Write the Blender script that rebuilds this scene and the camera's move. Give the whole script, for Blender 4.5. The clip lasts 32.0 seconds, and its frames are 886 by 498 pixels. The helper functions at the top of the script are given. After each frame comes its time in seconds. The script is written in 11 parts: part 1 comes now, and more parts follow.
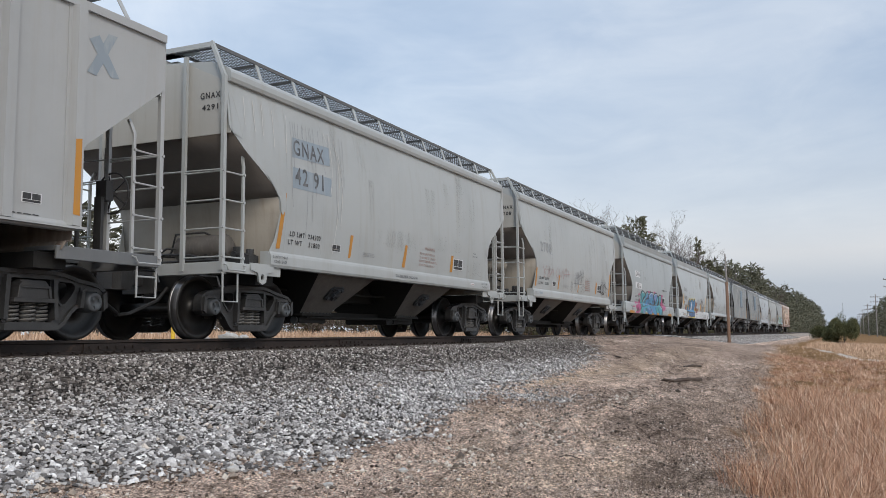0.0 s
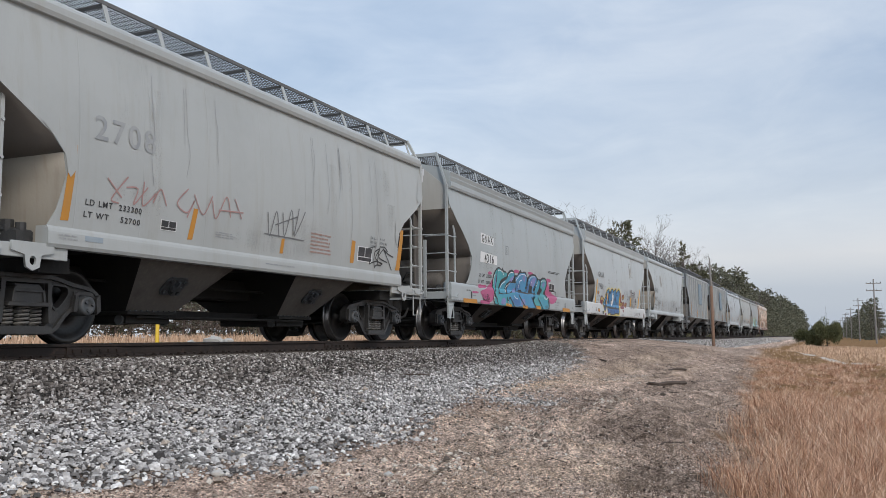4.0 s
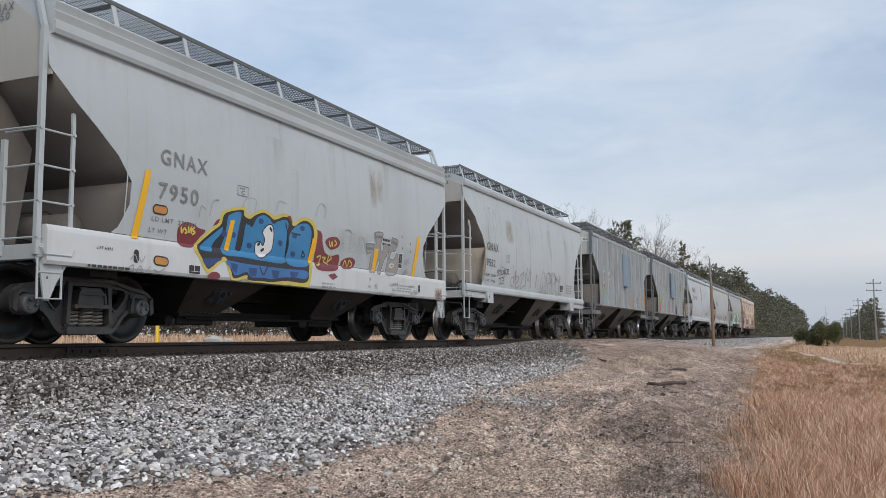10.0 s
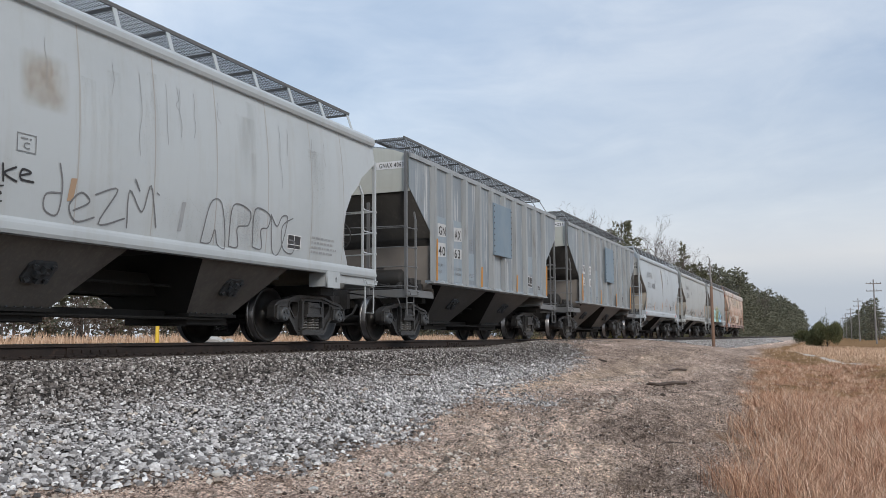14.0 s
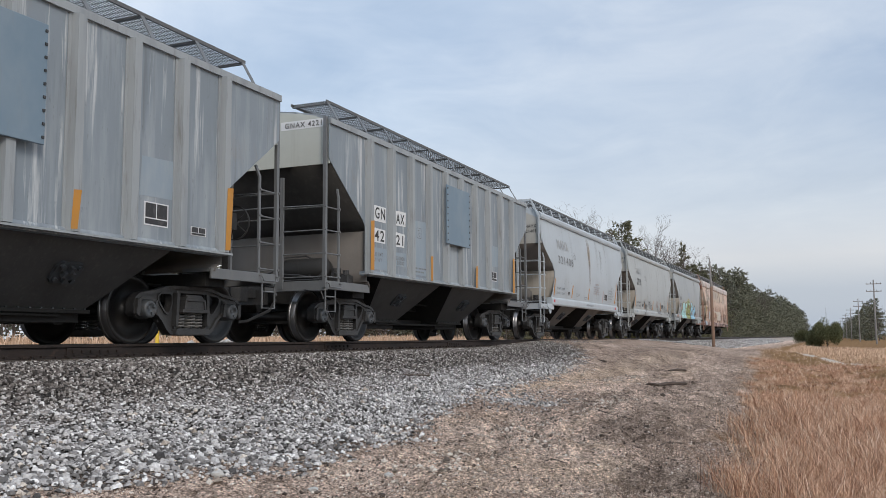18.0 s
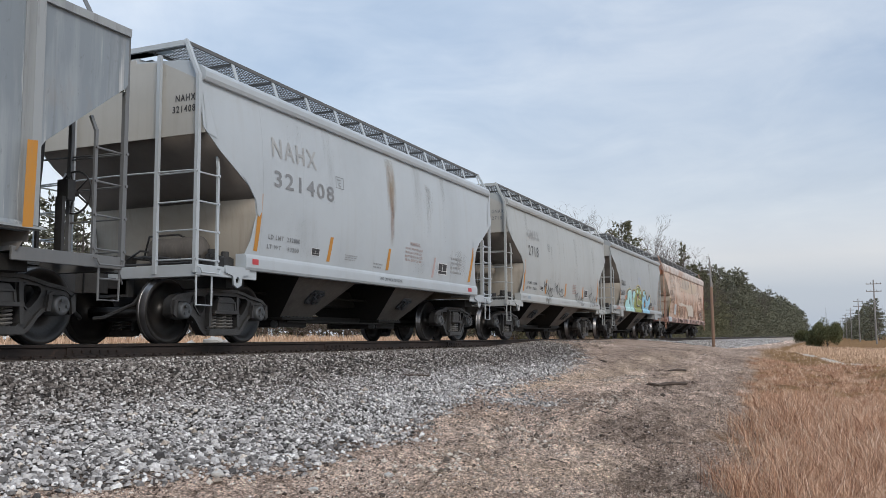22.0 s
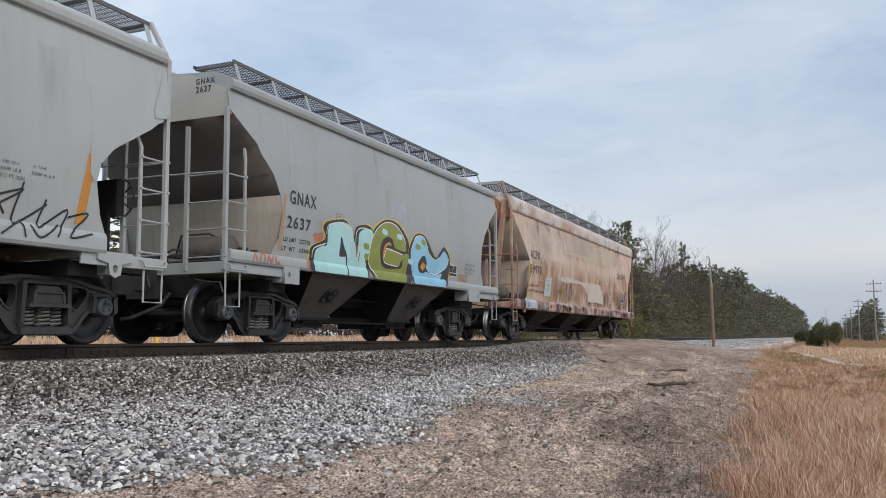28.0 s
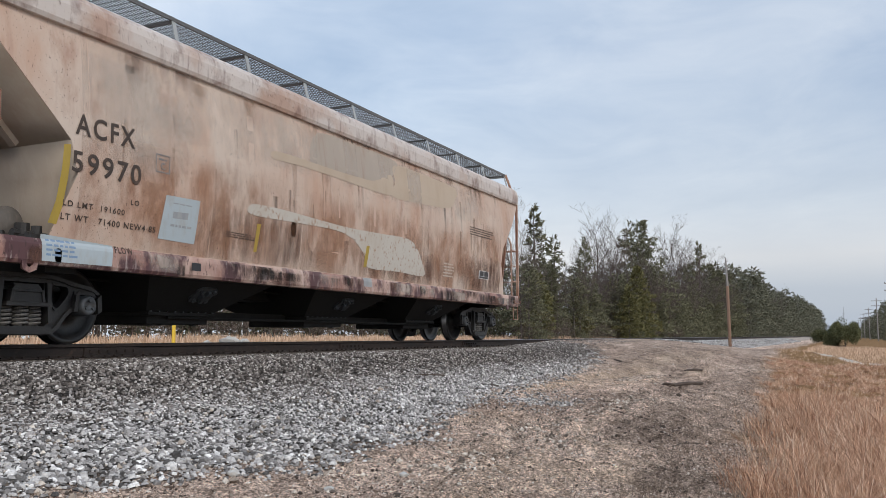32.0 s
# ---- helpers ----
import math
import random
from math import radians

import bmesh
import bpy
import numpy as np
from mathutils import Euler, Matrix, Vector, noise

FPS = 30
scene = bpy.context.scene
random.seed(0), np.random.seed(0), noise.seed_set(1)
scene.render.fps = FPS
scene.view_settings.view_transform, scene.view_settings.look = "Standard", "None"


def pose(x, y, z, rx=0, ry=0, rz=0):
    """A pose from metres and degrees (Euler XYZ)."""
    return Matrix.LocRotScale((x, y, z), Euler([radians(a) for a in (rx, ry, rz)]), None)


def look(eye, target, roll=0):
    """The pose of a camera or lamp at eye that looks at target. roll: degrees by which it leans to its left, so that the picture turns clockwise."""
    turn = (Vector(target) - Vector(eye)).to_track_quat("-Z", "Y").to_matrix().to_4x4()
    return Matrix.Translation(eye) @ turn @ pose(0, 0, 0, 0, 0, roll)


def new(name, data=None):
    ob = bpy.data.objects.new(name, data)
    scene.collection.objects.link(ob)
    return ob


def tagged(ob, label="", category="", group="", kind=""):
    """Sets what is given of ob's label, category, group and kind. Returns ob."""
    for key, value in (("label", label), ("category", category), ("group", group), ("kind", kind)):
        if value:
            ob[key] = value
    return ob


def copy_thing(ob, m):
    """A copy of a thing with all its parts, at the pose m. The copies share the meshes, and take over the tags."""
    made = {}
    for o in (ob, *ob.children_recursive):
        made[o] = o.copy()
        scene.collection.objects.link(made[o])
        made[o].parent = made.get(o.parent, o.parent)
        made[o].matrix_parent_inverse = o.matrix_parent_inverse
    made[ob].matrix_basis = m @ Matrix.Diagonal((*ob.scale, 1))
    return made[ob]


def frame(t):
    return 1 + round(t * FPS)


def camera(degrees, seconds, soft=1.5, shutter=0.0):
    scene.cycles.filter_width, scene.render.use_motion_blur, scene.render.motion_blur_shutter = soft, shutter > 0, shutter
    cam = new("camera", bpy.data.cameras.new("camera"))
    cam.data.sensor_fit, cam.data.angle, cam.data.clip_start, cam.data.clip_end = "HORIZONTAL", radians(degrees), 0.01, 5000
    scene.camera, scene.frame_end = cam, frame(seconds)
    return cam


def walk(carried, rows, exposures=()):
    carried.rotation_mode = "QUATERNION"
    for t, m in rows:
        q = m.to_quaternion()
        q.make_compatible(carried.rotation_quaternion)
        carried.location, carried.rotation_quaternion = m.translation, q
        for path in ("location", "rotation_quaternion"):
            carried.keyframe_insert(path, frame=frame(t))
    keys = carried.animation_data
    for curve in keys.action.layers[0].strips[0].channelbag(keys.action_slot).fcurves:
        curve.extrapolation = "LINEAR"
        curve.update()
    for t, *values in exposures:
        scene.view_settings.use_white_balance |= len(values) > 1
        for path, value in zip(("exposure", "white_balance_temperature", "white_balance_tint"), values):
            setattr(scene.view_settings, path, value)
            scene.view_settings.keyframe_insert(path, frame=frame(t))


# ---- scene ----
# The track runs along the x axis, its rail tops at z = 0; the train rolls towards -x.
EYE = Vector((0.0, -9.37, 0.03))
cam = camera(53.48, 32.0, soft=0.4)
TURNS = [(0.0, -0.926, -0.226), (0.5, -0.271, -0.181), (1.0, -0.04, -0.135), (1.5, -0.005, -0.086), (2.0, 0.0, -0.049),
         (2.5, 0.0, -0.02), (3.5, 0.0, 0.0), (9.0, 0.0, 0.0), (19.0, 0.0, 0.04), (30.5, 0.0, 0.04), (31.0, -0.037, 0.04),
         (31.5, -0.233, 0.04), (32.0, -0.965, 0.03)]


def aim(turn, tilt):
    yaw, pitch = radians(66.54 + turn), radians(5.81 + tilt)
    way = Vector((math.sin(yaw) * math.cos(pitch), math.cos(yaw) * math.cos(pitch), math.sin(pitch)))
    return look(EYE, EYE + way * 10, -0.43)


walk(cam, [(t, aim(a, b)) for t, a, b in TURNS])
scene.view_settings.exposure = -0.04

# ---- sky and sun ----
SUN_AZ, SUN_EL = 220.0, 36.0
world = bpy.data.worlds.new("overcast_sky")
scene.world = world
world.use_nodes = True
wn, wl = world.node_tree.nodes, world.node_tree.links
wn.clear()


def wnode(kind, **values):
    n = wn.new(kind)
    for key, value in values.items():
        n.inputs[key].default_value = value
    return n


def wramp(stops, source):
    n = wn.new("ShaderNodeValToRGB")
    while len(n.color_ramp.elements) < len(stops):
        n.color_ramp.elements.new(0.5)
    for e, (p, c) in zip(n.color_ramp.elements, stops):
        e.position, e.color = p, (*c, 1)
    wl.new(source, n.inputs[0])
    return n.outputs[0]


def wmix(a, b, fac, mode="MIX"):
    n = wn.new("ShaderNodeMix")
    n.data_type, n.blend_type = "RGBA", mode
    if isinstance(fac, float):
        n.inputs[0].default_value = fac
    else:
        wl.new(fac, n.inputs[0])
    for v, s in ((a, n.inputs[6]), (b, n.inputs[7])):
        if isinstance(v, tuple):
            s.default_value = (*v, 1)
        else:
            wl.new(v, s)
    return n.outputs[2]


sky = wn.new("ShaderNodeTexSky")
sky.sky_type, sky.sun_disc = "NISHITA", False
sky.sun_elevation, sky.sun_rotation = radians(SUN_EL), radians(SUN_AZ)
geo = wn.new("ShaderNodeTexCoord")
sep = wn.new("ShaderNodeSeparateXYZ")
wl.new(geo.outputs["Generated"], sep.inputs[0])
height = sep.outputs[2]
# flat layers of cloud: the direction is stretched towards the horizon
up = wn.new("ShaderNodeMath")
up.operation, up.inputs[1].default_value = "ADD", 0.12
wl.new(height, up.inputs[0])
inv = wn.new("ShaderNodeVectorMath")
inv.operation = "DIVIDE"
comb = wn.new("ShaderNodeCombineXYZ")
for k in (0, 1, 2):
    wl.new(up.outputs[0], comb.inputs[k])
wl.new(geo.outputs["Generated"], inv.inputs[0])
wl.new(comb.outputs[0], inv.inputs[1])
big = wnode("ShaderNodeTexNoise", Scale=0.75, Detail=5.0, Roughness=0.55, Distortion=0.4)
wl.new(inv.outputs[0], big.inputs["Vector"])
fine = wnode("ShaderNodeTexNoise", Scale=2.3, Detail=6.0, Roughness=0.6, Distortion=0.8)
wl.new(inv.outputs[0], fine.inputs["Vector"])
cloud = wramp([(0.0, (0.36, 0.465, 0.63)), (0.40, (0.42, 0.53, 0.69)), (0.53, (0.53, 0.63, 0.775)), (0.66, (0.64, 0.725, 0.84))], big.outputs[0])
wisp = wramp([(0.35, (0.89, 0.92, 0.96)), (0.7, (1.09, 1.07, 1.05))], fine.outputs[0])
cloud = wmix(cloud, wisp, 1.0, "MULTIPLY")
low = wramp([(0.0, (0.52, 0.60, 0.72)), (0.05, (0.60, 0.64, 0.72)), (0.085, (0.90, 0.865, 0.845)), (0.14, (0.88, 0.90, 0.905)), (0.30, (0.64, 0.755, 0.87))], height)
band = wramp([(0.03, (1, 1, 1)), (0.30, (0, 0, 0))], height)
bw = wn.new("ShaderNodeRGBToBW")
wl.new(band, bw.inputs[0])
cloud = wmix(cloud, low, bw.outputs[0])
side = wramp([(0.60, (1.26, 1.22, 1.17)), (0.86, (1.10, 1.09, 1.07)), (1.0, (0.80, 0.815, 0.845))], sep.outputs[0])
cloud = wmix(cloud, side, 1.0, "MULTIPLY")
skyb = wn.new("ShaderNodeVectorMath")
skyb.operation = "SCALE"
skyb.inputs[3].default_value = 0.12
wl.new(sky.outputs[0], skyb.inputs[0])
total = wmix(cloud, skyb.outputs[0], 0.14)
bg = wn.new("ShaderNodeBackground")
wl.new(total, bg.inputs[0])
bg.inputs[1].default_value = 1.08
wo = wn.new("ShaderNodeOutputWorld")
wl.new(bg.outputs[0], wo.inputs[0])

sun = new("sun", bpy.data.lights.new("sun", "SUN"))
sun.data.energy, sun.data.angle, sun.data.color = 1.68, radians(20), (1.0, 0.89, 0.77)
a, e = radians(SUN_AZ), radians(SUN_EL)
sun.matrix_world = look((0, 0, 60), Vector((0, 0, 60)) - Vector((math.sin(a) * math.cos(e), math.cos(a) * math.cos(e), math.sin(e))))

# ---- materials ----
MATS = {}


def material(name, base, rough=0.6, metal=0.0, spots=(), bump=0.0, bump_scale=40.0, streak=None, coat=0.0, per_object=0.0):
    """A principled material. spots: (scale, low, high, colour, strength, stretch in z) noise layers over the base colour."""
    if name in MATS:
        return MATS[name]
    m = bpy.data.materials.new(name)
    MATS[name] = m
    m.use_nodes = True
    nt = m.node_tree
    n, l = nt.nodes, nt.links
    b = n["Principled BSDF"]
    tc = n.new("ShaderNodeTexCoord")
    col = n.new("ShaderNodeRGB")
    col.outputs[0].default_value = (*base, 1)
    out = col.outputs[0]
    for scale, lo, hi, colour, strength, stretch in spots:
        mp = n.new("ShaderNodeMapping")
        mp.inputs["Scale"].default_value = (1, 1, stretch)
        l.new(tc.outputs["Object"], mp.inputs[0])
        t = n.new("ShaderNodeTexNoise")
        t.inputs["Scale"].default_value, t.inputs["Detail"].default_value, t.inputs["Roughness"].default_value = scale, 6, 0.62
        l.new(mp.outputs[0], t.inputs["Vector"])
        r = n.new("ShaderNodeMapRange")
        r.inputs[1].default_value, r.inputs[2].default_value, r.inputs[4].default_value = lo, hi, strength
        l.new(t.outputs[0], r.inputs[0])
        mx = n.new("ShaderNodeMix")
        mx.data_type = "RGBA"
        l.new(r.outputs[0], mx.inputs[0])
        l.new(out, mx.inputs[6])
        mx.inputs[7].default_value = (*colour, 1)
        out = mx.outputs[2]
    if per_object:
        oi = n.new("ShaderNodeObjectInfo")
        r = n.new("ShaderNodeMapRange")
        r.inputs[3].default_value, r.inputs[4].default_value = 1 - per_object, 1 + per_object
        l.new(oi.outputs["Random"], r.inputs[0])
        hs = n.new("ShaderNodeHueSaturation")
        l.new(r.outputs[0], hs.inputs["Value"])
        l.new(out, hs.inputs["Color"])
        out = hs.outputs[0]
    l.new(out, b.inputs["Base Color"])
    b.inputs["Roughness"].default_value, b.inputs["Metallic"].default_value = rough, metal
    b.inputs["Coat Weight"].default_value = coat
    if bump:
        t = n.new("ShaderNodeTexNoise")
        t.inputs["Scale"].default_value, t.inputs["Detail"].default_value = bump_scale, 5
        l.new(tc.outputs["Object"], t.inputs["Vector"])
        bp = n.new("ShaderNodeBump")
        bp.inputs["Strength"].default_value, bp.inputs["Distance"].default_value = bump, 0.02
        l.new(t.outputs[0], bp.inputs["Height"])
        l.new(bp.outputs[0], b.inputs["Normal"])
    return m


def paint(name, base, dirt=(0.30, 0.27, 0.22), amount=0.5, rust=0.0):
    """Old car paint: broad soiling, vertical streaks and specks of rust."""
    spots = [(0.55, 0.45, 0.75, tuple(c * 0.82 for c in base), 0.8, 1.0),
             (5.0, 0.52, 0.80, dirt, amount * 0.55, 0.06),
             (22.0, 0.60, 0.85, dirt, amount * 0.5, 0.12)]
    if rust:
        spots += [(0.9, 0.48, 0.70, (0.30, 0.13, 0.065), rust, 0.5), (14.0, 0.58, 0.70, (0.13, 0.05, 0.03), rust, 0.35)]
    return material(name, base, 0.48, 0.0, spots, 0.08, 2.2)


PALE = paint("pale_grey_paint", (0.390, 0.428, 0.445))
PALE_A = paint("chalky_grey_paint", (0.415, 0.438, 0.440), amount=0.7)
PALE_B = paint("light_grey_paint", (0.455, 0.497, 0.520), amount=0.5)
WHITE_SILL = paint("off_white_sill_paint", (0.60, 0.625, 0.64), (0.34, 0.28, 0.22), 0.6)
PALE_C = paint("bluish_grey_paint", (0.355, 0.378, 0.388), amount=0.65)
RIBBED = material("weathered_blue_grey_paint", (0.228, 0.266, 0.300), 0.5, 0, [(0.5, 0.45, 0.75, (0.195, 0.228, 0.258), 0.8, 1.0), (2.2, 0.50, 0.66, (0.36, 0.395, 0.42), 0.8, 0.10), (5.0, 0.56, 0.68, (0.15, 0.17, 0.19), 0.7, 0.05), (8.0, 0.57, 0.66, (0.60, 0.62, 0.63), 0.75, 0.05), (1.4, 0.60, 0.74, (0.30, 0.25, 0.20), 0.45, 0.4), (20.0, 0.62, 0.72, (0.14, 0.15, 0.16), 0.5, 0.4)], 0.08, 2.2)
RIBBED_PALE = paint("weathered_pale_grey_paint", (0.40, 0.413, 0.418), (0.34, 0.31, 0.27), 0.8)
PALE_D = paint("powder_blue_grey_paint", (0.455, 0.502, 0.54), (0.36, 0.36, 0.35), 0.5)
TAN_SLOPE = material("rust_washed_slope_sheet", (0.385, 0.338, 0.288), 0.75, 0, [(1.0, 0.48, 0.72, (0.29, 0.20, 0.145), 0.7, 0.5), (7.0, 0.5, 0.75, (0.45, 0.40, 0.35), 0.5, 0.1)], 0.1, 20)
PALE_END = paint("chalk_white_end_paint", (0.52, 0.54, 0.50), (0.22, 0.21, 0.19), 0.5)
RUSTED = material("faded_tan_paint", (0.575, 0.445, 0.365), 0.6, 0, [(0.40, 0.44, 0.62, (0.63, 0.54, 0.465), 0.95, 1.0), (0.85, 0.48, 0.70, (0.49, 0.29, 0.195), 0.85, 0.45), (1.9, 0.55, 0.69, (0.33, 0.17, 0.11), 0.65, 0.45), (5.5, 0.56, 0.78, (0.30, 0.155, 0.10), 0.45, 0.09), (12.0, 0.58, 0.78, (0.58, 0.50, 0.43), 0.4, 0.08), (38.0, 0.62, 0.69, (0.06, 0.03, 0.025), 0.9, 0.7)], 0.12, 3)
RUST_ROOF = material("chalky_pink_paint", (0.60, 0.545, 0.51), 0.6, 0, [(0.7, 0.47, 0.62, (0.44, 0.29, 0.22), 0.9, 1.0), (2.6, 0.52, 0.66, (0.20, 0.12, 0.10), 0.75, 0.7), (9.0, 0.56, 0.72, (0.13, 0.07, 0.06), 0.7, 0.15), (25.0, 0.6, 0.72, (0.12, 0.06, 0.045), 0.7, 0.7)], 0.08, 3)
RUST_SILL = material("rusty_sill_paint", (0.54, 0.39, 0.33), 0.6, 0, [(1.1, 0.44, 0.62, (0.32, 0.165, 0.135), 0.9, 1.0), (2.8, 0.46, 0.58, (0.085, 0.035, 0.04), 0.97, 0.6), (9.0, 0.56, 0.70, (0.60, 0.53, 0.50), 0.75, 0.2), (30.0, 0.58, 0.68, (0.05, 0.025, 0.025), 0.85, 0.5)], 0.1, 4)
CREAM_END = paint("cream_grey_end_paint", (0.455, 0.452, 0.425), (0.30, 0.26, 0.21), 0.6)
SEAM = material("soiled_weld_bead", (0.365, 0.365, 0.355), 0.7, 0, [(3.0, 0.4, 0.7, (0.42, 0.42, 0.40), 0.9, 0.3)], 0.2, 60)
RUST_END = paint("orange_rust_paint", (0.42, 0.17, 0.085), (0.20, 0.08, 0.05), 0.8, rust=0.6)
# near-black: grime, plus the shade put on the bays' cross faces
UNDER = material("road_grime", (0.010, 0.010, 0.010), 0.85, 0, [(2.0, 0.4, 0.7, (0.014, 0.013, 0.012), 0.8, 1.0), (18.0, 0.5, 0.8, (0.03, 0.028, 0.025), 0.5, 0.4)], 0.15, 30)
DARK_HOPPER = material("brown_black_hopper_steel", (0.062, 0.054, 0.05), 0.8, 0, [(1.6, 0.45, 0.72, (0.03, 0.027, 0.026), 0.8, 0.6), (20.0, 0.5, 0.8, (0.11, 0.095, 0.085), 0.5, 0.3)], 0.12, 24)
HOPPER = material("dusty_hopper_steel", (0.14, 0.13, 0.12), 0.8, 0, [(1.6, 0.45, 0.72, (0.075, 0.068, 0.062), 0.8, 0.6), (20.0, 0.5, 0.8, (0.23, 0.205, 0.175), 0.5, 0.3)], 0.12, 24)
DARK_BAY = material("black_hopper_steel", (0.078, 0.077, 0.076), 0.45, 0, [(1.6, 0.45, 0.72, (0.04, 0.04, 0.04), 0.8, 0.6), (18.0, 0.55, 0.8, (0.18, 0.17, 0.16), 0.5, 0.25)], 0.1, 20)
# darker than the bulkhead colour: the overhang's shade is included
DARKSLOPE = material("shaded_slope_sheet", (0.150, 0.140, 0.131), 0.8, 0, [(1.2, 0.45, 0.7, (0.115, 0.107, 0.10), 0.7, 1.0), (12.0, 0.5, 0.8, (0.17, 0.15, 0.13), 0.45, 0.2)], 0.1, 20)
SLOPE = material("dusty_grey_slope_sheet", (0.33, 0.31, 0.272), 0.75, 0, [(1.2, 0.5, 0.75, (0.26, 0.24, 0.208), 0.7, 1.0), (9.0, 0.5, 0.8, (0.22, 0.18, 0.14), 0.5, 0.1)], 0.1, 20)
CAST = material("greasy_cast_steel", (0.043, 0.0435, 0.045), 0.5, 0.1, [(4.0, 0.42, 0.70, (0.022, 0.022, 0.023), 0.8, 1.0), (9.0, 0.52, 0.75, (0.070, 0.066, 0.062), 0.6, 0.6), (45.0, 0.58, 0.8, (0.13, 0.12, 0.11), 0.4, 1.0)], 0.25, 60)
CAST_DARK = material("oily_black_cast_steel", (0.020, 0.020, 0.021), 0.5, 0.1, [(4.0, 0.42, 0.70, (0.012, 0.012, 0.013), 0.8, 1.0), (9.0, 0.52, 0.75, (0.045, 0.043, 0.04), 0.6, 0.6)], 0.25, 60)
WHEEL = material("dark_wheel_steel", (0.017, 0.0165, 0.0165), 0.42, 0.3, [(6.0, 0.45, 0.75, (0.036, 0.033, 0.03), 0.7, 1.0)], 0.15, 40)
# black for the ribbed cars' ends; on slope sheets it includes their shade
END_BLACK = material("black_end_sheet", (0.032, 0.032, 0.032), 0.7, 0, [(1.2, 0.45, 0.7, (0.022, 0.022, 0.022), 0.8, 0.6), (9.0, 0.52, 0.78, (0.07, 0.065, 0.06), 0.5, 0.15)], 0.1, 20)
RUSTY_LOW = material("rusty_lower_bulkhead", (0.20, 0.178, 0.158), 0.8, 0, [(1.6, 0.45, 0.68, (0.13, 0.09, 0.068), 0.8, 0.5), (8.0, 0.5, 0.75, (0.33, 0.30, 0.26), 0.5, 0.12)], 0.1, 20)
# scuffed side paint made paler: the rib faces' sheen is in the colour
RIB_SHEEN_PAINT = material("scuffed_rib_paint_with_sheen", (0.32, 0.345, 0.36), 0.45, 0, [(3.0, 0.48, 0.66, (0.24, 0.262, 0.28), 0.85, 0.08), (14.0, 0.55, 0.72, (0.17, 0.165, 0.16), 0.6, 0.12)], 0.08, 4)
RUST_POST = material("rust_brown_post_paint", (0.42, 0.27, 0.20), 0.65, 0, [(2.5, 0.45, 0.62, (0.23, 0.10, 0.065), 0.85, 0.3), (9.0, 0.55, 0.7, (0.56, 0.48, 0.42), 0.7, 0.3)], 0.1, 20)
DARK_TRIM = paint("dull_dark_grey_paint", (0.15, 0.158, 0.165), (0.25, 0.24, 0.22), 0.6)
SPRING = material("dusty_spring_steel", (0.15, 0.147, 0.142), 0.55, 0.2, [(9.0, 0.45, 0.75, (0.22, 0.21, 0.19), 0.7, 1.0)])
TREAD = material("polished_tread_steel", (0.26, 0.26, 0.27), 0.36, 1.0)
CAP = material("blue_grey_bearing_cap", (0.095, 0.105, 0.115), 0.55, 0.4, [(14.0, 0.5, 0.75, (0.07, 0.055, 0.045), 0.7, 1.0)], 0.1, 50)
GALV = material("galvanised_grating", (0.13, 0.133, 0.135), 0.6, 0.2, [(9.0, 0.5, 0.8, (0.13, 0.125, 0.12), 0.6, 1.0)])
RUBBER = material("black_rubber_hose", (0.02, 0.02, 0.02), 0.55)
YELLOWM = material("orange_yellow_marking", (0.52, 0.235, 0.035), 0.6, 0, [(9.0, 0.5, 0.8, (0.35, 0.22, 0.10), 0.6, 0.3)])
YELLOW2 = material("bright_yellow_marking", (0.82, 0.44, 0.015), 0.6, 0, [(9.0, 0.5, 0.8, (0.60, 0.34, 0.05), 0.4, 0.3)])
INK = material("black_stencil_paint", (0.035, 0.035, 0.038), 0.6, 0, [(16.0, 0.5, 0.75, (0.14, 0.14, 0.135), 0.6, 0.5)])
INK_FADED = material("faded_stencil_paint", (0.16, 0.175, 0.19), 0.7, 0, [(5.0, 0.4, 0.7, (0.32, 0.33, 0.33), 0.8, 0.4)])
INK_GREY = material("grey_stencil_paint", (0.28, 0.30, 0.32), 0.7, 0, [(6.0, 0.4, 0.7, (0.42, 0.43, 0.43), 0.8, 0.4)])
INK_BROWN = material("brown_stencil_paint", (0.055, 0.04, 0.033), 0.7, 0, [(9.0, 0.5, 0.75, (0.20, 0.12, 0.08), 0.6, 0.5)])
DECAL_WHITE = material("white_decal", (0.72, 0.73, 0.74), 0.5, 0, [(6.0, 0.5, 0.8, (0.55, 0.55, 0.54), 0.5, 1.0)])
DECAL_BLUE = material("blue_grey_patch_paint", (0.27, 0.33, 0.385), 0.55, 0, [(4.0, 0.45, 0.75, (0.36, 0.395, 0.42), 0.7, 0.3)])
RAIL_SIDE = material("rusty_rail_steel", (0.030, 0.021, 0.018), 0.8, 0.1, [(1.5, 0.45, 0.65, (0.016, 0.013, 0.012), 0.9, 1.0), (9.0, 0.55, 0.75, (0.085, 0.050, 0.037), 0.7, 1.0)], 0.2, 50)
RAIL_TOP = material("polished_rail_head", (0.38, 0.37, 0.37), 0.3, 1.0, [(9.0, 0.5, 0.8, (0.22, 0.19, 0.17), 0.6, 1.0)])
TIE = material("creosoted_tie_wood", (0.075, 0.062, 0.052), 0.9, 0, [(6.0, 0.45, 0.75, (0.12, 0.10, 0.085), 0.6, 8.0)], 0.4, 30)
POLE_WOOD = material("weathered_pole_wood", (0.21, 0.13, 0.09), 0.9, 0, [(5.0, 0.45, 0.75, (0.12, 0.075, 0.055), 0.7, 0.1)], 0.3, 20)
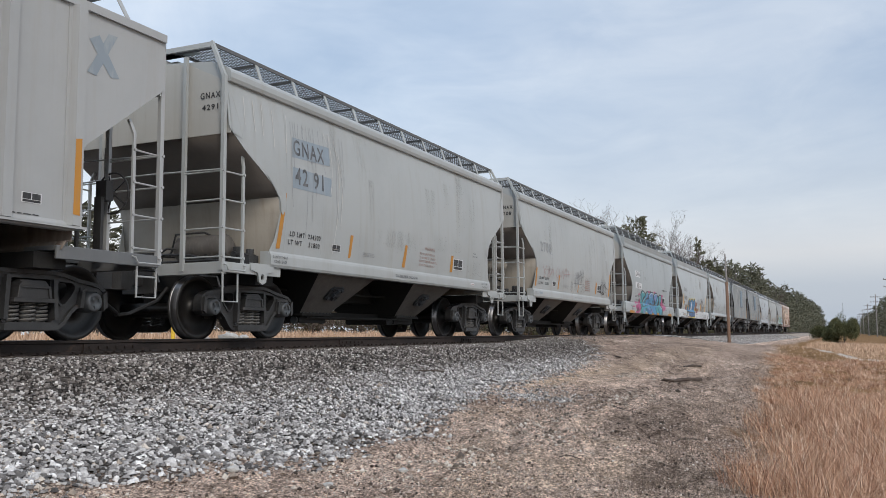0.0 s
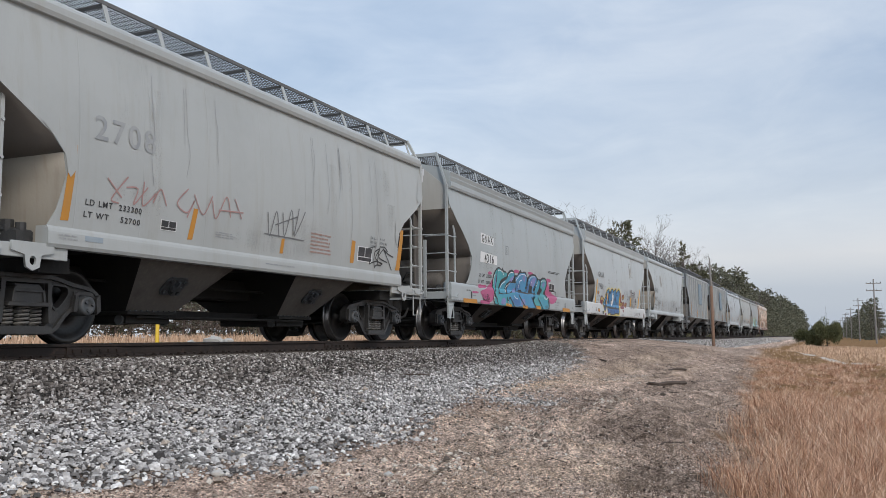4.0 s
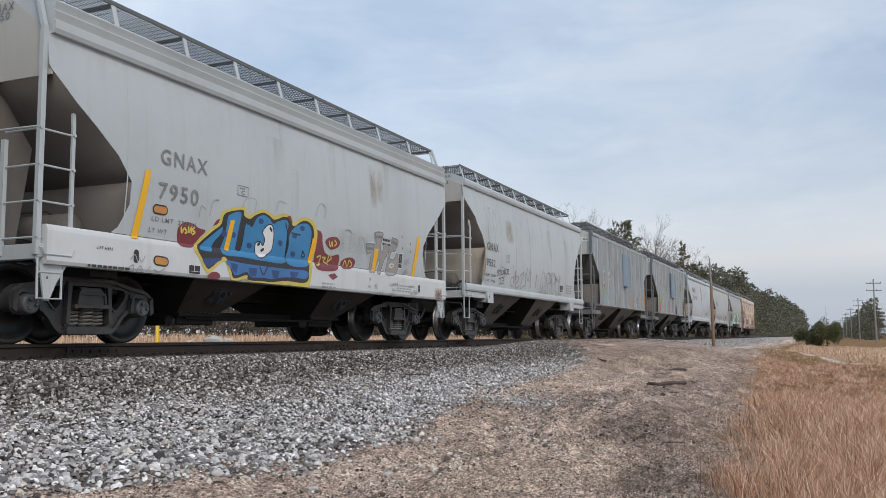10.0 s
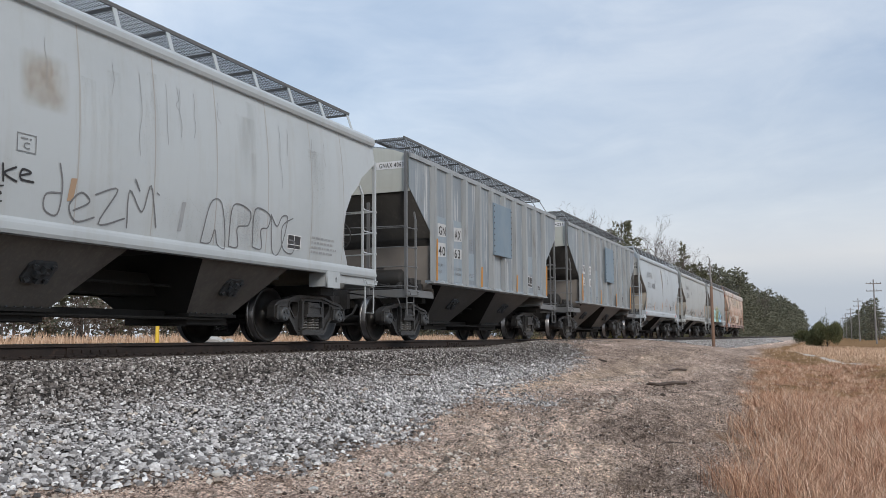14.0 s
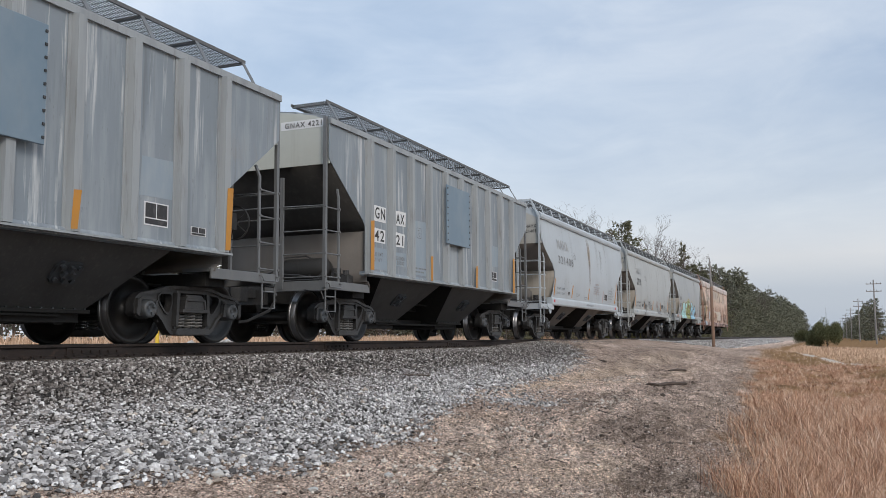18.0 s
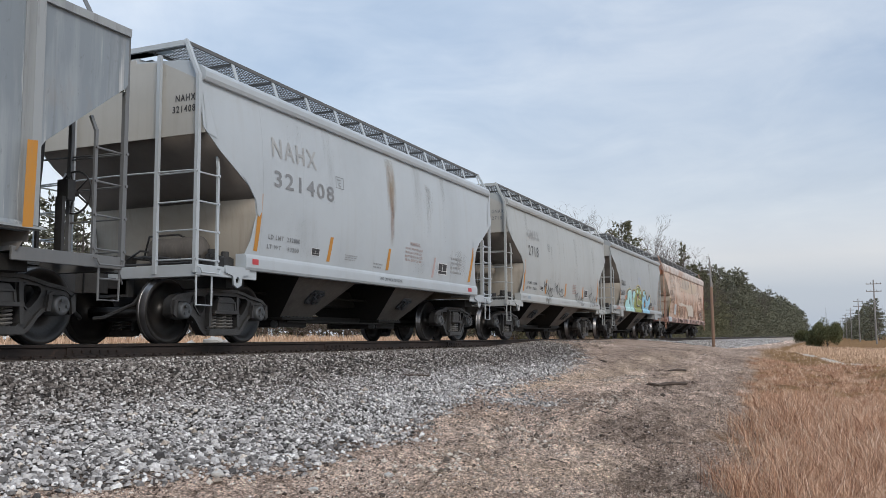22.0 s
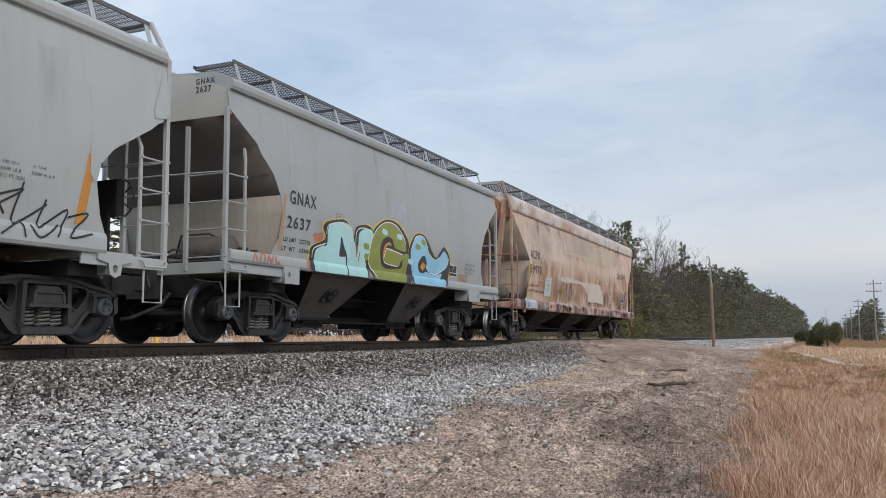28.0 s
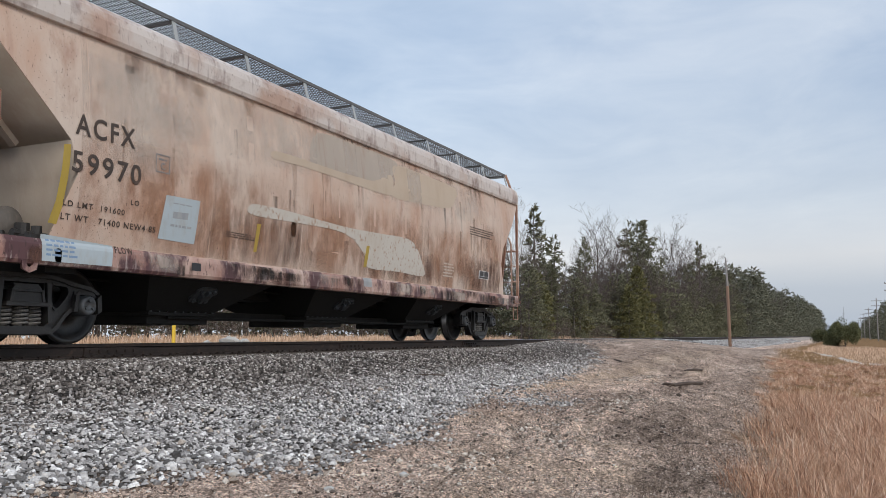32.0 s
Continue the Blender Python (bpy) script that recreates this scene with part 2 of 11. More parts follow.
POLE_GREY = material("grey_pole_wood", (0.24, 0.225, 0.215), 0.9, 0, [(5.0, 0.45, 0.75, (0.12, 0.11, 0.105), 0.7, 0.1)])

# ---- mesh building ----


def box(bm, x0, x1, y0, y1, z0, z1):
    v = [bm.verts.new((x, y, z)) for x in (x0, x1) for y in (y0, y1) for z in (z0, z1)]
    for f in ((0, 1, 3, 2), (4, 6, 7, 5), (0, 4, 5, 1), (2, 3, 7, 6), (0, 2, 6, 4), (1, 5, 7, 3)):
        bm.faces.new([v[i] for i in f])


def tube(bm, points, r, seg=6, cap=True):
    """A round bar along points."""
    points = [Vector(p) for p in points]
    rings = []
    for i, p in enumerate(points):
        d = (points[min(i + 1, len(points) - 1)] - points[max(i - 1, 0)]).normalized()
        s = d.orthogonal().normalized() if abs(d.z) > 0.95 else d.cross(Vector((0, 0, 1))).normalized()
        t = d.cross(s)
        rings.append([bm.verts.new(p + (s * math.cos(k * math.tau / seg) + t * math.sin(k * math.tau / seg)) * r) for k in range(seg)])
    for a, b in zip(rings, rings[1:]):
        for k in range(seg):
            bm.faces.new((a[k], a[(k + 1) % seg], b[(k + 1) % seg], b[k]))
    if cap:
        bm.faces.new(rings[0][::-1])
        bm.faces.new(rings[-1])


def bar(bm, p, q, w, d):
    """A flat bar from p to q; w across in the plane of the bar and x, d through it."""
    p, q = Vector(p), Vector(q)
    n = (q - p).normalized()
    s = n.cross(Vector((0, 1, 0)))
    s = s.normalized() if s.length > 0.1 else Vector((1, 0, 0))
    t = n.cross(s)
    v = [[bm.verts.new(c + s * a * w / 2 + t * b * d / 2) for a, b in ((-1, -1), (1, -1), (1, 1), (-1, 1))] for c in (p, q)]
    for k in range(4):
        bm.faces.new((v[0][k], v[0][(k + 1) % 4], v[1][(k + 1) % 4], v[1][k]))
    bm.faces.new(v[0][::-1])
    bm.faces.new(v[1])


def prism(bm, poly, lo, hi, axis="y"):
    """The polygon (a, b) pushed from lo to hi along an axis: y takes (x, z), x takes (y, z), z takes (x, y)."""
    def at(a, b, c):
        return {"y": (a, c, b), "x": (c, a, b), "z": (a, b, c)}[axis]
    u = [bm.verts.new(at(a, b, lo)) for a, b in poly]
    w = [bm.verts.new(at(a, b, hi)) for a, b in poly]
    n = len(poly)
    for k in range(n):
        bm.faces.new((u[k], u[(k + 1) % n], w[(k + 1) % n], w[k]))
    bm.faces.new(u[::-1])
    bm.faces.new(w)


def lathe(bm, profile, seg=28, mats=None):
    """(radius, y) turned round the y axis."""
    rings = [[bm.verts.new((r * math.cos(k * math.tau / seg), y, r * math.sin(k * math.tau / seg))) for k in range(seg)] for r, y in profile]
    for i, (a, b) in enumerate(zip(rings, rings[1:])):
        for k in range(seg):
            f = bm.faces.new((a[k], b[k], b[(k + 1) % seg], a[(k + 1) % seg]))
            f.material_index = mats[i] if mats else 0
            f.smooth = True


def flat_shape(loops, depth):
    """Closed outlines with holes (x, z), pushed to the depth, as vertices and faces; the face looks along -y."""
    cu = bpy.data.curves.new("outline", "CURVE")
    cu.dimensions, cu.fill_mode, cu.extrude = "2D", "BOTH", depth / 2
    for loop in loops:
        s = cu.splines.new("POLY")
        s.points.add(len(loop) - 1)
        for p, (a, b) in zip(s.points, loop):
            p.co = (a, b, 0, 1)
        s.use_cyclic_u = True
    ob = bpy.data.objects.new("outline", cu)
    me = bpy.data.meshes.new_from_object(ob)
    bpy.data.objects.remove(ob)
    bpy.data.curves.remove(cu)
    return me


def add_shape(bm, loops, depth, y):
    """flat_shape into a bmesh, standing in the plane y."""
    me = flat_shape(loops, depth)
    me.transform(Matrix(((1, 0, 0, 0), (0, 0, 1, y), (0, 1, 0, 0), (0, 0, 0, 1))))
    bm.from_mesh(me)
    bpy.data.meshes.remove(me)


CACHE = {}


def part(name, made, mats, parent, label="", at=None):
    """Links a bmesh (or a kept mesh) as one mesh object under a thing or a part."""
    if isinstance(made, bmesh.types.BMesh):
        bmesh.ops.recalc_face_normals(made, faces=made.faces)
        me = bpy.data.meshes.new(name)
        made.to_mesh(me)
        made.free()
        for m in mats if isinstance(mats, (list, tuple)) else [mats]:
            me.materials.append(m)
    else:
        me = made
    ob = new(name, me)
    ob.parent = parent
    if at is not None:
        ob.matrix_basis = at
    if label:
        ob["label"] = label
    return ob


def kept(key, make, mats):
    """A mesh that is built once and shared."""
    if key not in CACHE:
        bm = bmesh.new()
        make(bm)
        bmesh.ops.recalc_face_normals(bm, faces=bm.faces)
        me = bpy.data.meshes.new(key)
        bm.to_mesh(me)
        bm.free()
        for m in mats if isinstance(mats, (list, tuple)) else [mats]:
            me.materials.append(m)
        CACHE[key] = me
    return CACHE[key]


def sheet(name, verts, faces, mats, smooth=True):
    me = bpy.data.meshes.new(name)
    verts, faces = np.asarray(verts, np.float32), np.asarray(faces, np.int32)
    k = faces.shape[1]
    me.vertices.add(len(verts))
    me.vertices.foreach_set("co", verts.ravel())
    me.loops.add(faces.size)
    me.loops.foreach_set("vertex_index", faces.ravel())
    me.polygons.add(len(faces))
    me.polygons.foreach_set("loop_start", np.arange(len(faces), dtype=np.int32) * k)
    me.polygons.foreach_set("use_smooth", np.full(len(faces), smooth))
    me.update(calc_edges=True)
    for m in mats if isinstance(mats, (list, tuple)) else [mats]:
        me.materials.append(m)
    return me


def thing(name, m, label, category, group=""):
    ob = new(name)
    ob.empty_display_size = 0.3
    ob.matrix_basis = m
    return tagged(ob, label, category, group)

# ---- ground ----
rng = np.random.default_rng(7)


def fade(x, a, b):
    t = np.clip((x - a) / (b - a), 0, 1)
    return t * t * (3 - 2 * t)


def wave(x, y, scale, seed):
    """Smooth uneven relief from a few crossed sines, -1 to 1."""
    r = np.random.default_rng(seed)
    out = 0.0
    for _ in range(7):
        a, p, f = r.uniform(0, math.tau), r.uniform(0, math.tau), r.uniform(0.6, 1.9) / scale
        out = out + np.sin((x * np.cos(a) + y * np.sin(a)) * f * math.tau + p)
    return out / 4.0


NEAR_Y = [-400, -60, -25, -14, -9.4, -6.5, -4.6, -3.2, -2.1, -1.6, 1.6, 2.3, 3.6, 5.0, 9.0, 14.0, 30.0, 60, 400]
NEAR_Z = [-1.3, -1.3, -1.45, -1.60, -1.42, -1.16, -0.86, -0.54, -0.25, -0.20, -0.20, -0.26, -0.60, -0.42, -0.12, 0.0, 0.15, 0.3, 0.3]
RAMP_Y = [-400, -60, -25, -14, -10, -7.5, -5.0, -3.0, -1.0, 1.0, 3.0, 5.0, 9.0, 14.0, 30.0, 60, 400]
RAMP_Z = [-1.3, -1.3, -1.4, -1.45, -1.30, -0.86, -0.42, -0.16, -0.035, -0.035, -0.08, -0.15, -0.12, 0.0, 0.15, 0.3, 0.3]


RUT_X = [7, 11, 13.3, 16.5, 19.5, 22.9, 27, 32]
RUT_Y = [-6.2, -4.95, -4.6, -4.85, -5.2, -5.5, -4.8, -3.0]


def ramp_weight(x, y):
    return fade(x, 21.0, 28.5) * (1 - fade(x, 39.0, 50.0))


def ground_z(x, y):
    x, y = np.asarray(x, float), np.asarray(y, float)
    w = ramp_weight(x, y)
    z = np.interp(y, NEAR_Y, NEAR_Z) * (1 - w) + np.interp(y, RAMP_Y, RAMP_Z) * w
    # a low dirt bank where the track road leaves the crossing
    z = z + 0.22 * np.exp(-((x - 13.5) / 3.6) ** 2 - ((y + 6.6) / 1.1) ** 2) - 0.10 * np.exp(-((x - 11.0) / 2.2) ** 2 - ((y + 7.9) / 0.6) ** 2)
    rough = fade(-y, 3.5, 6.0) * (1 - fade(np.hypot(x, y + 9), 40, 120))
    z = z + rough * (0.06 * wave(x, y, 3.2, 3) + 0.038 * wave(x, y, 0.9, 4) + 0.020 * wave(x, y, 0.36, 5))
    # old tyre marks beside the ruts
    z = z + 0.024 * np.sin((y - np.interp(x, RUT_X, RUT_Y)) * 15 + 1.5 * wave(x, y, 4.0, 8)) * np.exp(-((y + 6.2) / 1.2) ** 2) * fade(x, 7, 9) * (1 - fade(x, 20, 26))
    bed = (y + 9.0 - 0.345 * (x - 38.6)) * 0.945
    z = z + 0.30 * (1 - fade(np.abs(bed), 0.9, 2.4)) * fade(x, 22, 31) * (1 - fade(x, 42, 52))
    # two wheel ruts where the track road swings up to the crossing
    line = np.interp(x, RUT_X, RUT_Y)
    for off in (-0.75, 0.75):
        z = z - 0.055 * np.exp(-((y - line - off) / 0.20) ** 2) * fade(x, 8.5, 11) * (1 - fade(x, 23, 27))
    ditch = np.abs((y + 6.63) * 0.89 + (x - 10.7) * 0.445)
    z = z - 0.05 * np.exp(-(ditch / 0.09) ** 2) * fade(x, 8.9, 9.3) * (1 - fade(x, 10.7, 11.5))
    z = z + (1 - rough) * 0.02 * wave(x, y, 0.8, 6) * fade(np.abs(y), 1.5, 2.4)
    return z


def axis(fine, step, far, grow):
    """Grid lines: even within the fine stretch, then wider and wider."""
    a = list(np.arange(fine[0], fine[1] + 1e-6, step))
    for sign in (-1, 1):
        s, p = step, fine[0] if sign < 0 else fine[1]
        while abs(p) < far:
            s *= grow
            p += sign * s
            a.append(p)
    return np.array(sorted(a))


gx, gy = axis((3.0, 30.0), 0.10, 3500, 1.09), axis((-11.0, -1.2), 0.08, 3500, 1.12)
GX, GY = np.meshgrid(gx, gy, indexing="ij")
GZ = ground_z(GX, GY)
nx, ny = GX.shape
idx = np.arange(nx * ny).reshape(nx, ny)
quads = np.stack([idx[:-1, :-1], idx[1:, :-1], idx[1:, 1:], idx[:-1, 1:]], -1).reshape(-1, 4)


EDGE_X = [3, 4.2, 4.8, 5.4, 6.0, 6.8, 8.0, 9.9, 12.3, 14.5, 17.2, 20.7, 23.9, 25.5, 40, 60]
EDGE_Y = [-4.4, -4.55, -4.8, -4.95, -5.08, -5.15, -5.1, -4.7, -4.2, -4.15, -3.95, -3.55, -3.0, -2.4, -3.0, -3.3]


def zones(x, y):
    """Shares of ballast, dead grass, the pale farm road and tan soil at a place."""
    n1, n2 = wave(x, y, 2.4, 11), wave(x, y, 0.7, 12)
    edge = -np.interp(x, EDGE_X, EDGE_Y) + 0.14 * n1 + 0.13 * n2
    ballast = fade(edge + y, -0.55, 0.35) * (1 - fade(y, 3.4, 4.2)) * (1 - 0.92 * fade(ramp_weight(x, y) + 0.2 * n1, 0.5, 0.95))
    field_edge = np.interp(x, [5, 8, 11, 18, 31, 50, 75], [-9.2, -8.75, -8.4, -7.85, -7.0, -6.3, -5.2]) + 0.22 * n1 + 0.14 * n2
    grass = np.maximum(fade(field_edge - y, -0.35, 0.55), fade(y, 9.5, 10.5))
    d = (y + 9.0 - 0.345 * (x - 38.6)) * 0.945
    strip = (1 - fade(np.abs(d + 0.1 * n1), 0.25, 0.6)) * fade(x, 20, 27) * (1 - fade(x, 48, 56))
    far_road = fade(y, 5.2, 5.8) * (1 - fade(y, 8.6, 9.4))
    # the bare tan wheel path that swings up to the crossing and fans out, with a fork lower down
    path = np.interp(x, [12.5, 14.5, 17, 20.8, 23.5, 27.8, 32], [-4.6, -4.45, -4.4, -4.3, -4.55, -5.2, -5.2])
    wide = np.interp(x, [13, 17, 20.8, 24, 28], [0.15, 0.20, 0.32, 0.48, 0.6])
    tan = np.exp(-((y - path + 0.10 * n2) / wide) ** 4) * fade(x, 13, 14.5) * (1 - 0.85 * fade(x, 25, 31)) * (0.85 + 0.25 * n2)
    fork = np.interp(x, [14, 17, 20, 23.5, 27], [-4.75, -4.85, -5.1, -5.75, -6.3])
    tan = tan + 0.6 * np.exp(-((y - fork + 0.1 * n2) / 0.22) ** 2) * fade(x, 14, 17) * (1 - fade(x, 24, 27))
    for cx, cy, rx, ry, s in ((10.4, -5.3, 0.9, 0.25, 0.9), (8.4, -5.95, 0.6, 0.22, 1.0), (7.6, -6.4, 0.8, 0.22, 0.9), (8.1, -6.85, 0.45, 0.35, 1.0), (8.4, -7.4, 0.5, 0.3, 1.0), (9.6, -7.02, 0.55, 0.26, 1.3), (11.2, -6.4, 0.7, 0.12, 0.9), (6.5, -6.7, 0.7, 0.3, 0.8), (7.2, -7.2, 0.5, 0.3, 0.8)):
        tan = tan + 0.62 * s * np.exp(-((x - cx + 0.25 * n1) / rx) ** 2 - ((y - cy + 0.12 * n2) / ry) ** 2)
    past = fade(x, 41, 52) * fade(y, -3.9, -3.1) * (1 - fade(y, -1.9, -1.5))
    ballast = ballast * (1 - 0.55 * fade(x, 25, 38)) * (1 - past) + 0.6 * past
    heap = 0.75 * np.exp(-((x - 12.7 + 0.2 * n1) / 0.9) ** 2 - ((y + 5.15 + 0.1 * n2) / 0.42) ** 2)
    ballast = np.maximum(ballast, heap) * (1 - 0.8 * np.clip(tan, 0, 1))
    return ballast, grass * (1 - strip) * (1 - past), np.maximum(np.maximum(0.8 * strip, far_road), 0.4 * past), np.clip(1.1 * tan, 0, 1)


def damp(x, y):
    """Dark litter along the field's edge, dark patches, and shade put into hollows and grooves."""
    n1, n2 = wave(x, y, 1.6, 14), wave(x, y, 0.5, 15)
    field = np.interp(x, [5, 8, 11, 18, 31, 50, 75], [-9.2, -8.75, -8.4, -7.85, -7.0, -6.3, -5.2])
    d = 0.75 * np.exp(-((y - field - 0.35 + 0.25 * n1) / 0.75) ** 2) * (0.7 + 0.5 * n2)
    for cx, cy, rx, ry, s in ((13.4, -6.15, 1.5, 0.3, 0.7), (11.4, -7.2, 1.2, 0.3, 1.0), (14.0, -7.05, 1.8, 0.35, 0.7), (11.0, -6.85, 0.9, 0.16, 0.8), (8.4, -7.75, 0.9, 0.2, 1.0), (20.9, -6.0, 0.9, 0.08, 1.0), (22.5, -5.5, 1.3, 0.06, 0.9), (16.5, -6.1, 2.4, 0.3, 0.7), (21, -6.3, 3.0, 0.3, 0.6), (8.6, -7.9, 0.9, 0.22, 0.8), (13.0, -5.6, 1.6, 0.2, 0.5), (8.2, -6.1, 0.7, 0.16, 0.5), (6.3, -6.3, 0.7, 0.2, 0.5)):
        d = d + s * np.exp(-((x - cx + 0.25 * n1) / rx) ** 2 - ((y - cy + 0.12 * n2) / ry) ** 2)
    d = d + 0.72 * fade(x, 16, 24) * (1 - fade(x, 48, 60)) * fade(y, -6.5, -5.0) * (0.8 + 0.4 * n1)
    # a dark line along the bottom of the ditch
    ditch = np.abs((y + 6.63) * 0.89 + (x - 10.7) * 0.445)
    d = d + 1.2 * np.exp(-(ditch / 0.055) ** 2) * fade(x, 8.9, 9.2) * (1 - fade(x, 10.7, 11.3))
    # the tyre grooves that curve over the bank get their shade as a darker colour
    groove = np.sin((y - np.interp(x, RUT_X, RUT_Y)) * 15 + 1.5 * wave(x, y, 4.0, 8))
    d = d + 0.55 * np.clip(-groove - 0.1, 0, 1) * np.exp(-((y + 6.2) / 1.2) ** 2) * fade(x, 7, 9) * (1 - fade(x, 20, 26))
    return np.clip(d, 0, 1)


zb, zg, zr, zt = zones(GX, GY)


def ground_material():
    m = bpy.data.materials.new("gravel_dirt_and_dry_grass")
    m.use_nodes = True
    n, l = m.node_tree.nodes, m.node_tree.links
    b = n["Principled BSDF"]
    at = n.new("ShaderNodeAttribute")
    at.attribute_name = "zone"
    sp = n.new("ShaderNodeSeparateColor")
    l.new(at.outputs["Color"], sp.inputs[0])
    tc = n.new("ShaderNodeTexCoord")

    def noise_at(scale, detail=6, rough=0.6):
        t = n.new("ShaderNodeTexNoise")
        t.inputs["Scale"].default_value, t.inputs["Detail"].default_value, t.inputs["Roughness"].default_value = scale, detail, rough
        l.new(tc.outputs["Object"], t.inputs["Vector"])
        return t.outputs[0]

    def ramp(source, *stops):
        r = n.new("ShaderNodeValToRGB")
        while len(r.color_ramp.elements) < len(stops):
            r.color_ramp.elements.new(0.5)
        for e, (p, c) in zip(r.color_ramp.elements, stops):
            e.position, e.color = p, (*c, 1)
        l.new(source, r.inputs[0])
        return r.outputs[0]

    def mix(a, c, fac, mode="MIX"):
        x = n.new("ShaderNodeMix")
        x.data_type, x.blend_type = "RGBA", mode
        if isinstance(fac, float):
            x.inputs[0].default_value = fac
        else:
            l.new(fac, x.inputs[0])
        l.new(a, x.inputs[6])
        l.new(c, x.inputs[7])
        return x.outputs[2]

    vor = n.new("ShaderNodeTexVoronoi")
    vor.inputs["Scale"].default_value = 26
    l.new(tc.outputs["Object"], vor.inputs["Vector"])
    stone = ramp(vor.outputs["Color"], (0.0, (0.05, 0.047, 0.045)), (0.4, (0.10, 0.095, 0.091)), (0.7, (0.18, 0.172, 0.166)), (1.0, (0.36, 0.349, 0.338)))
    # shadow between the stones, multiplied into their colour
    gap_shade = ramp(vor.outputs["Distance"], (0.25, (1, 1, 1)), (0.65, (0.25, 0.24, 0.23)))
    stone = mix(stone, gap_shade, 1.0, "MULTIPLY")
    big = noise_at(0.55)
    dirt = ramp(big, (0.32, (0.303, 0.229, 0.188)), (0.45, (0.449, 0.347, 0.288)), (0.56, (0.576, 0.452, 0.376)), (0.70, (0.732, 0.586, 0.492)))
    tan = ramp(noise_at(2.2), (0.3, (0.403, 0.302, 0.223)), (0.5, (0.518, 0.400, 0.306)), (0.7, (0.590, 0.468, 0.367)))
    dirt = mix(dirt, tan, at.outputs["Alpha"])
    dark_at = n.new("ShaderNodeAttribute")
    dark_at.attribute_name = "damp"
    soil = ramp(noise_at(5.0, 8, 0.7), (0.3, (0.111, 0.086, 0.072)), (0.5, (0.221, 0.173, 0.143)), (0.7, (0.351, 0.280, 0.234)))
    dirt = mix(dirt, soil, dark_at.outputs["Fac"])
    grain = ramp(noise_at(34, 8, 0.85), (0.40, (0.22, 0.20, 0.185)), (0.50, (1.1, 1.1, 1.1)), (0.59, (2.3, 2.3, 2.3)))
    dirt = mix(dirt, grain, 1.0, "MULTIPLY")
    clods = ramp(noise_at(8, 6, 0.7), (0.36, (0.55, 0.53, 0.51)), (0.50, (1.0, 1.0, 1.0)), (0.64, (1.3, 1.3, 1.3)))
    dirt = mix(dirt, clods, 1.0, "MULTIPLY")
    grit = n.new("ShaderNodeTexVoronoi")
    grit.inputs["Scale"].default_value = 55
    l.new(tc.outputs["Object"], grit.inputs["Vector"])
    speck = ramp(grit.outputs["Color"], (0.0, (0.45, 0.43, 0.41)), (0.5, (1, 1, 1)), (0.9, (1.35, 1.33, 1.3)), (1.0, (2.1, 2.05, 2.0)))
    dirt = mix(dirt, speck, 0.7, "MULTIPLY")
    straw = ramp(noise_at(3.0, 8, 0.7), (0.3, (0.13, 0.085, 0.05)), (0.5, (0.27, 0.165, 0.09)), (0.7, (0.36, 0.24, 0.13)))
    road = ramp(noise_at(1.4), (0.3, (0.46, 0.43, 0.39)), (0.7, (0.60, 0.57, 0.53)))
    out = mix(dirt, stone, sp.outputs[0])
    out = mix(out, straw, sp.outputs[1])
    out = mix(out, road, sp.outputs[2])
    l.new(out, b.inputs["Base Color"])
    b.inputs["Roughness"].default_value = 0.95
    b.inputs["Specular IOR Level"].default_value = 0.0
    bp = n.new("ShaderNodeBump")
    bp.inputs["Strength"].default_value, bp.inputs["Distance"].default_value = 1.0, 0.045
    l.new(noise_at(22, 8, 0.78), bp.inputs["Height"])
    l.new(bp.outputs[0], b.inputs["Normal"])
    return m


me = sheet("ground", np.stack([GX, GY, GZ], -1).reshape(-1, 3), quads, ground_material())
ca = me.color_attributes.new("zone", "FLOAT_COLOR", "POINT")
ca.data.foreach_set("color", np.stack([zb, zg, zr, zt], -1).astype(np.float32).ravel())
da = me.attributes.new("damp", "FLOAT", "POINT")
da.data.foreach_set("value", damp(GX, GY).astype(np.float32).ravel())
ground = tagged(new("ground", me), "grey gravel, bare tan dirt and dead grass along the track", "ground", kind="structure")

# ---- stones, grass ----


def stone_material(name, stops, rough=0.85):
    m = bpy.data.materials.new(name)
    m.use_nodes = True
    n, l = m.node_tree.nodes, m.node_tree.links
    g = n.new("ShaderNodeNewGeometry")
    r = n.new("ShaderNodeValToRGB")
    while len(r.color_ramp.elements) < len(stops):
        r.color_ramp.elements.new(0.5)
    for e, (p, c) in zip(r.color_ramp.elements, stops):
        e.position, e.color = p, (*c, 1)
    l.new(g.outputs["Random Per Island"], r.inputs[0])
    t = n.new("ShaderNodeTexNoise")
    t.inputs["Scale"].default_value, t.inputs["Detail"].default_value = 60, 4
    tc = n.new("ShaderNodeTexCoord")
    l.new(tc.outputs["Object"], t.inputs["Vector"])
    mr = n.new("ShaderNodeMapRange")
    mr.inputs[1].default_value, mr.inputs[2].default_value = 0.3, 0.7
    mr.inputs[3].default_value, mr.inputs[4].default_value = 0.75, 1.2
    l.new(t.outputs[0], mr.inputs[0])
    hs = n.new("ShaderNodeHueSaturation")
    l.new(r.outputs[0], hs.inputs["Color"])
    l.new(mr.outputs[0], hs.inputs["Value"])
    b = n["Principled BSDF"]
    l.new(hs.outputs[0], b.inputs["Base Color"])
    b.inputs["Roughness"].default_value = rough
    b.inputs["Specular IOR Level"].default_value = 0.3
    return m


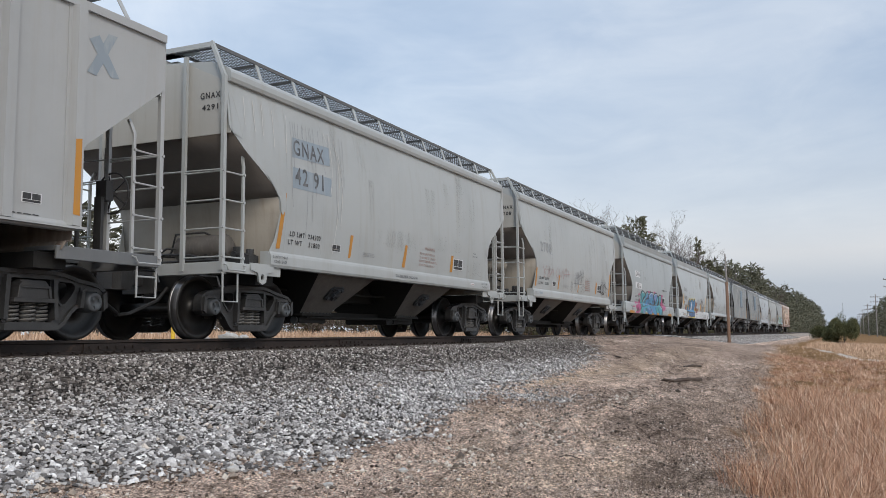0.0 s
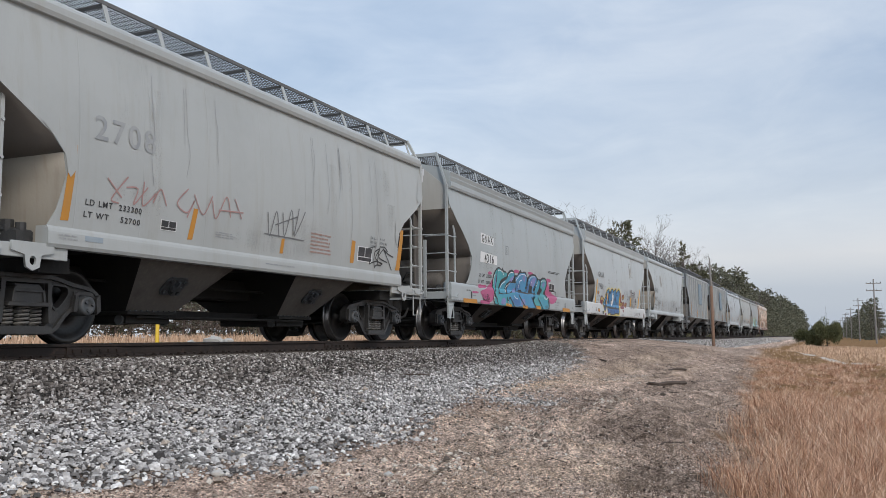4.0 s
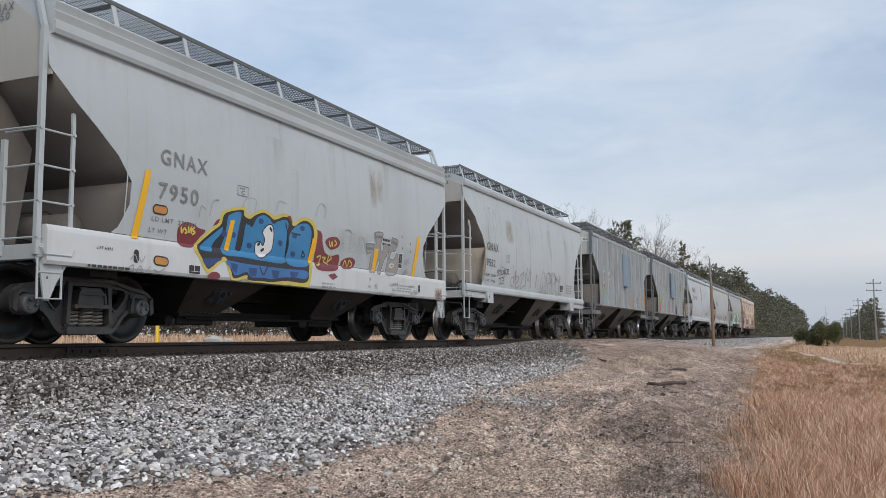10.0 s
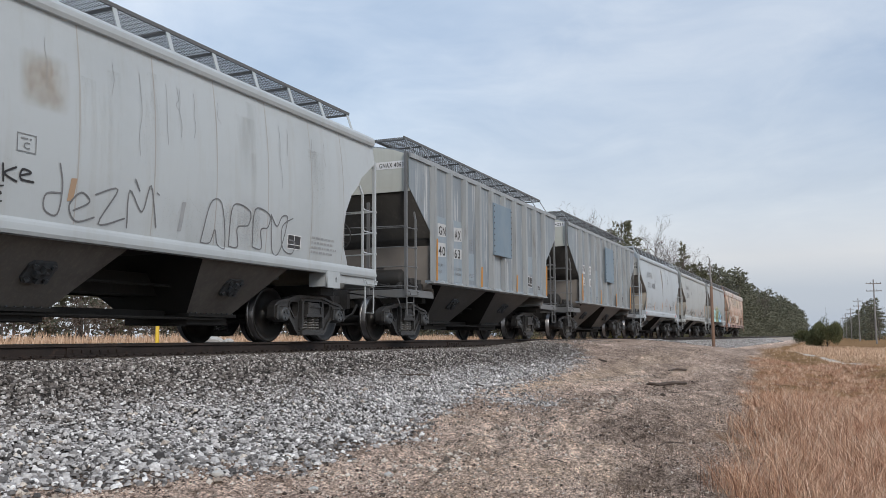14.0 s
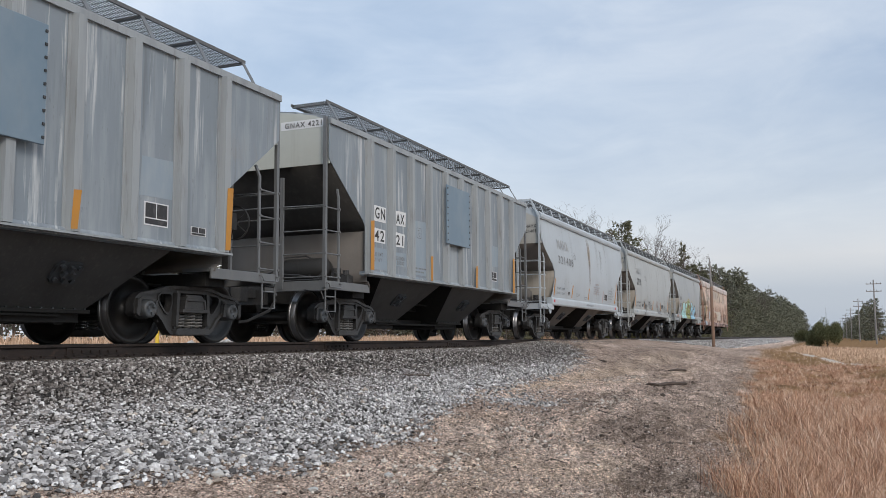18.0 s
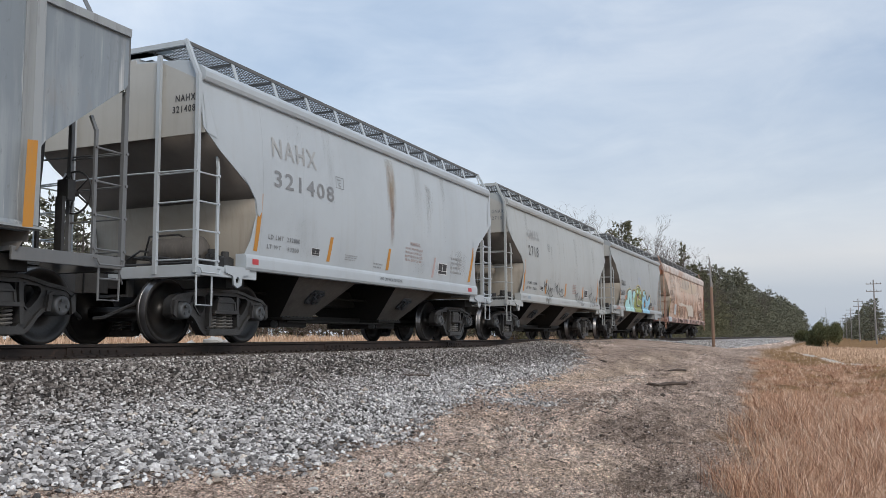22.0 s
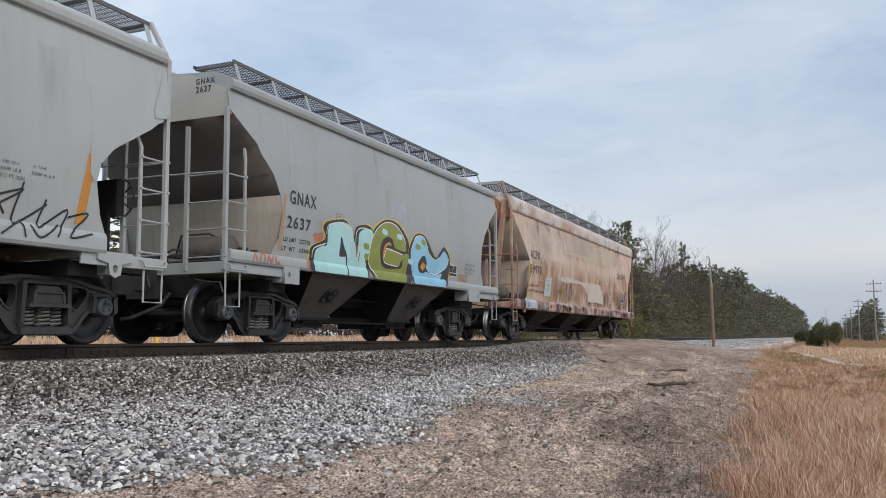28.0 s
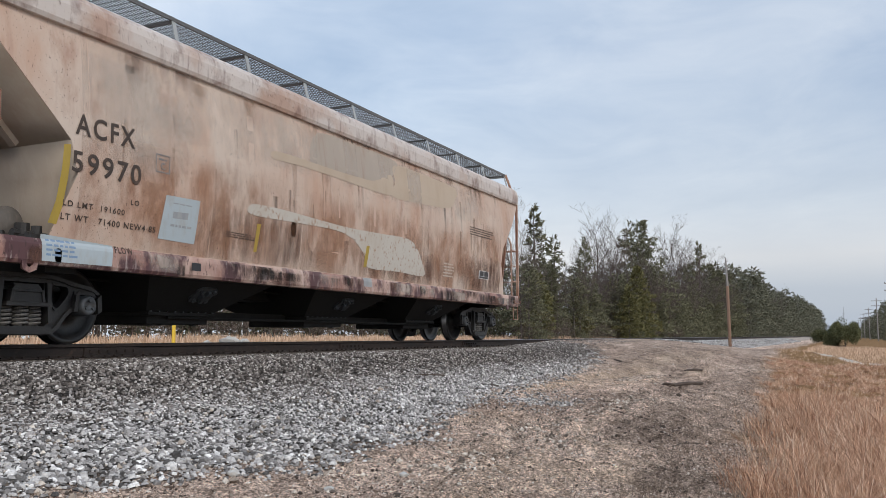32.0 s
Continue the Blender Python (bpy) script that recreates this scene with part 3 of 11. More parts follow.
def ico():
    bm = bmesh.new()
    bmesh.ops.create_icosphere(bm, subdivisions=1, radius=1.0)
    v = np.array([x.co[:] for x in bm.verts])
    f = np.array([[x.index for x in p.verts] for p in bm.faces])
    bm.free()
    return v, f


SPHERE_V, SPHERE_F = ico()


OCTA = (np.array([(1, 0, 0), (-1, 0, 0), (0, 1, 0), (0, -1, 0), (0, 0, 1), (0, 0, -1)], float),
        np.array([(0, 2, 4), (2, 1, 4), (1, 3, 4), (3, 0, 4), (2, 0, 5), (1, 2, 5), (3, 1, 5), (0, 3, 5)]))


CHUNK = (np.array([(-1, -1, -0.8), (1, -0.9, -1), (0.9, 1, -0.8), (-1, 0.8, -1), (-0.7, -0.8, 0.9), (0.8, -0.6, 0.8), (0.6, 0.8, 1), (-0.8, 0.7, 0.7)], float) * 0.78,
         np.array([(0, 3, 2), (0, 2, 1), (4, 5, 6), (4, 6, 7), (0, 1, 5), (0, 5, 4), (1, 2, 6), (1, 6, 5), (2, 3, 7), (2, 7, 6), (3, 0, 4), (3, 4, 7)]))


def stones(name, px, py, size, mat, label, sink=0.25, kind=None):
    """Angular stones lying on the ground, all in one mesh."""
    n = len(px)
    ICO_V, ICO_F = kind or (SPHERE_V, SPHERE_F)
    kinds = ICO_V[None] * rng.uniform(0.72, 1.2, (12, len(ICO_V), 1))
    v = kinds[rng.integers(0, 12, n)] * (size[:, None, None] * rng.uniform(0.6, 1.15, (n, 1, 3)) * np.array([1, 1, 0.85]))
    a, t = rng.uniform(0, math.tau, n), rng.uniform(-0.5, 0.5, n)
    c, s, ct, st = np.cos(a), np.sin(a), np.cos(t), np.sin(t)
    x, y, z = v[..., 0], v[..., 1], v[..., 2]
    y, z = y * ct[:, None] - z * st[:, None], y * st[:, None] + z * ct[:, None]
    x, y = x * c[:, None] - y * s[:, None], x * s[:, None] + y * c[:, None]
    pz = ground_z(px, py) + size * (0.62 - sink)
    v = np.stack([x + px[:, None], y + py[:, None], z + pz[:, None]], -1).reshape(-1, 3)
    f = (ICO_F[None] + (np.arange(n) * len(ICO_V))[:, None, None]).reshape(-1, 3)
    return tagged(new(name, sheet(name, v, f, mat, False)), label, "gravel", kind="stuff")


GREYS = [(0.0, (0.03, 0.026, 0.024)), (0.3, (0.095, 0.084, 0.078)), (0.62, (0.235, 0.212, 0.198)), (0.88, (0.43, 0.405, 0.385)), (1.0, (0.82, 0.80, 0.78))]
PALES = [(0.0, (0.05, 0.047, 0.046)), (0.28, (0.19, 0.182, 0.178)), (0.58, (0.41, 0.397, 0.392)), (0.85, (0.60, 0.585, 0.578)), (1.0, (0.92, 0.91, 0.90))]
BROWNS = [(0.0, (0.06, 0.046, 0.038)), (0.3, (0.25, 0.19, 0.158)), (0.62, (0.46, 0.365, 0.305)), (0.92, (0.66, 0.56, 0.48)), (1.0, (0.90, 0.85, 0.80))]


def scatter(n, x0, x1, y0, y1, keep):
    """Places in a strip, denser towards the low x end; keep gives the share kept."""
    px = x0 + (x1 - x0) * rng.random(n) ** 1.6
    py = rng.uniform(y0, y1, n)
    k = rng.random(n) < keep(px, py) * fade(px, x0, x0 + 2.2)
    return px[k], py[k]


def cobble():
    """A rounded stone: a squared octagonal body under a domed top."""
    ring = [(math.cos(k * math.tau / 7), math.sin(k * math.tau / 7)) for k in range(7)]
    v = [(1.0 * a, 1.0 * b, -0.15) for a, b in ring] + [(0.66 * a, 0.66 * b, 0.68) for a, b in ring] + [(0, 0, 0.92)]
    f = [t for k in range(7) for t in ((k, (k + 1) % 7, 7 + (k + 1) % 7), (k, 7 + (k + 1) % 7, 7 + k), (7 + k, 7 + (k + 1) % 7, 14))]
    return np.array(v, float), np.array(f)


PEBBLE = cobble()
px, py = scatter(80000, 1.0, 32.0, -3.7, -0.95, lambda x, y: zones(x, y)[0])
BALLAST_STONE = stone_material("grey_ballast_stone", GREYS)
size, near = rng.uniform(0.010, 0.024, len(px)), px < 11
stones("shoulder_ballast", px[near], py[near], size[near], BALLAST_STONE, "dark grey crushed ballast banked against the track", kind=CHUNK)
stones("distant_ballast", px[~near], py[~near], size[~near], BALLAST_STONE, "dark grey crushed ballast further along the track", kind=OCTA)
# clean pale ballast beyond the crossing
px, py = 40 + 90 * rng.random(16000) ** 1.5, rng.uniform(-3.9, -1.5, 16000)
stones("pale_ballast", px, py, rng.uniform(0.025, 0.05, len(px)), stone_material("clean_pale_ballast_stone", PALES), "clean pale grey ballast beyond the crossing", kind=OCTA)
PALE_STONE = stone_material("pale_grey_gravel_stone", PALES)
px, py = scatter(190000, 1.2, 24.0, -6.2, -2.9, lambda x, y: zones(x, y)[0] * (0.62 + 0.25 * fade(x, 7, 12) - 0.55 * fade(x, 14, 21)) * fade(-y, 2.7, 3.7))
size = (rng.gamma(6.0, 0.0018, len(px)) + 0.005) * (1 + 0.5 * np.exp(-np.abs(py - np.interp(px, EDGE_X, EDGE_Y)) / 0.45))
near = px < 8.0
stones("loose_gravel", px[near], py[near], size[near], PALE_STONE, "pale grey rounded gravel below the track", kind=PEBBLE)
stones("distant_gravel", px[~near], py[~near], size[~near], PALE_STONE, "pale grey gravel further along the track", kind=OCTA)
px, py = scatter(120000, 1.8, 30.0, -9.3, -3.6, lambda x, y: (1 - zones(x, y)[0]) * (1 - 0.9 * zones(x, y)[1]) * (1 - 0.85 * zones(x, y)[3]) * np.clip(0.75 + 0.4 * wave(x, y, 1.3, 31), 0.2, 1))
stones("dirt_pebbles", px, py, rng.gamma(2.2, 0.0026, len(px)) + 0.0035, stone_material("brown_pebble_stone", BROWNS), "small brown and grey pebbles strewn over the dirt", kind=OCTA)
px, py = scatter(90000, 2.0, 32.0, -9.3, -4.0, lambda x, y: (1 - zones(x, y)[0]) * (1 - 0.8 * zones(x, y)[3]) * (0.12 + 0.85 * damp(x, y)) * np.clip(0.5 + 0.7 * wave(x, y, 0.7, 37), 0.05, 1))
stones("dirt_litter", px, py, rng.gamma(2.0, 0.0030, len(px)) + 0.0035, stone_material("dark_bark_litter", [(0.0, (0.035, 0.026, 0.022)), (0.6, (0.10, 0.075, 0.06)), (1.0, (0.21, 0.165, 0.14))]), "dark crumbs of bark and soil littering the dirt", kind=OCTA)


def spilled(x, y):
    """Gravel dragged out over the dirt, thinning away from the bank, with a few heaps."""
    d = y - np.interp(x, EDGE_X, EDGE_Y)
    s = 0.55 * np.exp(-np.clip(-d, 0, 9) / 0.40) * (0.55 + 0.6 * wave(x, y, 1.1, 35)) * (1 - 0.6 * zones(x, y)[0])
    for cx, cy, rx, ry in ((20.4, -5.05, 1.3, 0.12), (20.0, -4.8, 0.8, 0.10), (21.0, -5.35, 0.8, 0.10), (10.3, -6.0, 1.2, 0.25), (9.4, -6.5, 0.7, 0.2), (13.5, -6.4, 1.5, 0.2), (7.2, -6.2, 0.8, 0.3)):
        s = s + 0.6 * np.exp(-((x - cx) / rx) ** 2 - ((y - cy) / ry) ** 2)
    return np.clip(s, 0, 1)


px, py = scatter(60000, 2.0, 27.0, -8.0, -3.6, spilled)
stones("spilled_gravel", px, py, rng.gamma(3.0, 0.0042, len(px)) + 0.005, stone_material("mixed_gravel_stone", [(0.0, (0.085, 0.070, 0.060)), (0.4, (0.31, 0.26, 0.215)), (0.75, (0.55, 0.48, 0.41)), (1.0, (0.76, 0.71, 0.65))]), "grey gravel spilled out over the brown dirt", kind=OCTA)


def blades(name, px, py, tall, wide, mat, label, lean=0.35):
    """Thin bent blades of grass, all in one mesh."""
    n = len(px)
    a, b = rng.uniform(0, math.tau, n), rng.uniform(0, math.tau, n)
    h = tall * rng.uniform(0.3, 1.2, n) * (0.75 + 0.35 * np.clip(wave(px, py, 1.7, 41), -1, 1))
    bend = h * rng.uniform(0.1, 1.3, n) * lean
    z0 = ground_z(px, py) - 0.03
    dx, dy = np.cos(a) * wide / 2, np.sin(a) * wide / 2
    bx, by = np.cos(b) * bend + 0.06 * h, np.sin(b) * bend
    v = np.empty((n, 5, 3))
    for i, (s, w, k) in enumerate(((0, -1, 0), (0, 1, 0), (0.55, 0.8, 0.35), (0.55, -0.8, 0.35), (1, 0, 1))):
        v[:, i] = np.stack([px + dx * w + bx * k, py + dy * w + by * k, z0 + h * s], -1)
    o = (np.arange(n) * 5)[:, None]
    f = np.concatenate([o + np.array([0, 1, 2]), o + np.array([0, 2, 3]), o + np.array([3, 2, 4])])
    return tagged(new(name, sheet(name, v.reshape(-1, 3), f, mat, False)), label, "grass", kind="stuff")


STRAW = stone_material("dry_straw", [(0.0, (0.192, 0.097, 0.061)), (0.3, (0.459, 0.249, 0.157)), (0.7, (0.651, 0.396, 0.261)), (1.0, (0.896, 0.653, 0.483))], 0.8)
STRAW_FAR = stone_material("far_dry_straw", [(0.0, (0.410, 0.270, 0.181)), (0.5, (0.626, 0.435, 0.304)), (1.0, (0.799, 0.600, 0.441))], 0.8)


def in_grass(x, y):
    return zones(x, y)[1] ** 2.0 * (0.60 + 0.40 * np.clip(wave(x, y, 1.1, 21), -1, 1))


n = 10500
tx = 5.5 + 28 * rng.random(n) ** 1.3
ty = rng.uniform(-13.5, -6.6, n)
k = (rng.random(n) < in_grass(tx, ty) * 1.25) & (ty > -9.6 - 0.16 * tx)
tx, ty = tx[k], ty[k]
vigour = np.clip(rng.gamma(5.0, 0.2, len(tx)), 0.35, 1.9) * (0.85 + 0.45 * np.clip(wave(tx, ty, 2.6, 45), -0.8, 1)) * (1 - 0.35 * fade(tx, 14, 26))
each = (14 + 22 * vigour).astype(int)
own = np.repeat(np.arange(len(tx)), each)
px = tx[own] + rng.normal(0, 0.075, len(own)) * (0.6 + 0.5 * vigour[own])
py = ty[own] + rng.normal(0, 0.075, len(own)) * (0.6 + 0.5 * vigour[own])
tall = (0.47 - 0.27 * fade(px, 9, 24)) * (0.55 + 0.5 * vigour[own])
bleached = (wave(tx, ty, 1.3, 51) + 0.6 * wave(tx, ty, 0.4, 52) + rng.normal(0, 0.5, len(tx)) > 0.7)[own]
dark = (~bleached) & (rng.random(len(tx)) < 0.22)[own]
STRAW_PALE = stone_material("bleached_straw", [(0.0, (0.34, 0.205, 0.135)), (0.3, (0.64, 0.42, 0.29)), (0.7, (0.82, 0.60, 0.44)), (1.0, (0.97, 0.82, 0.67))], 0.8)
STRAW_DARK = stone_material("rotten_straw", [(0.0, (0.093, 0.049, 0.033)), (0.5, (0.249, 0.132, 0.085)), (1.0, (0.436, 0.255, 0.166))], 0.85)
for k, mat, name in ((~bleached & ~dark, STRAW, "dead reddish-brown grass in the field beside the dirt"), (bleached, STRAW_PALE, "bleached tufts among the dead reddish grass"), (dark, STRAW_DARK, "dark brown matted tufts low in the dead grass")):
    blades("dry_grass", px[k], py[k], tall[k] * (0.75 if mat is STRAW_DARK else 1.0), 0.0019 + 0.00038 * px[k], mat, name, 0.95)
k = rng.random(len(px)) < 0.03
blades("seed_stalks", px[k], py[k], tall[k] * 1.5, 0.0022 + 0.0003 * px[k], STRAW_PALE, "tall thin dry stalks standing above the grass", 0.5)
n = 50000
px, py = 28 + 90 * rng.random(n) ** 1.6, rng.uniform(-24, -6.5, n)
k = (rng.random(n) < zones(px, py)[1]) & (py > -10.5 - 0.12 * px)
px, py = px[k], py[k]
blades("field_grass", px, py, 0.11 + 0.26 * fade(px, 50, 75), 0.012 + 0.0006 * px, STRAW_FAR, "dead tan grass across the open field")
n = 22000
px, py = 4 + 80 * rng.random(n), rng.uniform(9.6, 17, n)
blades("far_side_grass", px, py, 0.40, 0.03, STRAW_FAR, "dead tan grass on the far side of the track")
n = 26000
px, py = 6 + 24 * rng.random(n) ** 1.2, rng.uniform(-8.6, -6.0, n)
k = rng.random(n) < 0.8 * (1 - zones(px, py)[1]) * fade(-py, 6.2, 8.0) * np.clip(0.5 + wave(px, py, 0.9, 33), 0.05, 1)
blades("bare_weeds", px[k], py[k], 0.21, 0.0045, stone_material("grey_weed_stem", [(0, (0.10, 0.075, 0.06)), (0.6, (0.25, 0.19, 0.15)), (1, (0.46, 0.37, 0.29))]), "thin dead weed stems on bare dirt", 0.9)

# ---- track ----
track = thing("railway_track", pose(0, 0, 0), "single railway track with rusty rails on wooden ties", "railway track")
HEAD = [(-0.036, -0.004), (-0.030, 0.0), (0.030, 0.0), (0.036, -0.004), (0.036, -0.036), (0.010, -0.048), (0.009, -0.135), (0.070, -0.158), (0.070, -0.170),
        (-0.070, -0.170), (-0.070, -0.158), (-0.009, -0.135), (-0.010, -0.048), (-0.036, -0.036)]
for side in (-1, 1):
    bm = bmesh.new()
    prism(bm, [(side * 0.755 + a, b) for a, b in HEAD], -80, 900, "x")
    bm.faces.ensure_lookup_table()
    for f in bm.faces:
        if f.normal.z > 0.9 or abs(f.calc_center_median().z + 0.001) < 0.003:
            f.material_index = 1
    part("rail", bm, [RAIL_SIDE, RAIL_TOP], track, "rusty rail with a polished head")


def tie_shape(bm):
    box(bm, -0.115, 0.115, -1.30, 1.30, -0.36, -0.172)


def plate_shape(bm):
    box(bm, -0.10, 0.10, -0.18, 0.18, -0.176, -0.158)
    for a in (-0.07, 0.07):
        for b in (-0.095, 0.095):
            box(bm, a - 0.014, a + 0.014, b - 0.018, b + 0.018, -0.165, -0.135)


tie_mesh, plate_mesh = kept("tie", tie_shape, TIE), kept("tie_plate", plate_shape, RAIL_SIDE)
for i in range(130):
    x = 1.0 + 0.51 * i
    part("tie", tie_mesh, TIE, track, at=pose(x, rng.uniform(-0.05, 0.05), 0, 0, 0, rng.uniform(-1, 1)))
    if i < 60:
        part("tie_plate", plate_mesh, RAIL_SIDE, track, at=pose(x, -0.755, 0))


def joint_shape(bm):
    box(bm, -0.46, 0.46, -0.03, -0.011, -0.142, -0.046)
    for k in range(6):
        box(bm, -0.37 + 0.148 * k - 0.018, -0.37 + 0.148 * k + 0.018, -0.055, -0.03, -0.112, -0.076)


def anchor_shape(bm):
    box(bm, -0.012, 0.012, -0.085, -0.02, -0.185, -0.145)


joint, anchor = kept("joint_bar", joint_shape, RAIL_SIDE), kept("rail_anchor", anchor_shape, RAIL_SIDE)
for x in (8.6, 14.7, 20.5):
    part("joint_bar", joint, RAIL_SIDE, track, "bolted joint bar", pose(x, -0.755, 0))
for i in range(40):
    part("rail_anchor", anchor, RAIL_SIDE, track, at=pose(3.2 + 0.51 * i + 0.15, -0.755, 0))

# ---- poles ----


def cone(bm, p, q, r0, r1, seg=8):
    p, q = Vector(p), Vector(q)
    d = (q - p).normalized()
    s = d.orthogonal().normalized()
    t = d.cross(s)
    a, b = [[bm.verts.new(c + (s * math.cos(k * math.tau / seg) + t * math.sin(k * math.tau / seg)) * r) for k in range(seg)] for c, r in ((p, r0), (q, r1))]
    for k in range(seg):
        f = bm.faces.new((a[k], a[(k + 1) % seg], b[(k + 1) % seg], b[k]))
        f.smooth = True
    bm.faces.new(b)


px, py = 41.5, -4.65
pole = thing("signal_pole", pose(px, py, float(ground_z(px, py))), "old short wooden pole with a reddish lower half", "pole")
bm = bmesh.new()
cone(bm, (0, 0, -0.1), (0.03, 0.02, 2.75), 0.075, 0.065)
part("lower_post", bm, POLE_WOOD, pole)
bm = bmesh.new()
cone(bm, (0.03, 0.02, 2.74), (0.11, 0.06, 4.05), 0.048, 0.03)
box(bm, 0.02, 0.09, -0.05, 0.05, 2.68, 2.95)
part("upper_post", bm, POLE_GREY, pole, "grey bare upper post")


def utility_pole(bm):
    cone(bm, (0, 0, -0.2), (0, 0, 12.2), 0.17, 0.11)


def cross_arm(bm):
    box(bm, -0.06, 0.06, -1.35, 1.35, -0.07, 0.07)


def insulators(bm):
    for y in (-1.25, -0.5, 0.5, 1.25):
        cone(bm, (0, y, 0.07), (0, y, 0.30), 0.06, 0.04, 6)


first = None
for i in range(9):
    x, y = 186.0 + 92.0 * i, -17.9
    m = pose(x, y, float(ground_z(x, y)), 0, 0, 6)
    if first is None:
        first = thing("utility_pole", m, "tall wooden utility pole with two crossarms", "utility pole", "power line poles")
        part("post", kept("utility_post", utility_pole, POLE_GREY), POLE_GREY, first)
        for z in (11.4, 10.0):
            arm = part("crossarm", kept("utility_arm", cross_arm, POLE_GREY), POLE_GREY, first, at=pose(0, 0, z))
            part("insulators", kept("utility_insulators", insulators, GALV), GALV, arm)
    else:
        copy_thing(first, m)

# yellow marker post and pale rubble beyond the track
px, py = 18.78, 7.2
bm = bmesh.new()
cone(bm, (0, 0, -0.1), (0, 0, 1.06), 0.052, 0.05, 10)
post = thing("marker_post", pose(px, py, float(ground_z(px, py))), "short bright yellow plastic marker post", "post")
part("post", bm, material("yellow_plastic", (0.80, 0.52, 0.03), 0.5, 0, [(12, 0.5, 0.8, (0.6, 0.4, 0.1), 0.5, 1.0)]), post)

# ---- trees ----
NEEDLE = stone_material("dark_pine_needles", [(0.0, (0.10, 0.105, 0.078)), (0.5, (0.145, 0.150, 0.108)), (1.0, (0.195, 0.195, 0.142))], 0.9)
NEEDLE_NEAR = stone_material("olive_pine_needles", [(0.0, (0.085, 0.088, 0.055)), (0.5, (0.145, 0.145, 0.092)), (1.0, (0.21, 0.205, 0.13))], 0.9)
NEEDLE_Y = stone_material("yellow_green_needles", [(0.0, (0.085, 0.082, 0.036)), (0.5, (0.15, 0.143, 0.062)), (1.0, (0.225, 0.21, 0.095))], 0.9)
BUSH_GREEN = stone_material("dark_cedar_green", [(0.0, (0.06, 0.068, 0.036)), (0.5, (0.12, 0.13, 0.065)), (1.0, (0.20, 0.20, 0.10))], 0.9)
BARK = material("grey_brown_bark", (0.11, 0.095, 0.085), 0.95, 0, [(6.0, 0.45, 0.75, (0.06, 0.05, 0.045), 0.8, 0.3)], 0.5, 20)
TWIG = material("bare_grey_twigs", (0.11, 0.09, 0.082), 0.95, 0, [(2.0, 0.45, 0.75, (0.07, 0.055, 0.05), 0.8, 1.0)])


def conifer_crown(seed, tall, width, base, boughs, count, needle, big=1.0, power=0.8):
    """Boughs of uneven reach, each a flat uneven plate of short needle sprays with gaps of sky between the plates."""
    r = np.random.default_rng(seed)
    n = boughs
    bt = base + (0.985 - base) * ((np.arange(n) + r.random(n)) / n) ** 0.9
    ba = r.uniform(0, math.tau, n)
    br = width * np.clip((1 - bt) * 1.35 + 0.03, 0.05, 1) ** power * r.uniform(0.5, 1.12, n) * (0.75 + 0.25 * fade(bt, base, base + 0.2))
    rise = r.uniform(-0.15, 0.25, n) + 0.55 * bt
    k = r.choice(n, count, p=(br + 0.3) / (br + 0.3).sum())
    along = r.beta(2.2, 1.2, count)
    off = r.normal(0, 0.24, count) * br[k] * (0.35 + along * (1.25 - along))
    reach = br[k] * along
    ca, sa = np.cos(ba[k]), np.sin(ba[k])
    z = tall * bt[k] + reach * rise[k] - 0.28 * reach * along + r.normal(0, 0.07, count)
    c = np.stack([ca * reach - sa * off, sa * reach + ca * off, z], -1)
    ln, wd = big * r.uniform(0.16, 0.36, count), big * r.uniform(0.022, 0.05, count)
    out = np.stack([ca, sa, r.normal(0.35, 0.4, count)], -1) + r.normal(0, 0.5, (count, 3))
    out /= np.linalg.norm(out, axis=1, keepdims=True)
    side = np.cross(out, r.normal(0, 1, (count, 3)))
    side /= np.linalg.norm(side, axis=1, keepdims=True)
    v = np.stack([c - side * wd[:, None], c + out * ln[:, None] * 0.5 - side * wd[:, None] * 1.6, c + out * ln[:, None] * 1.2, c + out * ln[:, None] * 0.4 + side * wd[:, None] * 1.6], 1)
    return sheet("crown", v.reshape(-1, 3), np.arange(count * 4).reshape(-1, 4), needle, False)


def twig(bm, p, q, r0, r1, seg):
    """An open tapered length of branch."""
    d = (q - p).normalized()
    s = d.orthogonal().normalized()
    t = d.cross(s)
    a, b = [[bm.verts.new(c + (s * math.cos(k * math.tau / seg) + t * math.sin(k * math.tau / seg)) * r) for k in range(seg)] for c, r in ((p, r0), (q, r1))]
    for k in range(seg):
        bm.faces.new((a[k], a[(k + 1) % seg], b[(k + 1) % seg], b[k]))


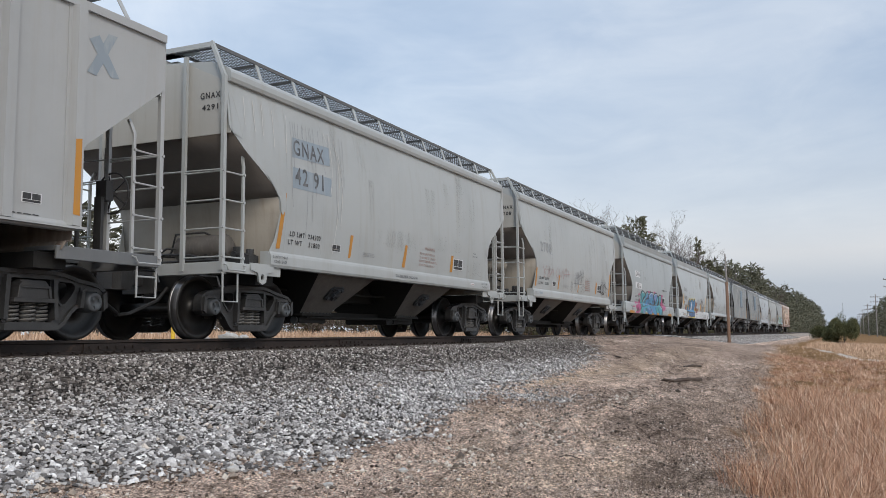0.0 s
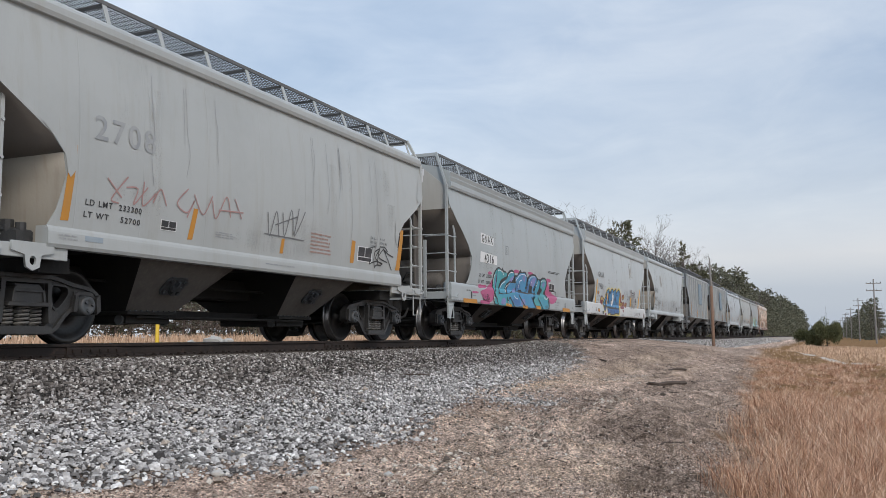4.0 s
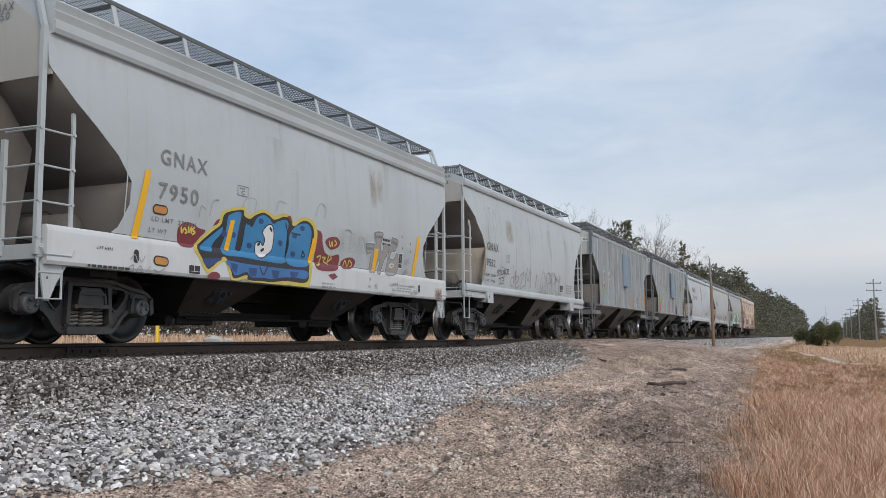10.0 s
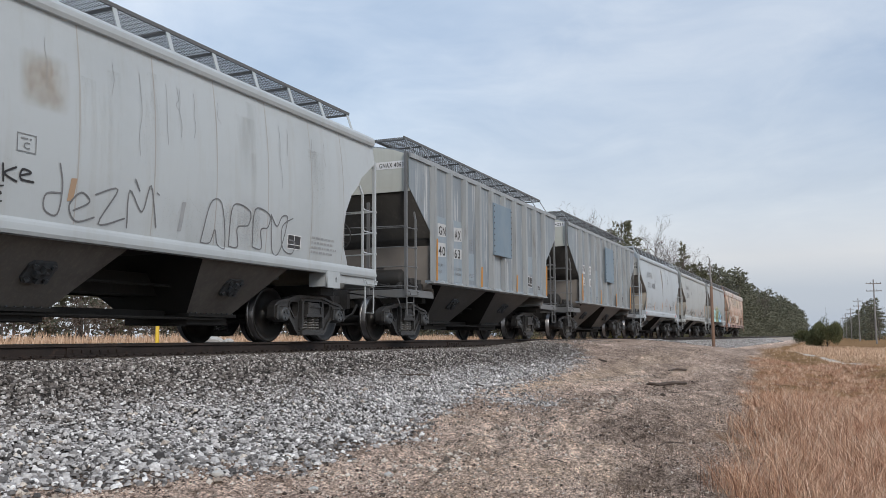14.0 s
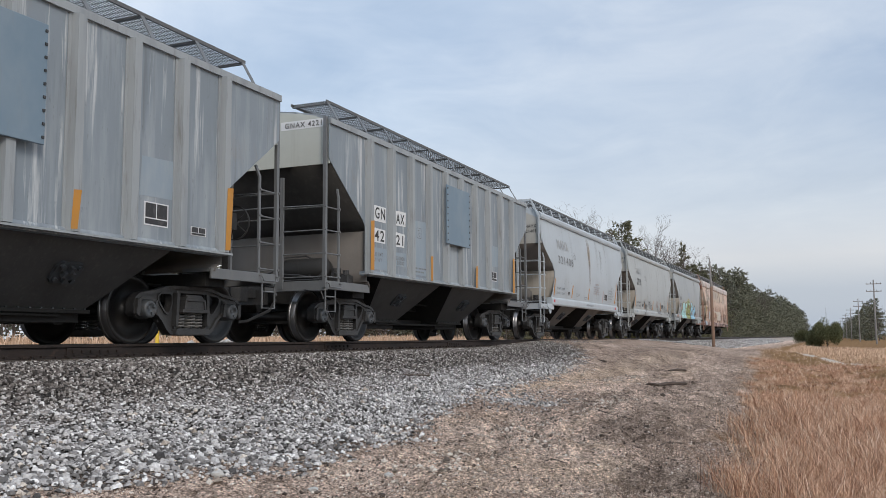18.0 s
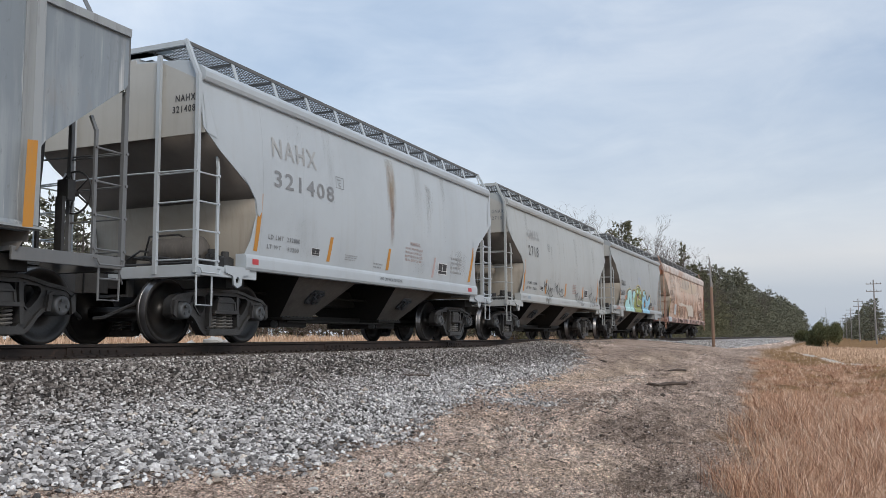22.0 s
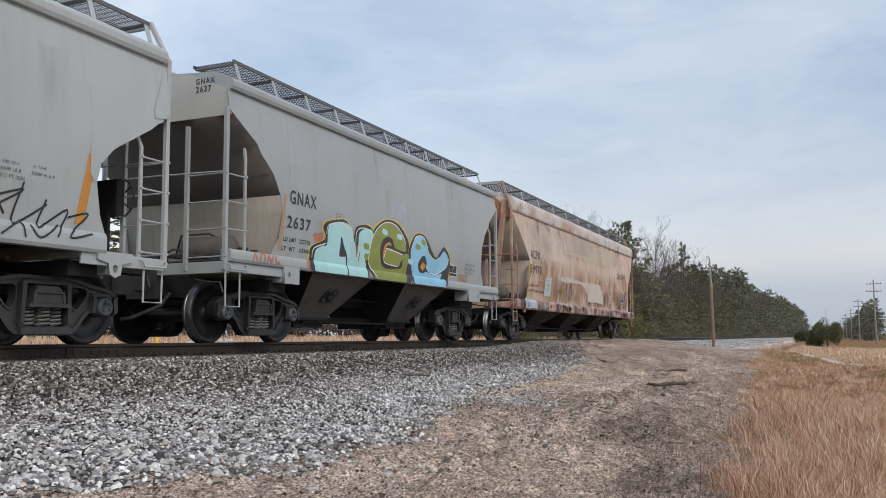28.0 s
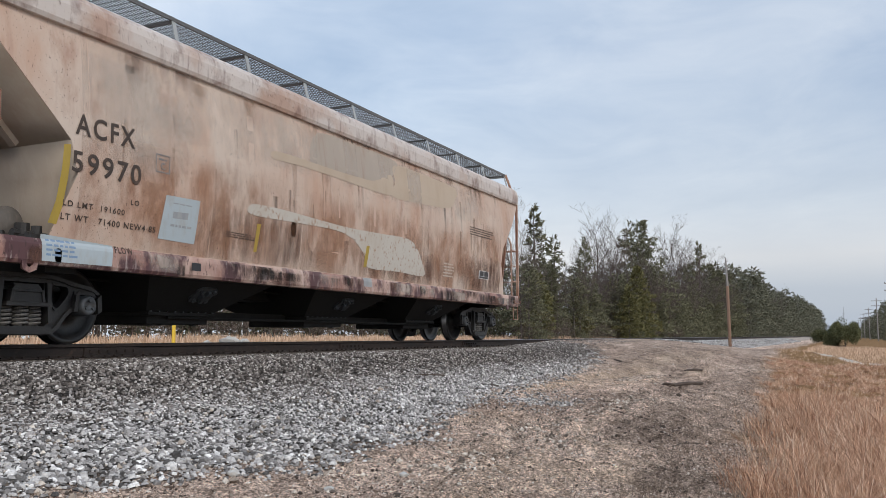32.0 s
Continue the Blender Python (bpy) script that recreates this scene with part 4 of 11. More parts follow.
def bare_branches(bm, seed, tall, spread, most=4, low=0.22):
    """A leafless tree: a short bole, rising limbs and finer and finer twigs that reach up and out."""
    r = random.Random(seed)

    def grow(p, d, length, rad, level):
        steps = 4 if level < 2 else 3 if level < 4 else 2
        for i in range(steps):
            q = p + d * length / steps
            twig(bm, p, q, max(rad, 0.0075), max(rad * 0.8, 0.0065), 3)
            rad *= 0.8
            p = q
            d = (d + Vector((r.uniform(-1, 1), r.uniform(-1, 1), r.uniform(-0.45, 0.55))) * 0.24).normalized()
            if level < most and i > 0 - (level > 0):
                for _ in range(2 if level in (1, 3) else 1):
                    a = r.uniform(0, math.tau)
                    e = (d * 0.9 + Vector((math.cos(a), math.sin(a), r.uniform(-0.1, 0.4))) * spread * r.uniform(0.6, 1.2)).normalized()
                    grow(p, e, length * r.uniform(0.36, 0.60), rad * 0.6, level + 1)

    bole = tall * low
    twig(bm, Vector((0, 0, -0.3)), Vector((0, 0, bole)), tall * 0.014, tall * 0.011, 5)
    grow(Vector((0, 0, bole)), Vector((r.uniform(-0.1, 0.1), r.uniform(-0.1, 0.1), 1)).normalized(), tall * 0.55, tall * 0.0095, 1)
    for i in range(7):
        a = i * 2.4 + r.uniform(-0.5, 0.5)
        lean = r.uniform(0.45, 1.0)
        grow(Vector((0, 0, bole * (0.8 + 0.12 * i))), Vector((math.cos(a) * lean, math.sin(a) * lean, 1)).normalized(), tall * r.uniform(0.34, 0.48), tall * 0.0050, 1)


def tree(name, m, crown, trunk, label, category="tree"):
    ob = thing(name, m, label, category, "woods beyond the track")
    part("trunk", trunk, BARK, ob)
    part("crown", crown, NEEDLE, ob)
    return ob


def trunk_of(bm, tall):
    cone(bm, (0, 0, -0.3), (0, 0, tall * 0.5), tall * 0.014, tall * 0.009, 7)
    cone(bm, (0, 0, tall * 0.5), (0.02, 0, tall * 0.97), tall * 0.009, tall * 0.002, 6)
    r = random.Random(int(tall * 10))
    for k in range(14):
        a, z = r.uniform(0, math.tau), tall * r.uniform(0.12, 0.85)
        ln = (tall - z) * 0.26
        cone(bm, (0, 0, z), (math.cos(a) * ln, math.sin(a) * ln, z - ln * 0.1), tall * 0.003, tall * 0.001, 4)


def bush_crown(seed, count, needle):
    """A round evergreen bush: lobes of small leaf sprays over a broad dome."""
    r = np.random.default_rng(seed)
    lobes = 30
    a, q = r.uniform(0, math.tau, lobes), r.random(lobes) ** 0.5
    cz = 1.5 + 6.0 * (1 - q ** 2.2) * r.uniform(0.35, 1.0, lobes)
    mid = np.stack([np.cos(a) * q * 4.6, np.sin(a) * q * 4.6, cz], -1)
    rad = r.uniform(1.2, 2.3, lobes)
    k = r.integers(0, lobes, count)
    d = r.normal(0, 1, (count, 3))
    d /= np.linalg.norm(d, axis=1, keepdims=True)
    c = mid[k] + d * (rad[k] * r.uniform(0.55, 1.08, count))[:, None] * np.array([1, 1, 0.95])
    c[:, 2] = np.abs(c[:, 2])
    out = d + np.array([0, 0, 0.5]) + r.normal(0, 0.5, (count, 3))
    out /= np.linalg.norm(out, axis=1, keepdims=True)
    side = np.cross(out, r.normal(0, 1, (count, 3)))
    side /= np.linalg.norm(side, axis=1, keepdims=True)
    ln, wd = r.uniform(0.20, 0.55, count)[:, None], r.uniform(0.06, 0.13, count)[:, None]
    v = np.stack([c - side * wd * 0.5, c + out * ln * 0.5 - side * wd, c + out * ln, c + out * ln * 0.5 + side * wd], 1)
    return sheet("crown", v.reshape(-1, 3), np.arange(count * 4).reshape(-1, 4), needle, False)


def bare_mesh(seed, spread, most, low):
    bm = bmesh.new()
    bare_branches(bm, seed, 10, spread, most, low)
    # a rounded crown: the longest shoots are drawn in to an oval outline ten units tall
    top = sorted(v.co.z for v in bm.verts)[int(len(bm.verts) * 0.93)]
    out = sorted(math.hypot(v.co.x, v.co.y) for v in bm.verts)[int(len(bm.verts) * 0.90)]
    for v in bm.verts:
        z = max(v.co.z, 0) / top
        z = z if z < 0.8 else 0.8 + 0.45 * math.tanh((z - 0.8) / 0.45)
        e = math.hypot(v.co.x, v.co.y) / out
        k = 1.0 if e < 0.6 else (0.6 + 0.5 * math.tanh((e - 0.6) / 0.5)) / e
        v.co = Vector((v.co.x * k * 2.3 / out, v.co.y * k * 2.3 / out, 8.6 * z if v.co.z > 0 else v.co.z))
    me = bpy.data.meshes.new("branches")
    bm.to_mesh(me)
    bm.free()
    me.materials.append(TWIG)
    return me


TRUNK = kept("pine_trunk", lambda bm: trunk_of(bm, 10), BARK)
PINES = [conifer_crown(40, 10, 2.2, 0.02, 120, 6500, NEEDLE_NEAR), conifer_crown(41, 10, 1.9, 0.10, 105, 5200, NEEDLE_NEAR), conifer_crown(42, 10, 2.6, 0.02, 130, 7000, NEEDLE_NEAR)]
BROAD_PINES = [conifer_crown(43, 10, 4.2, 0.0, 170, 8200, NEEDLE_NEAR, 1.0, 0.62), conifer_crown(44, 10, 3.7, 0.04, 160, 7600, NEEDLE_NEAR, 1.0, 0.55)]
LOW_PINES = [conifer_crown(54 + k, 10, (4.2, 3.6)[k], 0.0, 120, 3600, NEEDLE_NEAR, 1.35, 0.6) for k in range(2)]
THIN_PINES = [conifer_crown(45, 10, 1.6, 0.25, 60, 1900, NEEDLE_NEAR, 0.9), conifer_crown(46, 10, 1.9, 0.30, 60, 2100, NEEDLE_NEAR, 0.9)]
YOUNG_PINES = [conifer_crown(48, 10, 3.4, 0.0, 110, 5200, NEEDLE_Y, 1.5), conifer_crown(49, 10, 3.0, 0.0, 100, 4400, NEEDLE_Y, 1.5)]
FAR_PINES = [conifer_crown(70 + k, 10, (2.6, 3.2, 3.8)[k], 0.0, 90, 1700, NEEDLE, 1.5, 0.6) for k in range(3)]
BARES = [bare_mesh(60, 1.0, 5, 0.22), bare_mesh(61, 1.1, 5, 0.30), bare_mesh(62, 0.95, 5, 0.26)]
FAR_BARES = [bare_mesh(64, 0.9, 3, 0.2), bare_mesh(65, 0.8, 3, 0.25)]
LOW_BARES = [bare_mesh(66, 1.0, 4, 0.15), bare_mesh(67, 1.1, 4, 0.2)]
BRUSH_BROWN = stone_material("bare_brown_brush", [(0.0, (0.06, 0.046, 0.038)), (0.5, (0.12, 0.095, 0.08)), (1.0, (0.20, 0.165, 0.14))], 0.95)
BRUSH = bush_crown(53, 1100, BRUSH_BROWN)
BUSH = bush_crown(52, 15000, BUSH_GREEN)


def scaled(x, y, size, turn, wide=1.0):
    """A pose with a size, for trees modelled ten metres tall."""
    return Matrix.LocRotScale((x, y, float(ground_z(x, y))), Euler((0, 0, turn)), (size / 10 * wide, size / 10 * wide, size / 10))


def plant(kind, x, y, size, wide=1.0, which=None):
    m = scaled(x, y, size, rng.uniform(0, math.tau), wide)
    far = x > 175 or y > 14.4
    if kind == "bare":
        ob = thing("bare_tree", m, "leafless grey tree with fine spreading branches", "tree", "woods beyond the track")
        made = FAR_BARES if far else BARES if size > 9.5 else LOW_BARES
        part("crown", made[which if which is not None else rng.integers(0, len(made))], TWIG, ob)
        return
    made, name, label, category = {
        "pine": (FAR_PINES if far else PINES, "pine_tree", "dark green pine tree at the edge of the woods", "tree"),
        "broad_pine": (BROAD_PINES if size > 7.5 else LOW_PINES, "pine_tree", "broad dark pine tree with a rounded ragged crown", "tree"),
        "thin_pine": (THIN_PINES, "pine_tree", "scraggly pine tree with open sparse boughs", "tree"),
        "young_pine": (YOUNG_PINES, "pine_tree", "bushy yellow-green young pine before the woods", "tree"),
        "bush": ([BUSH], "evergreen_bush", "broad rounded dark evergreen bush in the field", "bush"),
        "brush": ([BRUSH], "brush_thicket", "leafless grey-brown brush thicket beyond the track", "bush")}[kind]
    ob = thing(name, m, label, category, "woods beyond the track")
    part("trunk", TRUNK, BARK, ob)
    part("crown", made[which if which is not None else rng.integers(0, len(made))], NEEDLE, ob)


# the edge of the woods near the crossing, tree by tree: kind, x, y, height, breadth
for kind, x, y, size, wide in (
        ("bare", 65, 14, 11.8, 0.9), ("bare", 63, 11.5, 8.0, 0.9), ("thin_pine", 65.5, 12.5, 10.6, 1.0), ("thin_pine", 67.5, 11.5, 8.4, 1.1), ("broad_pine", 57, 13, 6.5, 0.9),
        ("bare", 86.5, 13.0, 13.4, 1.05), ("bare", 89.0, 12.0, 12.0, 0.9), ("thin_pine", 78.5, 12.0, 9.4, 1.0), ("bare", 80, 11.0, 9.0, 1.1), ("bare", 94, 10.8, 10.2, 0.9), ("bare", 98, 10.5, 9.0, 1.0),
        ("broad_pine", 101.5, 12.0, 13.4, 0.85), ("broad_pine", 104.5, 12.5, 11.2, 0.8), ("bare", 122, 12.0, 16.3, 0.95), ("broad_pine", 116, 11.5, 8.6, 0.9), ("bare", 108, 10.5, 8.5, 1.1),
        ("bare", 136, 12.0, 14.6, 0.75), ("bare", 141, 12.0, 14.8, 0.7), ("broad_pine", 131, 11.2, 10.5, 0.8), ("thin_pine", 146, 11.5, 15.6, 0.8), ("bare", 150, 12.5, 15.5, 0.6),
        ("bare", 160, 11.5, 15.6, 0.95), ("broad_pine", 152, 11, 12.0, 0.8), ("broad_pine", 160, 10.5, 11.5, 0.85), ("broad_pine", 168, 11, 12.0, 0.8), ("broad_pine", 175, 10.5, 11.8, 0.85)):
    plant(kind, x, y, size, wide)
for k, x in enumerate(np.arange(54, 178, 3.4)):
    grown = 1.0 + 0.005 * (x - 54)
    plant(("broad_pine", "young_pine", "broad_pine", "pine")[k % 4] if x < 110 else "broad_pine", x + rng.uniform(-1, 1), 10.0 + rng.uniform(-0.6, 1.2), rng.uniform(3.6, 5.6) * grown, 1.0)
    plant("pine", x + rng.uniform(-1, 1), 15.5 + rng.uniform(-1, 2), rng.uniform(4.8, 6.6) * grown, 1.1)
    plant("brush", x + rng.uniform(-1, 1), 9.6 + rng.uniform(-0.5, 1.0), rng.uniform(1.6, 2.6), 0.9)
    plant("brush", x + rng.uniform(-1, 1), 12.8 + rng.uniform(-0.8, 0.8), rng.uniform(3.6, 5.0) * grown, 0.7)
    plant("bare", x + rng.uniform(-1, 1), 10.4 + rng.uniform(-1, 1), rng.uniform(5.0, 7.4) * grown, 1.2)
plant("young_pine", 84.5, 8.6, 7.0, 0.95, 0)
plant("young_pine", 80.0, 8.4, 5.0, 1.0, 1)
# the long straight edge of the woods beyond
x = 182.0
while x < 700:
    for row in range(2):
        size = 13.8 * rng.uniform(0.68, 1.16) + 2.0 * row + 4.0 * fade(x, 300, 600)
        plant("bare" if rng.random() < 0.18 else "pine", x + rng.uniform(-2, 2), 9.6 - 2.0 * fade(x, 200, 420) + 4.0 * row + rng.uniform(-1.2, 1.2), size, rng.uniform(0.9, 1.2))
    plant("pine", x + 2, 8.0 - 2.0 * fade(x, 200, 420), rng.uniform(7, 11), 1.2)
    x += 5.0 + 0.020 * (x - 180)
# woods and brush seen under and between the cars
for k in range(34):
    plant("pine", 3 + 2.6 * k + rng.uniform(-1, 1), 25.5 + 4.0 * (k % 2) + rng.uniform(-1, 1), rng.uniform(6.0, 8.5), 1.6)
for k in range(22):
    plant("bare", 5 + 3.0 * k + rng.uniform(-1, 1), 24.5 + rng.uniform(-1, 1), rng.uniform(5, 8))
for k in range(34):
    plant("brush", 3 + 2.1 * k + rng.uniform(-1, 1), 20 + 2.5 * (k % 2) + rng.uniform(-1, 1), rng.uniform(2.4, 4.2), 0.9)
plant("bush", 111.0, -9.35, 4.9, 0.74)
plant("bush", 112.5, -7.2, 3.3, 0.85)
# the woods on the near side, far down the power line
for k in range(40):
    plant("pine" if k % 4 else "bare", 300 + 14 * k, -23.5 + rng.uniform(-2.0, 2.0) - 0.004 * 14 * k, rng.uniform(10.5, 15.0), 1.2)

# ---- small things lying about ----
STICK = material("dark_dead_wood", (0.075, 0.055, 0.045), 0.9, 0, [(9.0, 0.45, 0.75, (0.14, 0.11, 0.09), 0.6, 0.3)], 0.3, 40)
CLOD = material("dark_damp_soil", (0.07, 0.055, 0.045), 0.95, 0, [(20.0, 0.45, 0.75, (0.13, 0.10, 0.08), 0.7, 1.0)], 0.8, 60)
BRANCH_PALE = material("bleached_rubble", (0.50, 0.49, 0.47), 0.9, 0, [(5.0, 0.45, 0.75, (0.30, 0.27, 0.24), 0.7, 1.0)], 0.5, 20)


def stick(x, y, length, turn, fat=0.012):
    ob = thing("stick", pose(x, y, float(ground_z(x, y)), 0, 0, turn), "dark dead stick lying on the gravel", "stick")
    bm = bmesh.new()
    tube(bm, [(-length / 2, 0, 0.02), (-length * 0.15, 0.03, 0.045), (length * 0.2, -0.02, 0.04), (length / 2, 0.02, 0.02)], fat, 6)
    tube(bm, [(0, 0.01, 0.045), (length * 0.16, 0.10, 0.07)], fat * 0.6, 5)
    part("shaft", bm, STICK, ob)


for sx, sy, sl, st, sf in ((12.6, -3.35, 0.75, -28, 0.012), (13.4, -4.2, 0.4, 5, 0.010), (9.6, -5.0, 0.30, -15, 0.007), (12.0, -6.5, 0.4, 40, 0.007), (4.9, -5.1, 0.35, 30, 0.007), (17.5, -6.6, 0.5, -20, 0.010), (8.4, -6.9, 0.25, 70, 0.005), (10.9, -7.6, 0.45, -35, 0.007),
                           (21.1, -6.0, 1.2, -24, 0.045), (24.0, -5.7, 0.8, -25, 0.03), (20.3, -5.7, 0.3, 80, 0.035), (23.2, -3.9, 0.55, 30, 0.022)):
    stick(sx, sy, sl, st, sf)


def lump(name, x, y, size, mat, label, seed):
    """An uneven lump of soil or rock resting on the ground."""
    ob = thing(name, pose(x, y, float(ground_z(x, y)) + size * 0.25, 0, 0, seed * 40), label, "clod" if mat is CLOD else "rock")
    bm = bmesh.new()
    bmesh.ops.create_icosphere(bm, subdivisions=2, radius=size)
    for v in bm.verts:
        v.co *= 0.8 + 0.45 * noise.noise(v.co / size * 1.3 + Vector((seed, 0, 0)))
        v.co.z *= 0.6
    part("body", bm, mat, ob)


for k, (lx, ly, ls) in enumerate(((8.9, -3.95, 0.055), (15.4, -6.75, 0.06), (16.8, -6.35, 0.06), (5.9, -6.3, 0.04), (7.6, -5.6, 0.04), (11.5, -7.2, 0.05))):
    lump("soil_clod", lx, ly, ls, CLOD, "dark damp clod of soil on the dirt", k)
for k, (lx, ly, ls) in enumerate(((22.6, 8.2, 0.45), (23.5, 8.5, 0.32), (21.9, 8.6, 0.25), (5.2, -5.35, 0.06), (6.6, -6.0, 0.05), (5.6, -5.9, 0.045))):
    lump("pale_rock", lx, ly, ls, BRANCH_PALE, "pale weathered rock lying on bare ground", 20 + k)

# ---- trucks and wheels ----
AXLE, BASE = 0.457, 0.889


def wheel_shape(bm):
    # the near wheel of a wheelset; the axle lies along y through the origin
    lathe(bm, [(0.10, -0.86), (0.12, -0.80), (0.13, -0.745), (0.25, -0.715), (0.37, -0.755), (0.40, -0.795), (0.445, -0.80), (0.457, -0.79), (0.462, -0.70), (0.470, -0.685),
               (0.487, -0.675), (0.485, -0.66), (0.44, -0.655), (0.40, -0.67), (0.36, -0.70), (0.25, -0.675), (0.13, -0.66), (0.09, -0.62)], 40,
          [0, 0, 0, 0, 0, 0, 0, 1, 1, 0, 0, 0, 0, 0, 0, 0, 0])


def axle_shape(bm):
    lathe(bm, [(0.001, -0.66), (0.088, -0.66), (0.082, -0.3), (0.082, 0.3), (0.088, 0.66), (0.001, 0.66)], 16)
    for s in (-1, 1):
        lathe(bm, [(0.001, s * 0.84), (0.075, s * 0.84), (0.075, s * 0.96), (0.001, s * 0.96)], 12)


def cap_shape(bm):
    lathe(bm, [(0.125, -0.90), (0.125, -1.06), (0.118, -1.075), (0.118, -1.115), (0.105, -1.130), (0.07, -1.133), (0.06, -1.120), (0.001, -1.120)], 24)
    for k in range(3):
        a = k * math.tau / 3 + 0.4
        lathe_at = (math.cos(a) * 0.062, math.sin(a) * 0.062)
        box(bm, lathe_at[0] - 0.017, lathe_at[0] + 0.017, -1.150, -1.12, lathe_at[1] - 0.017, lathe_at[1] + 0.017)


FRAME_HALF = [(0.0, 0.800), (0.36, 0.800), (0.52, 0.775), (0.72, 0.725), (0.90, 0.700), (1.02, 0.675), (1.11, 0.615), (1.145, 0.52), (1.135, 0.42), (1.095, 0.355), (1.055, 0.36), (1.045, 0.44), (1.02, 0.545), (0.97, 0.585),
              (0.81, 0.585), (0.755, 0.545), (0.735, 0.44), (0.725, 0.385), (0.675, 0.375), (0.60, 0.31), (0.50, 0.185), (0.42, 0.125), (0.30, 0.105), (0.0, 0.105)]
FRAME_OUT = FRAME_HALF + [(-a, b) for a, b in FRAME_HALF[::-1][1:-1]]
WINDOW = [(0.395, 0.655), (0.395, 0.54), (0.425, 0.45), (0.465, 0.415), (0.51, 0.43), (0.60, 0.53), (0.645, 0.60), (0.64, 0.65), (0.60, 0.675), (0.43, 0.685)]
MIDDLE = [(-0.275, 0.70), (-0.275, 0.52), (-0.315, 0.42), (-0.325, 0.235), (-0.29, 0.195), (0.29, 0.195), (0.325, 0.235), (0.315, 0.42), (0.275, 0.52), (0.275, 0.70)]


def inset(loop, by):
    """The loop drawn inwards (or outwards, below zero) by a width."""
    out, n = [], len(loop)
    area = sum(loop[k][0] * loop[(k + 1) % n][1] - loop[(k + 1) % n][0] * loop[k][1] for k in range(n))
    turn = 1 if area > 0 else -1
    for k in range(n):
        a, b, c = Vector(loop[k - 1]), Vector(loop[k]), Vector(loop[(k + 1) % n])
        u, v = (b - a).normalized(), (c - b).normalized()
        m = Vector((-(u.y + v.y), u.x + v.x))
        m = m.normalized() * by * turn / max(0.5, math.sqrt(max(0.0, (1 + u.dot(v)) / 2)))
        out.append((b.x + m.x, b.y + m.y))
    return out


def frame_shape(bm):
    """A cast side frame: a web with two rounded windows, a spring opening, and raised lips round all of them."""
    left = [(-a, b) for a, b in WINDOW[::-1]]
    add_shape(bm, [FRAME_OUT, WINDOW, left, MIDDLE], 0.10, -0.975)
    for loop, w, deep, y in ((FRAME_OUT, 0.045, 0.045, -1.038), (WINDOW, -0.022, 0.030, -1.032), (left, -0.022, 0.030, -1.032), (MIDDLE, -0.032, 0.045, -1.038)):
        add_shape(bm, [loop, inset(loop, w)], deep, y)
    # spring seat and the column guides
    prism(bm, [(-0.36, 0.118), (0.36, 0.118), (0.36, 0.190), (0.31, 0.205), (-0.31, 0.205), (-0.36, 0.190)], -1.115, -0.86, "y")
    for s in (-1, 1):
        prism(bm, [(s * 0.315, 0.24), (s * 0.365, 0.24), (s * 0.345, 0.70), (s * 0.285, 0.70)], -1.105, -0.88, "y")
        prism(bm, [(s * 1.06, 0.36), (s * 1.12, 0.40), (s * 1.10, 0.60), (s * 1.04, 0.55)], -1.10, -0.90, "y")
        prism(bm, [(s * 0.69, 0.385), (s * 0.745, 0.385), (s * 0.77, 0.56), (s * 0.72, 0.58)], -1.095, -0.90, "y")
        box(bm, s * 0.60 - 0.02, s * 0.60 + 0.02, -1.0, -0.93, 0.29, 0.36)
    bmesh.ops.bevel(bm, geom=[e for e in bm.edges if e.is_manifold and e.calc_face_angle(0) > 0.9], offset=0.010, segments=2, affect="EDGES")


def adapter_shape(bm):
    add_shape(bm, [[(-0.16, 0.42), (-0.16, 0.63), (0.16, 0.63), (0.16, 0.42), (0.135, 0.42), (0.13, 0.56), (0.07, 0.595), (-0.07, 0.595), (-0.13, 0.56), (-0.135, 0.42)]], 0.12, -0.99)


def spring_shape(bm):
    pts, n = [], 60
    for k in range(n + 1):
        a = k / n * 5.0 * math.tau
        pts.append((0.080 * math.cos(a), 0.080 * math.sin(a), 0.208 + 0.225 * k / n))
    tube(bm, pts, 0.0155, 5)


def bolster_shape(bm):
    prism(bm, [(-0.20, 0.44), (0.20, 0.44), (0.21, 0.60), (0.16, 0.66), (-0.16, 0.66), (-0.21, 0.60)], -1.13, 1.13, "y")
    box(bm, -0.33, 0.33, -0.75, 0.75, 0.58, 0.78)
    for s in (-1, 1):
        for x in (-0.62, 0.62):
            box(bm, x - 0.05, x + 0.05, -0.72, 0.72, 0.33, 0.43)
            box(bm, x - 0.12, x + 0.03, s * 0.74 - 0.06, s * 0.74 + 0.06, 0.30, 0.62)


def rivets(bm):
    prism(bm, [(-0.285, 0.425), (0.285, 0.425), (0.275, 0.475), (-0.275, 0.475)], -1.155, -0.95, "y")
    prism(bm, [(-0.235, 0.475), (-0.20, 0.475), (-0.18, 0.60), (-0.215, 0.60)], -1.15, -1.0, "y")
    prism(bm, [(0.235, 0.475), (0.20, 0.475), (0.18, 0.60), (0.215, 0.60)], -1.15, -1.0, "y")
    box(bm, -0.215, 0.215, -1.15, -1.0, 0.585, 0.612)
    box(bm, -0.17, 0.17, -1.11, -0.95, 0.645, 0.680)
    bmesh.ops.bevel(bm, geom=bm.edges[:], offset=0.005, segments=1, affect="EDGES")


